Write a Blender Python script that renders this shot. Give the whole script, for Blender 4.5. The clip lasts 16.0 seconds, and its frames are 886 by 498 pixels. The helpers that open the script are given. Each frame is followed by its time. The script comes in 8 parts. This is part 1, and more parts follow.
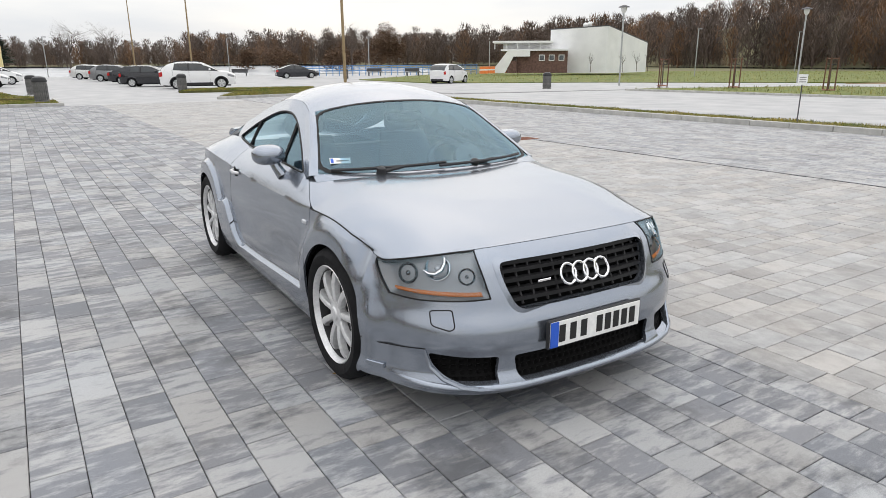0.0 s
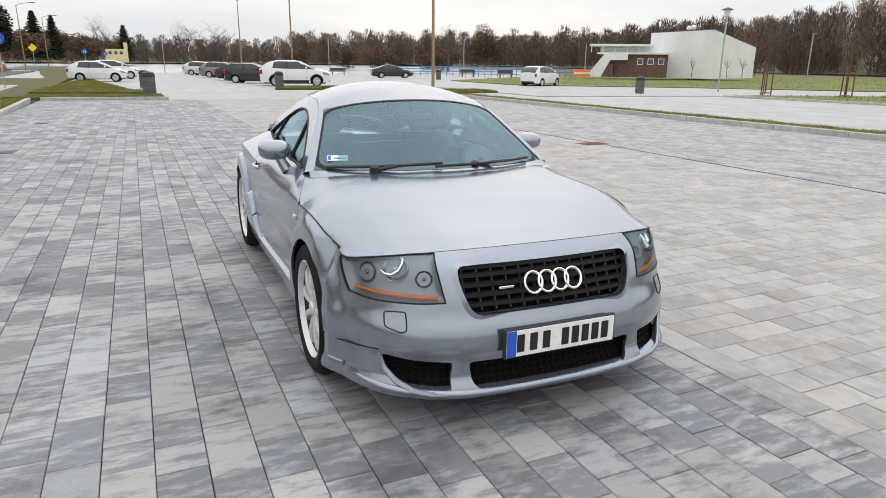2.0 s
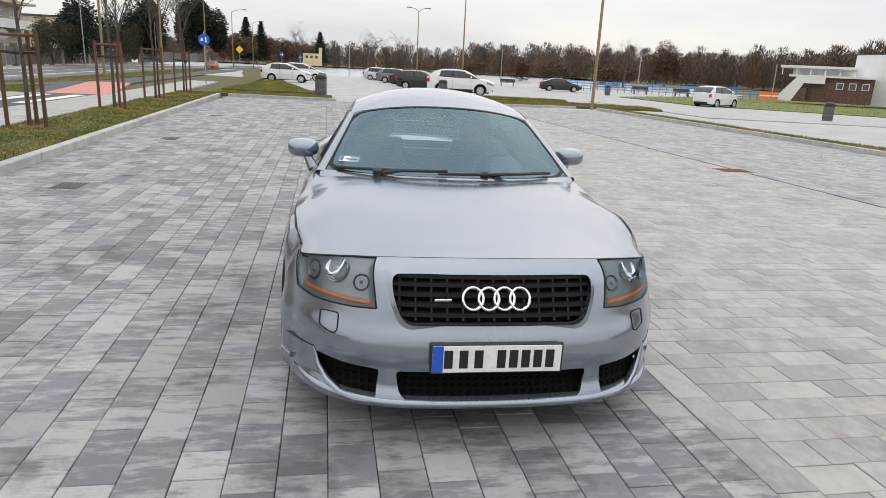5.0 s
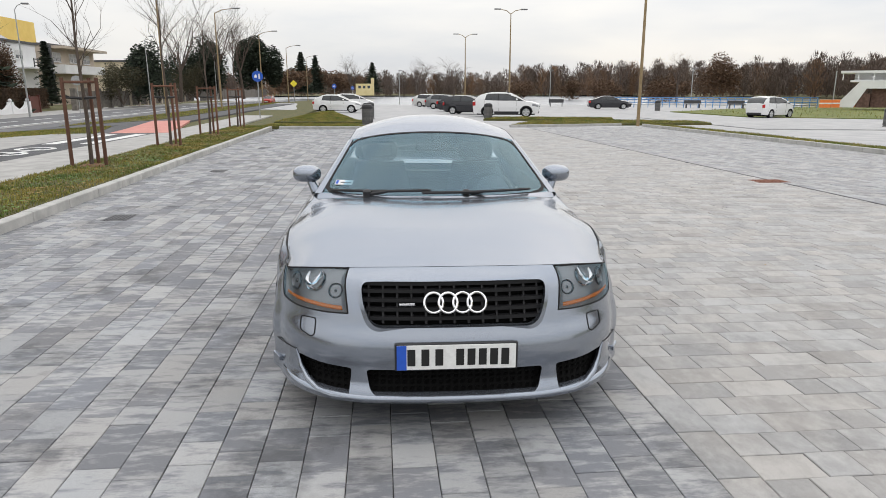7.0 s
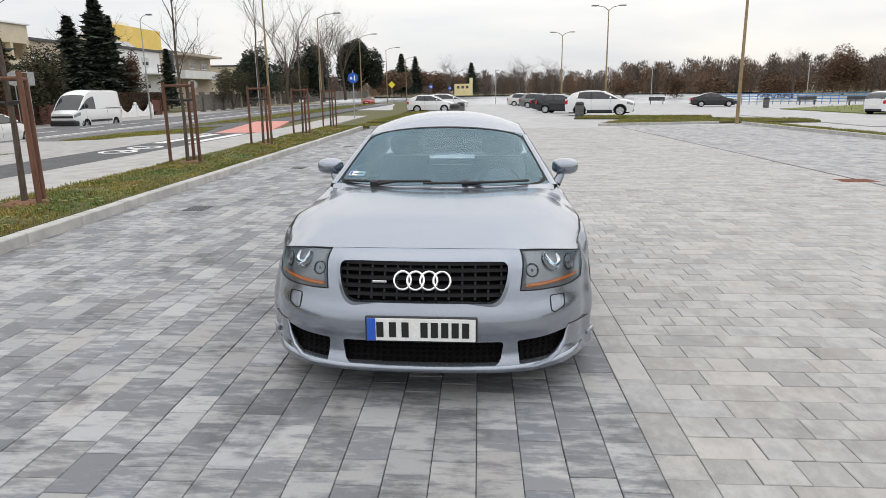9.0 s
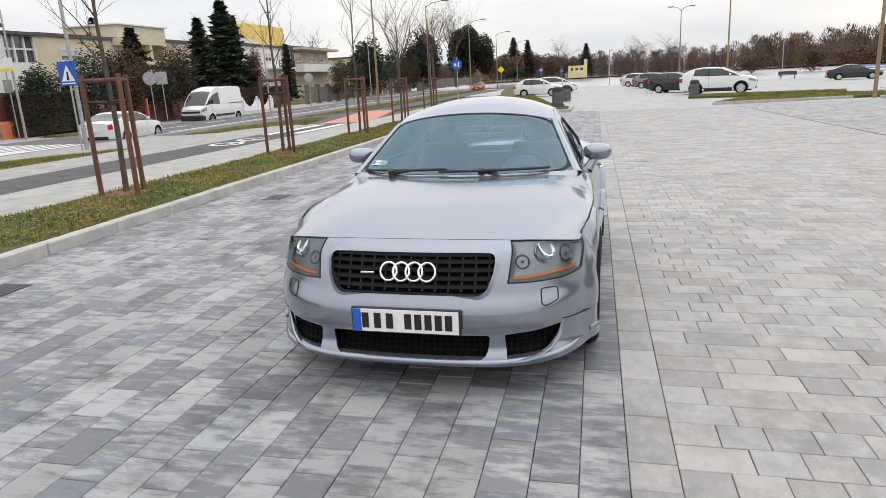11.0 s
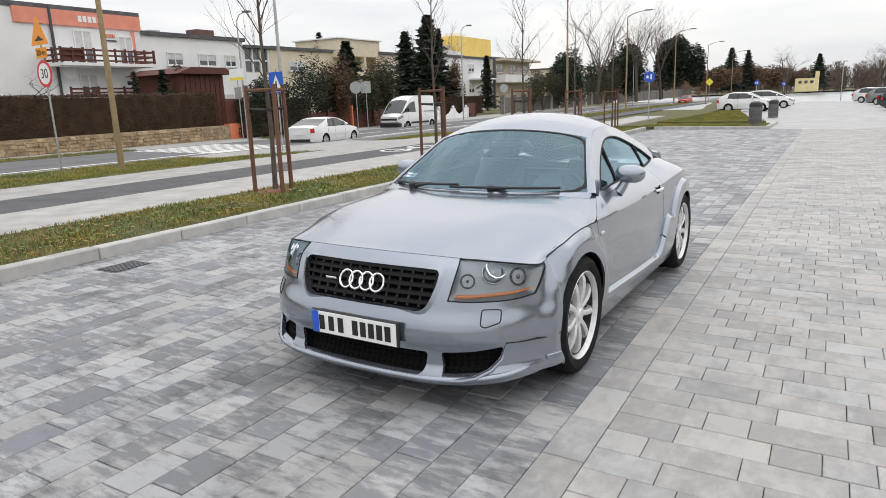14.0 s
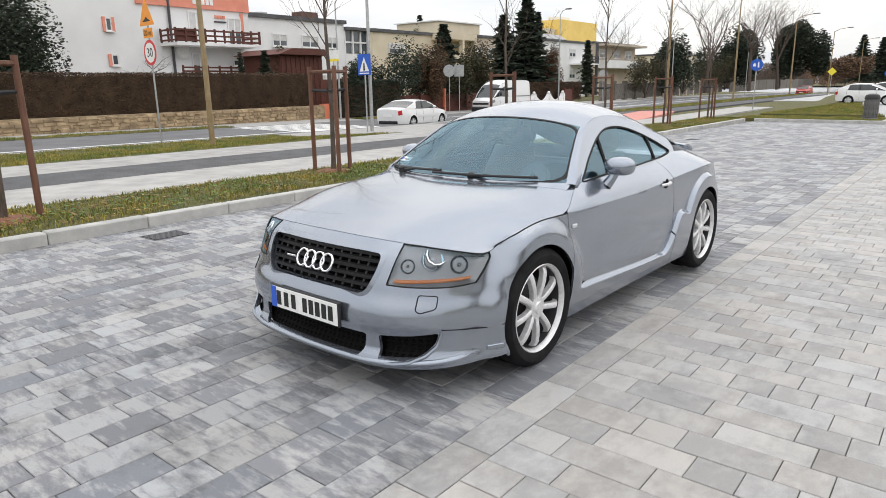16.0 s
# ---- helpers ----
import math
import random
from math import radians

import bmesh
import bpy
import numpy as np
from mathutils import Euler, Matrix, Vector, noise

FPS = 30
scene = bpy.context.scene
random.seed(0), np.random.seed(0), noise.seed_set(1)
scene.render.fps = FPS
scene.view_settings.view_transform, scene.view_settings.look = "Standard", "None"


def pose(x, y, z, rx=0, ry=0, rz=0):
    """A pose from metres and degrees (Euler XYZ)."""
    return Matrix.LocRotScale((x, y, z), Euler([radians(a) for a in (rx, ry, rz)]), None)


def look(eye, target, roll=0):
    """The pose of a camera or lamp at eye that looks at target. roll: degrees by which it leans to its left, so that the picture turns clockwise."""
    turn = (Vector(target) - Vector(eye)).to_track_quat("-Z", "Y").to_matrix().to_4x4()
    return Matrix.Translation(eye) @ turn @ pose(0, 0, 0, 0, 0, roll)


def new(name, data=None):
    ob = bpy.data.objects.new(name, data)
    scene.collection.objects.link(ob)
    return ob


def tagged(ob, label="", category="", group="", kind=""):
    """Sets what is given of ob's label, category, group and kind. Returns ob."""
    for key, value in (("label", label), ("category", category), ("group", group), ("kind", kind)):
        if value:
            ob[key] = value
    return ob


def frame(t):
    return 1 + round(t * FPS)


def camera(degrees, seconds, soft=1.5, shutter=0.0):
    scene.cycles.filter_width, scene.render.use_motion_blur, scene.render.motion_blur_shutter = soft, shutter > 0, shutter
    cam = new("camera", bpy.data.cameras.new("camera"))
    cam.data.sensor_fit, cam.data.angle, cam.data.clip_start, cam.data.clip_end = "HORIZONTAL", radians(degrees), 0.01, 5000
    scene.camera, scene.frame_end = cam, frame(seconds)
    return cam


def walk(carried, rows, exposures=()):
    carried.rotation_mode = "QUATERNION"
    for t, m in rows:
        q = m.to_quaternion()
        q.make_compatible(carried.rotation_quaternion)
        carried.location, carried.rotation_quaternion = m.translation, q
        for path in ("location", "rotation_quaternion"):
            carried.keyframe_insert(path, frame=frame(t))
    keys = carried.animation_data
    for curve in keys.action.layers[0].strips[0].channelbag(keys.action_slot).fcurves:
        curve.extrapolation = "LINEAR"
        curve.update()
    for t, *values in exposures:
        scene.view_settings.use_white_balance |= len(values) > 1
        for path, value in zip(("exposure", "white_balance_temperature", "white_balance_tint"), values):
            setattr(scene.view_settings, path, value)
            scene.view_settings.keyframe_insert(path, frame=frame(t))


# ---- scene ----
cam = camera(68.13, 16.0, soft=0.45)
PATH = [
    (0, (0.277, 0.365, 1.481), (1.280, 2.002, 0.924), -0.43),
    (0.5, (0.399, 0.299, 1.482), (1.358, 1.956, 0.903), -0.30),
    (1, (0.534, 0.194, 1.485), (1.424, 1.894, 0.923), 0.47),
    (1.5, (0.632, 0.152, 1.472), (1.488, 1.874, 0.921), 0.37),
    (2, (0.752, 0.155, 1.473), (1.519, 1.918, 0.920), 0.45),
    (2.5, (0.848, 0.173, 1.469), (1.545, 1.964, 0.915), -1.21),
    (3, (0.954, 0.152, 1.468), (1.619, 1.963, 0.941), -0.70),
    (3.5, (1.107, 0.026, 1.476), (1.694, 1.868, 0.966), -0.57),
    (3.7, (1.167, -0.017, 1.471), (1.746, 1.826, 0.951), 0.05),
    (5.8, (1.804, -0.072, 1.478), (1.974, 1.849, 0.951), 2.46),
    (6, (1.841, -0.124, 1.485), (2.009, 1.805, 0.986), 1.67),
    (6.5, (1.872, -0.256, 1.480), (2.008, 1.677, 0.992), 0.24),
    (7, (1.949, -0.381, 1.500), (2.090, 1.559, 1.032), -0.12),
    (7.5, (2.148, -0.403, 1.486), (2.166, 1.535, 0.998), 0.63),
    (8, (2.308, -0.470, 1.489), (2.205, 1.467, 1.002), 1.26),
    (8.5, (2.406, -0.613, 1.477), (2.278, 1.325, 1.001), 0.43),
    (8.7, (2.455, -0.657, 1.479), (2.327, 1.285, 1.015), -0.53),
    (10.8, (3.062, -0.535, 1.468), (2.633, 1.351, 0.959), -1.77),
    (11, (3.121, -0.497, 1.466), (2.629, 1.377, 0.970), -3.10),
    (11.5, (3.365, -0.508, 1.481), (2.678, 1.306, 0.998), -2.89),
    (12, (3.537, -0.423, 1.468), (2.779, 1.366, 0.996), -3.72),
    (12.5, (3.665, -0.331, 1.447), (2.844, 1.419, 0.933), -3.98),
    (13, (3.781, -0.241, 1.450), (2.944, 1.512, 0.972), -4.02),
    (13.5, (3.985, -0.157, 1.449), (3.009, 1.528, 0.995), -2.52),
    (14, (4.183, -0.096, 1.447), (3.155, 1.563, 1.007), -2.21),
    (14.5, (4.301, 0.004, 1.416), (3.224, 1.633, 0.986), -0.72),
    (15, (4.411, 0.100, 1.431), (3.249, 1.679, 1.032), -1.86),
    (15.5, (4.590, 0.212, 1.438), (3.362, 1.732, 1.008), -1.29),
    (16, (4.764, 0.309, 1.433), (3.509, 1.792, 0.956), -1.00),
]
walk(cam, [(t, look(eye, target, roll)) for t, eye, target, roll in PATH],
     exposures=[(0, -0.03), (3.5, -0.14), (7, -0.19), (8.5, -0.15), (11, -0.08), (14, -0.05), (15, -0.07), (16, 0.06)])

# ---------------------------------------------------------------- sky and sun
SUN_AZ, SUN_EL = 35.0, 40.0   # degrees clockwise from +y, above the horizon
world = bpy.data.worlds.new("overcast_sky")
scene.world = world
world.use_nodes = True
wn, wl = world.node_tree.nodes, world.node_tree.links
wn.clear()
sky = wn.new("ShaderNodeTexSky")
sky.sky_type, sky.sun_disc = "NISHITA", False
sky.sun_elevation, sky.sun_rotation = radians(SUN_EL), radians(SUN_AZ)
sky.dust_density = 2.0
sky_gain = wn.new("ShaderNodeMixRGB")
sky_gain.blend_type = "MULTIPLY"
sky_gain.inputs[0].default_value = 1.0
sky_gain.inputs[2].default_value = (0.11, 0.11, 0.11, 1)
wco = wn.new("ShaderNodeTexCoord")
wmap = wn.new("ShaderNodeMapping")
wmap.inputs["Scale"].default_value = (1.0, 1.0, 5.0)
wnoise = wn.new("ShaderNodeTexNoise")
wnoise.inputs["Scale"].default_value, wnoise.inputs["Detail"].default_value = 2.2, 6.0
wramp = wn.new("ShaderNodeValToRGB")
wramp.color_ramp.elements[0].position, wramp.color_ramp.elements[0].color = 0.36, (0.80, 0.83, 0.88, 1)
wramp.color_ramp.elements[1].position, wramp.color_ramp.elements[1].color = 0.60, (1.04, 1.02, 0.99, 1)
wmix = wn.new("ShaderNodeMixRGB")
wmix.inputs[0].default_value = 0.9
wbg = wn.new("ShaderNodeBackground")
wout = wn.new("ShaderNodeOutputWorld")
wl.new(wco.outputs["Generated"], wmap.inputs[0])
wl.new(wmap.outputs[0], wnoise.inputs[0])
wl.new(wnoise.outputs[0], wramp.inputs[0])
wl.new(sky.outputs[0], sky_gain.inputs[1])
wl.new(sky_gain.outputs[0], wmix.inputs[1])
wl.new(wramp.outputs[0], wmix.inputs[2])
# an overcast sky is brighter overhead than at the horizon
wsep = wn.new("ShaderNodeSeparateXYZ")
wrise = wn.new("ShaderNodeMapRange")
wrise.inputs["From Min"].default_value, wrise.inputs["From Max"].default_value = 0.0, 1.0
wrise.inputs["To Min"].default_value, wrise.inputs["To Max"].default_value = 1.03, 2.14
wmul = wn.new("ShaderNodeMixRGB")
wmul.blend_type, wmul.inputs[0].default_value = "MULTIPLY", 1.0
wl.new(wco.outputs["Generated"], wsep.inputs[0])
wl.new(wsep.outputs[2], wrise.inputs[0])
wl.new(wmix.outputs[0], wmul.inputs[1])
wl.new(wrise.outputs[0], wmul.inputs[2])
wl.new(wmul.outputs[0], wbg.inputs[0])
wl.new(wbg.outputs[0], wout.inputs[0])
wbg.inputs[1].default_value = 0.95
sun = new("sun", bpy.data.lights.new("sun", "SUN"))
sun.data.energy, sun.data.angle, sun.data.color = 0.5, radians(140), (1.0, 0.95, 0.88)
sun_dir = Vector((math.sin(radians(SUN_AZ)) * math.cos(radians(SUN_EL)), math.cos(radians(SUN_AZ)) * math.cos(radians(SUN_EL)), math.sin(radians(SUN_EL))))
sun.matrix_world = look(sun_dir * 60, (0, 0, 0))

# ---------------------------------------------------------------- materials
def mat(name, dark, light=None, scale=6.0, rough=0.7, metal=0.0, bump=0.0, fine=60.0, vary=0.0, by="", stretch=(1, 1, 1), coat=0.0, stain=0.0, spec=0.5, detail=5.0):
    """A noise-mottled surface: two colours, fine grain in colour and relief, an own shade per object or per island."""
    m = bpy.data.materials.new(name)
    m.use_nodes = True
    nt = m.node_tree
    n, l = nt.nodes, nt.links
    b = n["Principled BSDF"]
    b.inputs["Roughness"].default_value, b.inputs["Metallic"].default_value = rough, metal
    b.inputs["Coat Weight"].default_value = coat
    b.inputs["Coat Roughness"].default_value = 0.04
    b.inputs["Specular IOR Level"].default_value = spec
    light = light or dark
    co = n.new("ShaderNodeTexCoord")
    mp = n.new("ShaderNodeMapping")
    mp.inputs["Scale"].default_value = stretch
    source = co.outputs["Object"]
    if vary and by != "island":
        own = n.new("ShaderNodeObjectInfo")
        shift = n.new("ShaderNodeVectorMath")
        shift.operation = "MULTIPLY_ADD"
        shift.inputs[1].default_value, shift.inputs[2].default_value = (37, 53, 29), (0, 0, 0)
        l.new(own.outputs["Random"], shift.inputs[0])
        add = n.new("ShaderNodeVectorMath")
        l.new(source, add.inputs[0])
        l.new(shift.outputs[0], add.inputs[1])
        source = add.outputs[0]
    l.new(source, mp.inputs[0])
    big = n.new("ShaderNodeTexNoise")
    big.inputs["Scale"].default_value, big.inputs["Detail"].default_value = scale, detail
    l.new(mp.outputs[0], big.inputs["Vector"])
    ramp = n.new("ShaderNodeValToRGB")
    ramp.color_ramp.elements[0].position, ramp.color_ramp.elements[1].position = 0.32, 0.68
    ramp.color_ramp.elements[0].color, ramp.color_ramp.elements[1].color = (*dark, 1), (*light, 1)
    l.new(big.outputs[0], ramp.inputs[0])
    colour = ramp.outputs[0]
    small = n.new("ShaderNodeTexNoise")
    small.inputs["Scale"].default_value, small.inputs["Detail"].default_value = fine, 3.0
    l.new(mp.outputs[0], small.inputs["Vector"])

    def darken(value, low, high):
        nonlocal colour
        mr = n.new("ShaderNodeMapRange")
        mr.inputs["To Min"].default_value, mr.inputs["To Max"].default_value = low, high
        l.new(value, mr.inputs["Value"])
        mul = n.new("ShaderNodeMixRGB")
        mul.blend_type, mul.inputs[0].default_value = "MULTIPLY", 1.0
        l.new(colour, mul.inputs[1])
        l.new(mr.outputs[0], mul.inputs[2])
        colour = mul.outputs[0]

    darken(small.outputs[0], 0.86, 1.14)
    if vary:
        if by == "island":
            g = n.new("ShaderNodeNewGeometry")
            darken(g.outputs["Random Per Island"], 1 - vary, 1 + vary)
        else:
            g = n.new("ShaderNodeObjectInfo")
            darken(g.outputs["Random"], 1 - vary, 1 + vary)
    if stain:
        st = n.new("ShaderNodeTexNoise")
        st.inputs["Scale"].default_value, st.inputs["Detail"].default_value = scale * 0.23, 8.0
        l.new(mp.outputs[0], st.inputs["Vector"])
        darken(st.outputs[0], 1 - stain, 1 + stain)
    l.new(colour, b.inputs["Base Color"])
    if bump:
        bp = n.new("ShaderNodeBump")
        bp.inputs["Strength"].default_value, bp.inputs["Distance"].default_value = bump, 0.01
        l.new(small.outputs[0], bp.inputs["Height"])
        l.new(bp.outputs[0], b.inputs["Normal"])
    return m


def plain(name, colour, rough=0.5, metal=0.0, coat=0.0, glow=0.0, spec=0.5):
    m = mat(name, tuple(c * 0.94 for c in colour), tuple(min(1, c * 1.05) for c in colour), 9.0, rough, metal, coat=coat, spec=spec)
    if glow:
        b = m.node_tree.nodes["Principled BSDF"]
        b.inputs["Emission Color"].default_value, b.inputs["Emission Strength"].default_value = (*colour, 1), glow
    return m


def glass(name, tint, rough=0.02, alpha=0.45):
    """A pane: a clear tinted film under a glossy face."""
    m = bpy.data.materials.new(name)
    m.use_nodes = True
    n, l = m.node_tree.nodes, m.node_tree.links
    n.clear()
    o = n.new("ShaderNodeOutputMaterial")
    tr = n.new("ShaderNodeBsdfTransparent")
    tr.inputs[0].default_value = (*tint, 1)
    gl = n.new("ShaderNodeBsdfGlossy")
    gl.inputs["Roughness"].default_value = rough
    gl.inputs["Color"].default_value = (0.62, 0.87, 1.0, 1)
    fr = n.new("ShaderNodeFresnel")
    fr.inputs[0].default_value = alpha
    mx = n.new("ShaderNodeMixShader")
    l.new(fr.outputs[0], mx.inputs[0])
    l.new(tr.outputs[0], mx.inputs[1])
    l.new(gl.outputs[0], mx.inputs[2])
    l.new(mx.outputs[0], o.inputs[0])
    return m


def car_paint(name, base, flake, rough=0.32, metal=0.75, coat=0.55):
    m = mat(name, base, flake, 900.0, rough, metal, fine=2500.0, coat=coat, detail=1.0)
    return m


def paver_mat(name, dark, light, sx, sy, edge, vary, stain, single):
    """Two-tone concrete pavers: cloudy streaks with hard edges, speckle, dark stains, an own tone per paver."""
    m = bpy.data.materials.new(name)
    m.use_nodes = True
    n, l = m.node_tree.nodes, m.node_tree.links
    b = n["Principled BSDF"]
    b.inputs["Roughness"].default_value = 0.62
    geo = n.new("ShaderNodeNewGeometry")
    own = n.new("ShaderNodeObjectInfo").outputs["Random"] if single else geo.outputs["Random Per Island"]

    def noise(scale, detail, rough, vec):
        t = n.new("ShaderNodeTexNoise")
        t.inputs["Scale"].default_value, t.inputs["Detail"].default_value, t.inputs["Roughness"].default_value = scale, detail, rough
        l.new(vec, t.inputs["Vector"])
        return t.outputs[0]

    def ramp(value, p0, p1, c0, c1):
        r = n.new("ShaderNodeValToRGB")
        for e, p, c in zip(r.color_ramp.elements, (p0, p1), (c0, c1)):
            e.position, e.color = p, (*c, 1)
        l.new(value, r.inputs[0])
        return r.outputs[0]

    def times(x, y, f=1.0):
        k = n.new("ShaderNodeMixRGB")
        k.blend_type, k.inputs[0].default_value = "MULTIPLY", f
        l.new(x, k.inputs[1])
        l.new(y, k.inputs[2])
        return k.outputs[0]

    def math_node(op, x, y):
        k = n.new("ShaderNodeMath")
        k.operation = op
        for i, v in enumerate((x, y)):
            if isinstance(v, (int, float)):
                k.inputs[i].default_value = v
            else:
                l.new(v, k.inputs[i])
        return k.outputs[0]

    jump = n.new("ShaderNodeVectorMath")
    jump.operation = "MULTIPLY_ADD"
    jump.inputs[1].default_value = (61, 83, 47)
    l.new(own, jump.inputs[0])
    l.new(geo.outputs["Position"], jump.inputs[2])
    mp = n.new("ShaderNodeMapping")
    mp.inputs["Scale"].default_value = (sx, sy, 1)
    l.new(jump.outputs[0], mp.inputs[0])
    streak = noise(1.0, 10.0, 0.69, mp.outputs[0])
    # each paver leans to one tone or the other
    lean = math_node("ADD", streak, math_node("MULTIPLY", math_node("SUBTRACT", own, 0.5), 0.20))
    col = ramp(lean, 0.5 - edge, 0.5 + edge, dark, light)
    grain = noise(260.0, 4.0, 0.7, geo.outputs["Position"])
    col = times(col, ramp(grain, 0.3, 0.7, (0.80, 0.80, 0.80), (1.16, 1.16, 1.16)))
    hue = noise(0.9, 3.0, 0.5, jump.outputs[0])
    col = times(col, ramp(hue, 0.38, 0.62, (1.02, 1.0, 0.978), (0.972, 0.996, 1.024)))
    shade = n.new("ShaderNodeMapRange")
    shade.inputs["To Min"].default_value, shade.inputs["To Max"].default_value = 1 - vary, 1 + vary
    l.new(math_node("FRACT", math_node("MULTIPLY", own, 17.31), 0), shade.inputs["Value"])
    col = times(col, shade.outputs[0])
    spots = noise(1.7, 7.0, 0.68, geo.outputs["Position"])
    col = times(col, ramp(spots, 0.36, 0.47, (1 - stain,) * 3, (1.0, 1.0, 1.0)))
    l.new(col, b.inputs["Base Color"])
    bump = n.new("ShaderNodeBump")
    bump.inputs["Strength"].default_value, bump.inputs["Distance"].default_value = 0.35, 0.004
    l.new(math_node("ADD", math_node("MULTIPLY", streak, 0.5), grain), bump.inputs["Height"])
    l.new(bump.outputs[0], b.inputs["Normal"])
    return m


M_PAVER_DARK, M_PAVER_DARK1 = (paver_mat("grey_concrete_paver" + x, (0.178, 0.182, 0.197), (0.350, 0.349, 0.349), 4.5, 15.0, 0.07, 0.15, 0.40, bool(x)) for x in ("", "_single"))
# A grey between the near bays and the lane.
M_PAVER_FAR, M_PAVER_FAR1 = (paver_mat("mid_grey_paver" + x, (0.25, 0.25, 0.258), (0.375, 0.372, 0.37), 4.5, 15.0, 0.07, 0.08, 0.30, bool(x)) for x in ("", "_single"))
M_PAVER_LIGHT, M_PAVER_LIGHT1 = (paver_mat("pale_concrete_paver" + x, (0.305, 0.295, 0.285), (0.40, 0.388, 0.375), 9.0, 5.0, 0.10, 0.075, 0.20, bool(x)) for x in ("", "_single"))
M_JOINT = mat("joint_sand", (0.030, 0.029, 0.028), (0.085, 0.08, 0.072), 20, 0.95, bump=0.4)
M_KERB = mat("kerb_concrete", (0.36, 0.355, 0.34), (0.50, 0.49, 0.465), 5, 0.85, bump=0.3, fine=160, vary=0.06, stain=0.12)
M_ASPHALT = mat("asphalt", (0.066, 0.066, 0.070), (0.10, 0.10, 0.104), 3, 0.85, bump=0.5, fine=220, stain=0.1)
M_ROAD = mat("worn_road_asphalt", (0.105, 0.105, 0.11), (0.155, 0.155, 0.16), 0.8, 0.85, bump=0.4, fine=180, stain=0.1)
M_WALKWAY = mat("pale_paved_walkway", (0.285, 0.277, 0.265), (0.40, 0.39, 0.372), 3, 0.8, bump=0.2, fine=90, vary=0.1, by="island", stain=0.08)
M_LOT_FAR = mat("far_parking_paving", (0.33, 0.33, 0.335), (0.44, 0.435, 0.43), 0.9, 0.7, bump=0.2, fine=40, stain=0.12)
M_SOIL = mat("lawn_soil", (0.055, 0.070, 0.020), (0.13, 0.105, 0.035), 4, 0.95, bump=0.6, fine=50, stain=0.2)
M_LAWN = mat("winter_lawn", (0.075, 0.125, 0.018), (0.21, 0.20, 0.06), 1.2, 0.95, bump=0.6, fine=30, stain=0.25)
M_GRASS = mat("grass_blades", (0.072, 0.130, 0.013), (0.315, 0.24, 0.052), 1.3, 0.8, vary=0.5, by="island", stain=0.4)
M_PAINT_WHITE = mat("road_paint", (0.62, 0.62, 0.60), (0.78, 0.78, 0.76), 8, 0.7, fine=50, stain=0.15)
M_PAINT_RED = mat("red_cycle_surface", (0.50, 0.20, 0.17), (0.60, 0.27, 0.22), 3, 0.8, fine=120, stain=0.1)
M_WATER = mat("lake_water", (0.30, 0.32, 0.34), (0.40, 0.42, 0.44), 0.05, 0.25, bump=0.1, fine=3)
M_GROUND = mat("far_ground", (0.10, 0.10, 0.05), (0.17, 0.15, 0.07), 0.05, 0.95)
M_STAKE = mat("brown_stained_stake", (0.10, 0.045, 0.028), (0.17, 0.08, 0.05), 7, 0.8, bump=0.3, fine=90, stretch=(3, 3, 0.5), vary=0.2)
M_BARK = mat("tree_bark", (0.06, 0.045, 0.035), (0.13, 0.10, 0.08), 12, 0.9, bump=0.5, fine=60, stretch=(2, 2, 0.6))
M_TWIG = mat("bare_twigs", (0.06, 0.046, 0.038), (0.13, 0.095, 0.075), 1.0, 0.9, vary=0.3, by="island")
# Both are lightened: haze of the distance is put into the twig colour.
M_WOOD_FAR = mat("hazy_bare_wood", (0.085, 0.066, 0.056), (0.165, 0.122, 0.098), 0.06, 0.95, vary=0.28, by="island", fine=0.4)
M_WOOD_RUST = mat("hazy_rusty_wood", (0.15, 0.085, 0.05), (0.24, 0.145, 0.085), 0.1, 0.95, vary=0.25, by="island", fine=0.5)
M_CONIFER = mat("conifer_needles", (0.014, 0.024, 0.014), (0.045, 0.058, 0.036), 1.5, 0.9, vary=0.45, by="island")
M_BUSH = mat("winter_bush_leaves", (0.028, 0.032, 0.014), (0.075, 0.06, 0.028), 1.5, 0.9, vary=0.5, by="island")
M_BUSH_RUST = mat("rusty_bush_leaves", (0.085, 0.048, 0.028), (0.155, 0.092, 0.052), 1.5, 0.9, vary=0.4, by="island")
M_HEDGE = mat("brown_hedge_leaves", (0.045, 0.027, 0.014), (0.090, 0.053, 0.028), 2.5, 0.9, vary=0.3, by="island")
M_STONE = mat("rubble_stone", (0.23, 0.165, 0.10), (0.45, 0.34, 0.21), 3, 0.9, bump=0.5, fine=40, vary=0.25, by="island", stain=0.2)
M_RENDER_WHITE = mat("white_render", (0.74, 0.74, 0.745), (0.82, 0.82, 0.82), 0.7, 0.9, bump=0.15, fine=60, stain=0.06)
M_RENDER_CREAM = mat("cream_render", (0.62, 0.54, 0.40), (0.72, 0.64, 0.49), 0.7, 0.9, bump=0.15, fine=60, stain=0.06)
M_RENDER_BEIGE = mat("beige_render", (0.47, 0.40, 0.32), (0.58, 0.50, 0.41), 0.7, 0.9, fine=60, stain=0.08)
M_RENDER_YELLOW = mat("yellow_render", (0.75, 0.52, 0.13), (0.85, 0.62, 0.20), 0.5, 0.9, fine=30, stain=0.05)
M_CORAL = mat("coral_paint", (0.70, 0.26, 0.18), (0.78, 0.31, 0.22), 2, 0.85, stain=0.06)
M_ORANGE = mat("orange_wall_paint", (0.72, 0.20, 0.10), (0.80, 0.25, 0.14), 2, 0.85, stain=0.06)
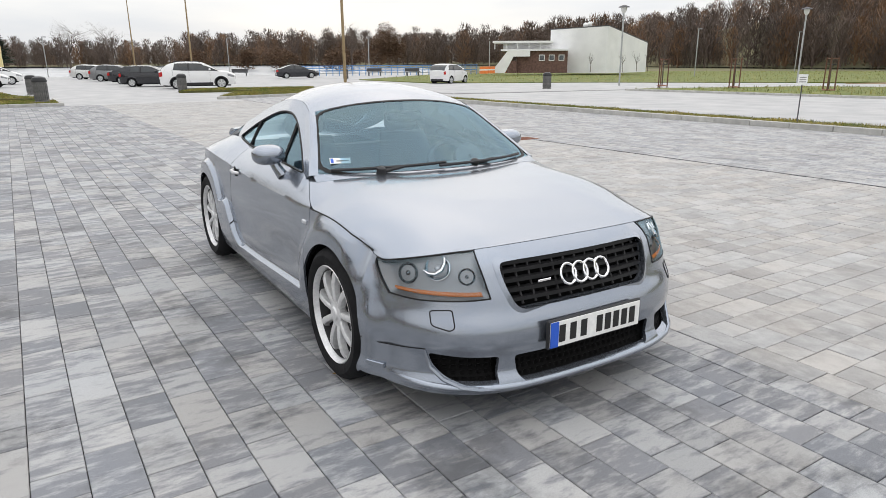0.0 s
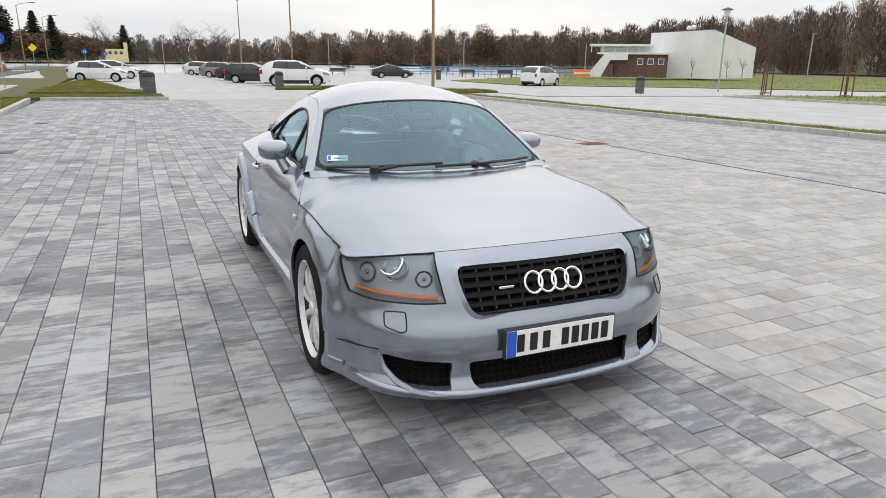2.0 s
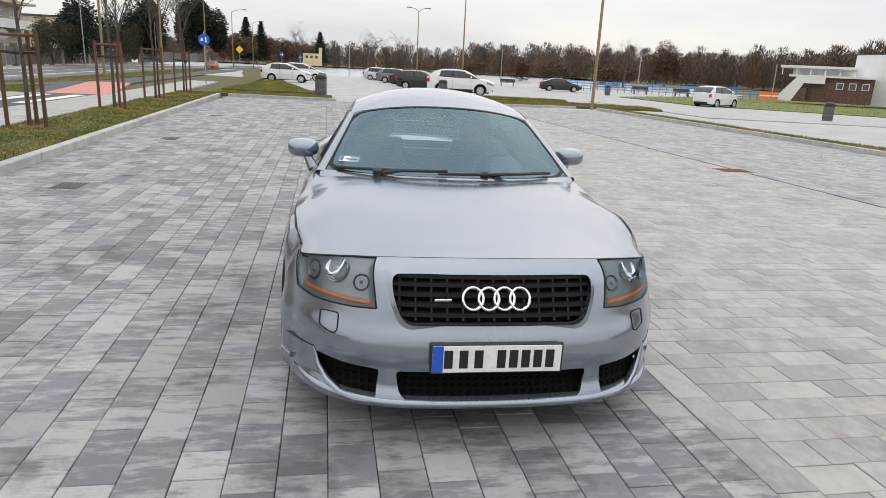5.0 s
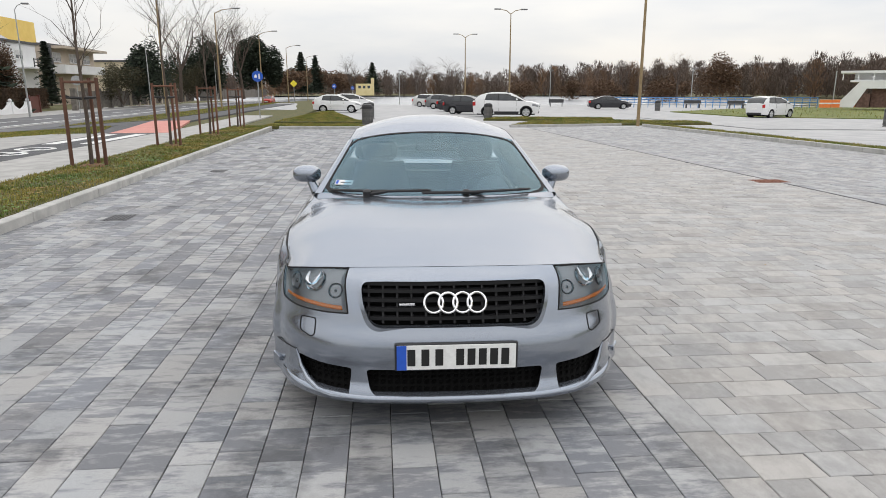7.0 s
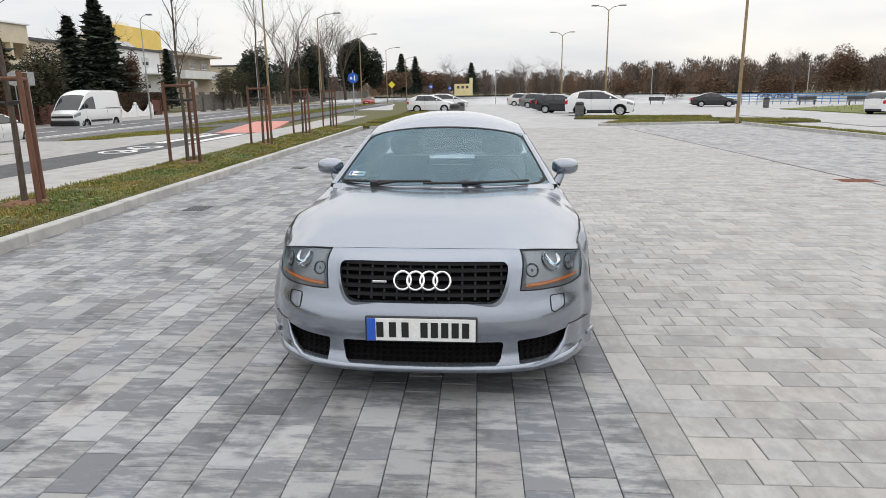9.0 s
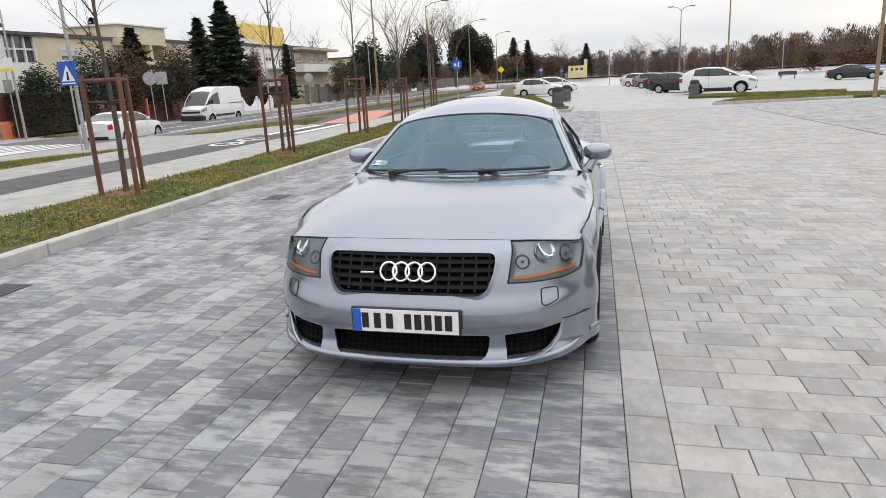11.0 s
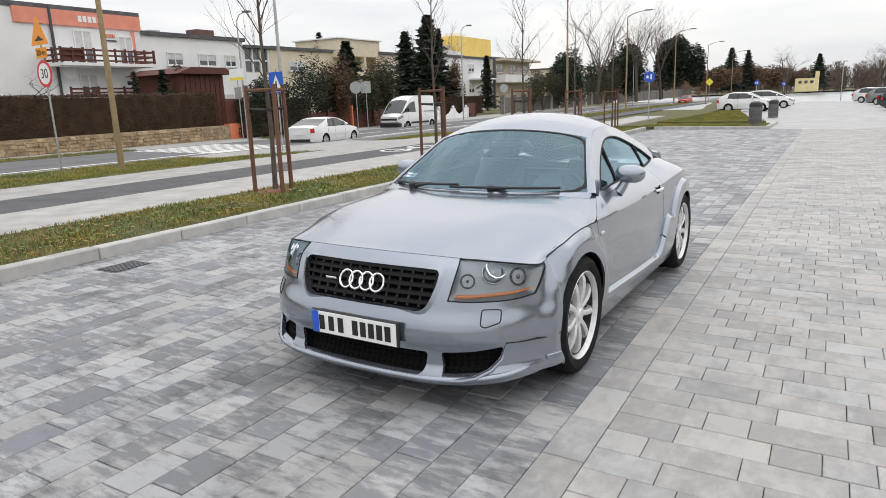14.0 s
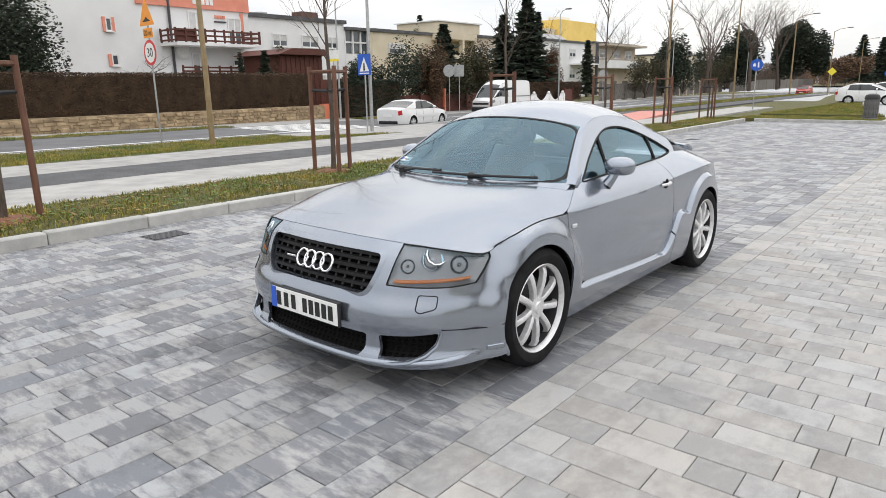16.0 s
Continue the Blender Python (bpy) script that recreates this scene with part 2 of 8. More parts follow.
M_ROOF = mat("dark_roofing", (0.07, 0.07, 0.075), (0.12, 0.12, 0.125), 3, 0.8, bump=0.3)
M_TIMBER = mat("dark_red_timber", (0.075, 0.022, 0.015), (0.13, 0.04, 0.026), 6, 0.7, bump=0.2, stretch=(1, 1, 4))
M_FENCE = mat("grey_brown_fence", (0.10, 0.09, 0.08), (0.20, 0.18, 0.155), 5, 0.85, bump=0.2, vary=0.15)
M_BRICK = mat("brown_brick_cladding", (0.10, 0.055, 0.045), (0.17, 0.10, 0.08), 4, 0.9, bump=0.3, stain=0.1)
M_PANE = mat("house_window_pane", (0.05, 0.06, 0.07), (0.11, 0.12, 0.13), 2, 0.06, spec=0.7)
M_CURTAIN = mat("net_curtain", (0.5, 0.5, 0.5), (0.62, 0.62, 0.61), 5, 0.7)
M_FRAME = plain("white_window_frame", (0.75, 0.75, 0.74), 0.5)
M_STEEL = mat("galvanised_steel", (0.36, 0.37, 0.37), (0.48, 0.49, 0.49), 12, 0.45, 0.8, fine=80)
M_POLE = mat("bronze_painted_pole", (0.26, 0.19, 0.10), (0.34, 0.25, 0.14), 6, 0.45, 0.35, fine=60)
M_LAMP_HEAD = plain("grey_lamp_head", (0.2, 0.2, 0.21), 0.5)
M_LAMP_LENS = plain("lamp_lens", (0.7, 0.7, 0.68), 0.25)
M_SIGN_BLUE = plain("blue_sign_face", (0.015, 0.10, 0.52), 0.45)
M_SIGN_WHITE = plain("white_sign_face", (0.82, 0.82, 0.80), 0.45)
M_SIGN_RED = plain("red_sign_face", (0.62, 0.03, 0.03), 0.45)
M_SIGN_ORANGE = plain("orange_sign_face", (0.85, 0.30, 0.01), 0.45)
M_PALE_YELLOW = mat("pale_yellow_render", (0.72, 0.60, 0.30), (0.80, 0.68, 0.38), 0.6, 0.9, fine=30, stain=0.06)
M_SIGN_YELLOW = plain("yellow_sign_face", (0.85, 0.70, 0.05), 0.45)
M_BLACK = plain("black_plastic", (0.018, 0.018, 0.02), 0.5)
M_DARKGREY = plain("dark_grey_plastic", (0.06, 0.06, 0.065), 0.5)
M_GREY = mat("grey_concrete", (0.24, 0.235, 0.22), (0.34, 0.33, 0.31), 6, 0.85, bump=0.3, fine=60)
M_BIN = mat("dark_bin_concrete", (0.10, 0.10, 0.10), (0.18, 0.175, 0.17), 8, 0.8, bump=0.3, fine=90)
M_BLUE_RAIL = plain("blue_painted_rail", (0.10, 0.24, 0.50), 0.5)
M_ORANGE_CONE = plain("orange_barrier", (0.85, 0.22, 0.05), 0.5)
M_RUBBER = mat("tyre_rubber", (0.009, 0.009, 0.010), (0.016, 0.016, 0.017), 20, 0.75, bump=0.2, spec=0.12)
M_RIM = mat("silver_alloy", (0.62, 0.62, 0.63), (0.70, 0.70, 0.70), 30, 0.34, 0.4)
M_RIM_DARK = plain("shaded_rim_barrel", (0.05, 0.05, 0.052), 0.5, 0.4)
M_CHROME = plain("chrome", (0.86, 0.86, 0.87), 0.12, 1.0)
M_RUST_IRON = mat("rusty_iron_cover", (0.16, 0.06, 0.035), (0.24, 0.10, 0.06), 14, 0.85, bump=0.5)
M_PLATE = plain("number_plate_face", (0.80, 0.80, 0.78), 0.4)
M_CAR_WHITE = car_paint("white_car_paint", (0.74, 0.74, 0.74), (0.80, 0.80, 0.80), 0.3, 0.0)
M_CAR_GREY = car_paint("grey_car_paint", (0.16, 0.165, 0.17), (0.24, 0.245, 0.25), 0.3, 0.6)
M_CAR_DARK = car_paint("dark_car_paint", (0.015, 0.016, 0.02), (0.03, 0.03, 0.036), 0.25, 0.3)
M_CAR_SILVER = car_paint("silver_white_car_paint", (0.58, 0.58, 0.57), (0.68, 0.68, 0.67), 0.3, 0.4)
M_CAR_RED = car_paint("red_car_paint", (0.45, 0.03, 0.025), (0.55, 0.05, 0.035), 0.3, 0.1)
M_CAR_GLASS = mat("dark_car_glass", (0.015, 0.018, 0.02), (0.03, 0.034, 0.037), 2, 0.04, spec=0.8)
M_LIGHT_RED = plain("red_lamp_lens", (0.45, 0.02, 0.02), 0.2)
M_LIGHT_CLEAR = plain("clear_lamp_lens", (0.55, 0.56, 0.58), 0.12, 0.3)
M_LEAF_LITTER = mat("fallen_leaves", (0.16, 0.085, 0.03), (0.36, 0.24, 0.09), 3.0, 0.85, vary=0.45, by="island")
M_WEED = mat("broad_weed_leaves", (0.06, 0.13, 0.02), (0.13, 0.22, 0.045), 3.0, 0.75, vary=0.35, by="island")

# ---------------------------------------------------------------- mesh tools
def link(name, bm, material, parent=None, label="", smooth=False, angle=0.7):
    me = bpy.data.meshes.new(name)
    bm.normal_update()
    bm.to_mesh(me)
    bm.free()
    for m in (material if isinstance(material, (list, tuple)) else [material]):
        me.materials.append(m)
    if smooth:
        for p in me.polygons:
            p.use_smooth = True
        if angle:
            me.set_sharp_from_angle(angle=angle)
    ob = new(name, me)
    if parent is not None:
        ob.parent = parent
    if label:
        ob["label"] = label
    return ob


def part(name, bm, material, parent, label="", smooth=False):
    return link(name, bm, material, parent, label, smooth)


def thing(name, label, category, m=None, group="", kind=""):
    ob = new(name)
    ob.empty_display_size = 0.2
    tagged(ob, label, category, group, kind)
    if m is not None:
        ob.matrix_world = m
    return ob


def soup(name, verts, faces, material, parent=None, label="", smooth=False):
    me = bpy.data.meshes.new(name)
    me.from_pydata([tuple(v) for v in verts], [], faces)
    me.materials.append(material)
    if smooth:
        for p in me.polygons:
            p.use_smooth = True
    me.update()
    ob = new(name, me)
    if parent is not None:
        ob.parent = parent
    if label:
        ob["label"] = label
    return ob


def box(bm, x0, x1, y0, y1, z0, z1, bevel=0.0, m=None, mi=0):
    """An upright box, with its edges bevelled."""
    vs = [bm.verts.new((x, y, z)) for z in (z0, z1) for y in (y0, y1) for x in (x0, x1)]
    fs = [bm.faces.new([vs[i] for i in q]) for q in ((0, 2, 3, 1), (4, 5, 7, 6), (0, 1, 5, 4), (2, 6, 7, 3), (0, 4, 6, 2), (1, 3, 7, 5))]
    for f in fs:
        f.material_index = mi
    if bevel > 0:
        es = list({e for f in fs for e in f.edges})
        r = bmesh.ops.bevel(bm, geom=es, offset=bevel, segments=1, affect="EDGES", profile=0.5)
        vs = [v for v in {v for f in r["faces"] for v in f.verts} | set(v for v in vs if v.is_valid)]
    if m is not None:
        bmesh.ops.transform(bm, matrix=m, verts=[v for v in vs if v.is_valid])
    return vs


def boxes(*dims, bevel=0.0):
    bm = bmesh.new()
    for d in dims:
        box(bm, *d, bevel=bevel)
    return bm


def tube(bm, pts, radii, sides=8, cap=True, mi=0):
    """A round bar along points; one radius or one a point."""
    pts = [Vector(p) for p in pts]
    if not isinstance(radii, (list, tuple)):
        radii = [radii] * len(pts)
    rings, up = [], None
    for i, p in enumerate(pts):
        d = (pts[min(i + 1, len(pts) - 1)] - pts[max(i - 1, 0)]).normalized()
        if up is None:
            up = d.orthogonal().normalized()
        a = (up - d * up.dot(d))
        a = a.normalized() if a.length > 1e-6 else d.orthogonal().normalized()
        up = a
        b = d.cross(a)
        rings.append([bm.verts.new(p + (a * math.cos(2 * math.pi * k / sides) + b * math.sin(2 * math.pi * k / sides)) * radii[i]) for k in range(sides)])
    for r0, r1 in zip(rings, rings[1:]):
        for k in range(sides):
            f = bm.faces.new((r0[k], r0[(k + 1) % sides], r1[(k + 1) % sides], r1[k]))
            f.material_index = mi
    if cap:
        bm.faces.new(rings[0][::-1]).material_index = mi
        bm.faces.new(rings[-1]).material_index = mi
    return bm


def prism(bm, outline, d0, d1, axis="y", mi=0):
    """A flat outline given as (a, b) pairs, made thick from d0 to d1 along an axis."""
    def at(a, b, d):
        return {"y": (a, d, b), "x": (d, a, b), "z": (a, b, d)}[axis]
    v0 = [bm.verts.new(at(a, b, d0)) for a, b in outline]
    v1 = [bm.verts.new(at(a, b, d1)) for a, b in outline]
    n = len(outline)
    faces = [bm.faces.new(v0), bm.faces.new(v1[::-1])] + [bm.faces.new((v0[i], v1[i], v1[(i + 1) % n], v0[(i + 1) % n])) for i in range(n)]
    for f in faces:
        f.material_index = mi
    bmesh.ops.recalc_face_normals(bm, faces=faces)
    return faces


def lathe(bm, profile, steps=24, m=None, mi=0):
    """A profile of (radius, height) pairs turned about z."""
    rings = []
    for r, z in profile:
        rings.append([bm.verts.new((r * math.cos(2 * math.pi * k / steps), r * math.sin(2 * math.pi * k / steps), z)) for k in range(steps)])
    fs = []
    for r0, r1 in zip(rings, rings[1:]):
        for k in range(steps):
            fs.append(bm.faces.new((r0[k], r0[(k + 1) % steps], r1[(k + 1) % steps], r1[k])))
    for f in fs:
        f.material_index = mi
    if m is not None:
        bmesh.ops.transform(bm, matrix=m, verts=[v for r in rings for v in r])
    return rings


def spline(keys, t):
    """A smooth curve through rows (t, value, value ...), at t."""
    ts = [k[0] for k in keys]
    if t <= ts[0]:
        return keys[0][1] if len(keys[0]) == 2 else Vector(keys[0][1:])
    if t >= ts[-1]:
        return keys[-1][1] if len(keys[0]) == 2 else Vector(keys[-1][1:])
    i = max(k for k in range(len(ts) - 1) if ts[k] <= t)
    h = ts[i + 1] - ts[i]
    u = (t - ts[i]) / h

    def slope(j, c):
        if j == 0:
            return (keys[1][c] - keys[0][c]) / (ts[1] - ts[0])
        if j == len(ts) - 1:
            return (keys[-1][c] - keys[-2][c]) / (ts[-1] - ts[-2])
        a, b = (keys[j][c] - keys[j - 1][c]) / (ts[j] - ts[j - 1]), (keys[j + 1][c] - keys[j][c]) / (ts[j + 1] - ts[j])
        return 0.0 if a * b <= 0 and len(keys[0]) == 2 else (a * (ts[j + 1] - ts[j]) + b * (ts[j] - ts[j - 1])) / (ts[j + 1] - ts[j - 1])

    out = []
    for c in range(1, len(keys[0])):
        a, b, ma, mb = keys[i][c], keys[i + 1][c], slope(i, c) * h, slope(i + 1, c) * h
        out.append((2 * u**3 - 3 * u**2 + 1) * a + (u**3 - 2 * u**2 + u) * ma + (-2 * u**3 + 3 * u**2) * b + (u**3 - u**2) * mb)
    return out[0] if len(out) == 1 else Vector(out)


def grid(bm, rows, flip=False, mi=0):
    """Faces over rows of points."""
    vs = [[bm.verts.new(p) for p in r] for r in rows]
    for a, b in zip(vs, vs[1:]):
        for i in range(len(a) - 1):
            q = (a[i], a[i + 1], b[i + 1], b[i])
            if len({tuple(round(c, 5) for c in v.co) for v in q}) < 3:
                continue
            f = bm.faces.new(q[::-1] if flip else q)
            f.material_index = mi
    return vs


def smooth01(a, b, x):
    t = min(1.0, max(0.0, (x - a) / (b - a)))
    return t * t * (3 - 2 * t)

# ---------------------------------------------------------------- ground, lot and street
# the lot lies a little askew to the car, and falls gently away from the street and towards the lake
TILT = Matrix.Translation((2.2, 3.0, 0)) @ Matrix.Rotation(-math.atan(0.0065), 4, "X") @ Matrix.Rotation(math.atan(0.0075), 4, "Y") @ Matrix.Translation((-2.2, -3.0, 0))
LOT = TILT @ Matrix.Rotation(radians(1.2), 4, "Z")
rng = random.Random(7)


def rise(x, y):
    """How the land lies over the lot's plane: level at the bays, lower along the street, levelling out towards the lake."""
    back = 0.0065 * min(60.0, max(0.0, y - 30.0))
    if x < -3.6:
        for x0, z0, x1, z1 in ((-8.6, -0.06, -3.6, 0.0), (-14.6, -0.42, -8.6, -0.06)):
            if x0 <= x:
                return back + z0 + (z1 - z0) * (x - x0) / (x1 - x0)
        return back - 0.42
    return back - 0.002 * max(0.0, y - 30.0)


STREET_X = [(-60.0, -56.0), (-23.3, -22.3), (-16.7, -16.3), (-8.6, -9.2), (-3.6, -3.71), (-2.0, -1.95), (3.0, 3.0)]


def spot(x, y, z=0.0):
    """A place on the street side, whose strips run a little apart from the bays, in the world."""
    for (a, p), (b, q) in zip(STREET_X, STREET_X[1:]):
        if a <= x <= b:
            return TILT @ Vector((p + (q - p) * (x - a) / (b - a) - 0.05 * y, 0.2 + 0.955 * y, z))
    return TILT @ Vector((x - 0.05 * y, 0.2 + 0.955 * y, z))


def sheet(name, label, outline, z, material, parent=None, thick=0.03, kind="structure"):
    bm = bmesh.new()
    prism(bm, outline, z - thick, z, "z")
    for y in (30.0, 90.0):
        bmesh.ops.bisect_plane(bm, geom=bm.verts[:] + bm.edges[:] + bm.faces[:], plane_co=(0, y, 0), plane_no=(0, 1, 0))
    street = max(p[0] for p in outline) < -2.0
    for v in bm.verts:
        v.co.z += rise(v.co.x + 1e-5, v.co.y)
        if street:
            v.co = spot(*v.co)
    ob = link(name, bm, material, parent)
    if parent is None:
        tagged(ob, label, name.replace("_", " "), kind=kind)
        if not street:
            ob.matrix_world = LOT
    return ob


def rect(x0, x1, y0, y1):
    return [(x0, y0), (x1, y0), (x1, y1), (x0, y1)]


bm = bmesh.new()
prism(bm, rect(-900, 900, -500, 1400), -1.6, -1.1, "z")
ground = tagged(link("ground", bm, M_GROUND), "flat dull green winter ground reaching the horizon", "ground", kind="structure")
sheet("parking_bed", "dark sand bed under the lot's concrete pavers", [(-2.05, -8), (15.4, -8), (15.4, 30.2), (-2.75, 30.2)], -0.012, M_JOINT)
sheet("parking_far", "pale paved parking area beyond the near bays", rect(-3.5, 30, 30.2, 100), -0.01, M_LOT_FAR)
sheet("parking_lane", "pale paved lane beside the lot", [(16.7, -30), (38, -30), (33, 30.2), (16.7, 30.2)], -0.012, M_LOT_FAR)
sheet("pavement_near_road", "pale paved walkway beside the verge", rect(-5.25, -3.6, -10, 46), 0.12, M_WALKWAY, thick=0.14)
sheet("cycle_path", "dark asphalt cycle path between two pale walkways", rect(-6.85, -5.25, -10, 26), 0.116, M_ASPHALT, thick=0.14)
sheet("red_cycle_crossing", "faded red painted cycle path surface", [(-6.85, 26), (-4.9, 26), (-6.7, 38), (-8.5, 38)], 0.124, M_PAINT_RED, thick=0.14)
sheet("cycle_path_far", "dark asphalt cycle path running on beside the street", [(-8.5, 38), (-6.7, 38), (-5.9, 90), (-8.0, 90)], 0.118, M_ASPHALT, thick=0.14)
sheet("pavement_far", "pale paved walkway between cycle path and verge", rect(-8.6, -6.85, -10, 26), 0.12, M_WALKWAY, thick=0.14)
sheet("pavement_crossing", "pale paved apron leading to the zebra crossing", rect(-14.6, -8.6, 16.5, 27.0), 0.12, M_WALKWAY, thick=0.12)
sheet("pavement_crossing_end", "pale paved apron at the kerb of the zebra crossing", rect(-16.7, -14.6, 16.5, 27.0), 0.12, M_WALKWAY, thick=0.12)
sheet("pavement_side", "grey apron of the side entry", rect(-8.6, -6.6, 26, 38), 0.115, M_ASPHALT, thick=0.12)
sheet("pavement_side_slope", "grey apron falling to the street", rect(-14.6, -8.6, 33, 39), 0.115, M_ASPHALT, thick=0.12)
road = sheet("road", "worn grey asphalt street with white lane markings", rect(-23.3, -14.7, -40, 330), 0.11, M_ROAD, thick=0.2)
sheet("pavement_house_side", "pale paved walkway along the garden walls", rect(-28.6, -23.4, -40, 330), 0.10, M_WALKWAY, thick=0.14)
for x0, x1, y0, y1 in ((-17.75, -17.55, -40, 20.4), (-17.75, -17.55, 30, 330)):
    sheet("edge_line", "white line", rect(x0, x1, y0, y1), 0.116, M_PAINT_WHITE, road, 0.006)
for k in range(40):
    y = 33 + 5 * k
    sheet("lane_dash", "white dash", rect(-20.4, -20.25, y, y + 2.6), 0.116, M_PAINT_WHITE, road, 0.006)
for k in range(8):
    x = -17.1 - 0.76 * k
    sheet("zebra_bar", "white bar", rect(x - 0.40, x, 18.4, 23.4), 0.116, M_PAINT_WHITE, road, 0.006)

# cycle path markings: bars and a wheel-like symbol, worn
cyc = bpy.data.objects["cycle_path"]
for x0, x1, y0, y1 in ((-6.7, -6.35, 20.0, 25.2), (-5.75, -5.4, 20.0, 25.2)):
    sheet("crossing_bar", "white bar", rect(x0, x1, y0, y1), 0.122, M_PAINT_WHITE, cyc, 0.006)
for cx, cy in ((-6.05, 16.4), (-6.05, 18.0)):
    bm = bmesh.new()
    for k in range(20):
        a, b = 2 * math.pi * k / 20, 2 * math.pi * (k + 1) / 20
        prism(bm, [(cx + r * math.cos(t), cy + 1.25 * r * math.sin(t)) for r, t in ((0.32, a), (0.44, a), (0.44, b), (0.32, b))], 0.095, 0.101, "z")
    for v in bm.verts:
        v.co = spot(*v.co)
    link("wheel_mark", bm, M_PAINT_WHITE, cyc)
sheet("frame_mark", "white", [(-6.1, 16.4), (-6.0, 16.4), (-5.9, 18.0), (-6.0, 18.0)], 0.124, M_PAINT_WHITE, cyc, 0.006)


# ---- kerbs: one stone a metre
def kerb(name, label, a, b, width=0.15, top=0.12, parent=None):
    holder = thing(name, label, "kerb", kind="structure")
    if max(a[0], b[0]) <= -2.0:
        p, q = spot(*a, rise(*a)), spot(*b, rise(*b))
        a, b = Vector((p.x, p.y, 0)), Vector((q.x, q.y, 0))
        holder.matrix_world = Matrix.Translation((a.x, a.y, p.z)) @ Matrix.Rotation(math.atan2(q.z - p.z, (b - a).length), 4, "X") @ Matrix.Translation((-a.x, -a.y, 0))
    else:
        holder.matrix_world = LOT @ pose(0, 0, rise(*a))
        a, b = Vector((*a, 0)), Vector((*b, 0))
    length = (b - a).length
    n = max(1, round(length))
    step = length / n
    bm = bmesh.new()
    box(bm, 0.004, step - 0.004, 0, width, -0.2, top, bevel=0.012)
    me = bpy.data.meshes.new("kerb_stone")
    bm.to_mesh(me)
    bm.free()
    me.materials.append(M_KERB)
    turn = math.degrees(math.atan2(b.y - a.y, b.x - a.x))
    for k in range(n):
        p = a + (b - a) * (k / n)
        o = new("kerb_stone", me)
        o.parent = holder
        o.matrix_local = pose(p.x + rng.uniform(-0.002, 0.002), p.y, rng.uniform(-0.003, 0.003), 0, 0, turn)
    return holder


kerb("kerb_verge", "pale concrete kerb stones along the grass verge", (-2.0, -6), (-2.0, 31.0))
kerb("kerb_end", "pale concrete kerb stones across the bay end", (-2.6, 30.1), (2.0, 30.1))
kerb("kerb_island_side", "pale concrete kerb stones of the bin island", (2.0, 30.1), (2.0, 35.5))
kerb("kerb_lane", "pale concrete kerb stones along the narrow lane verge", (15.45, 33.0), (15.45, -8))
kerb("kerb_lane_back", "pale concrete kerb stones on the lane side", (16.6, -8), (16.6, 33.0), top=0.1)
kerb("kerb_right_end", "pale concrete kerb stones of the grassy island", (8.3, 31.8), (14.6, 33.6))
kerb("kerb_far_lane", "pale concrete kerb stones beyond the lane", (34, -20), (31.0, 28.0), top=0.1)
kerb("kerb_road_verge", "pale concrete kerb stones along the street", (-16.7, -20), (-16.7, 16.5), width=0.12, top=0.14)
kerb("kerb_road_verge", "pale concrete kerb stones along the street", (-16.7, 27.0), (-16.7, 60), width=0.12, top=0.14)


# the land under the street strips
for k, (x0, x1) in enumerate(((-3.62, -2.1), (-8.6, -3.62), (-14.6, -8.6), (-60, -14.6))):
    sheet("street_land", "dull winter soil under the street strips", rect(x0, x1, -12, 240), 0.03, M_SOIL, thick=0.2)

# ---- grass
def verge(name, label, outline, z, blades, height, seed, material=M_SOIL, lumps=0.03):
    """A rough strip of soil under a stand of bent blades."""
    r = random.Random(seed)
    xs, ys = [p[0] for p in outline], [p[1] for p in outline]
    holder = thing(name, label, "grass", kind="structure")
    street = max(xs) < -2.0
    if not street:
        holder.matrix_world = LOT
    bm = bmesh.new()
    prism(bm, outline, z - 0.12, z, "z")
    for y in (30.0, 90.0):
        bmesh.ops.bisect_plane(bm, geom=bm.verts[:] + bm.edges[:] + bm.faces[:], plane_co=(0, y, 0), plane_no=(0, 1, 0))
    for v in bm.verts:
        v.co.z += rise(v.co.x + 1e-5, v.co.y)
        if street:
            v.co = spot(*v.co)
    link("soil", bm, material, holder)

    def inside(x, y):
        c = False
        for (x0, y0), (x1, y1) in zip(outline, outline[1:] + outline[:1]):
            if (y0 > y) != (y1 > y) and x < (x1 - x0) * (y - y0) / (y1 - y0) + x0:
                c = not c
        return c
    verts, faces = [], []
    while len(faces) < 2 * blades:
        x, y = r.uniform(min(xs), max(xs)), r.uniform(min(ys), max(ys))
        if not inside(x, y):
            continue
        thick = noise.noise((x * 1.3, y * 1.3, seed)) * 0.5 + 0.5
        if thick < r.random() * 0.62:
            continue
        h = height * r.uniform(0.35, 1.15) * (0.45 + thick)
        a, lean = r.uniform(0, 6.283), r.uniform(0.2, 0.9) * h
        w = 0.07 * h + 0.003 * (height / 0.1)
        dx, dy = math.cos(a), math.sin(a)
        i = len(verts)
        g = z + rise(x, y)
        if street:
            x, y, g = spot(x, y, g)
        verts += [(x - dy * w, y + dx * w, g - 0.01), (x + dy * w, y - dx * w, g - 0.01),
                  (x + dx * lean * 0.35 + dy * w * 0.7, y + dy * lean * 0.35 - dx * w * 0.7, g + h * 0.65),
                  (x + dx * lean * 0.35 - dy * w * 0.7, y + dy * lean * 0.35 + dx * w * 0.7, g + h * 0.65),
                  (x + dx * lean, y + dy * lean, g + h)]
        faces += [(i, i + 1, i + 2, i + 3), (i + 3, i + 2, i + 4)]
    g = soup("grass_blades", verts, faces, M_GRASS, holder)
    g["kind"] = "stuff"
    return holder


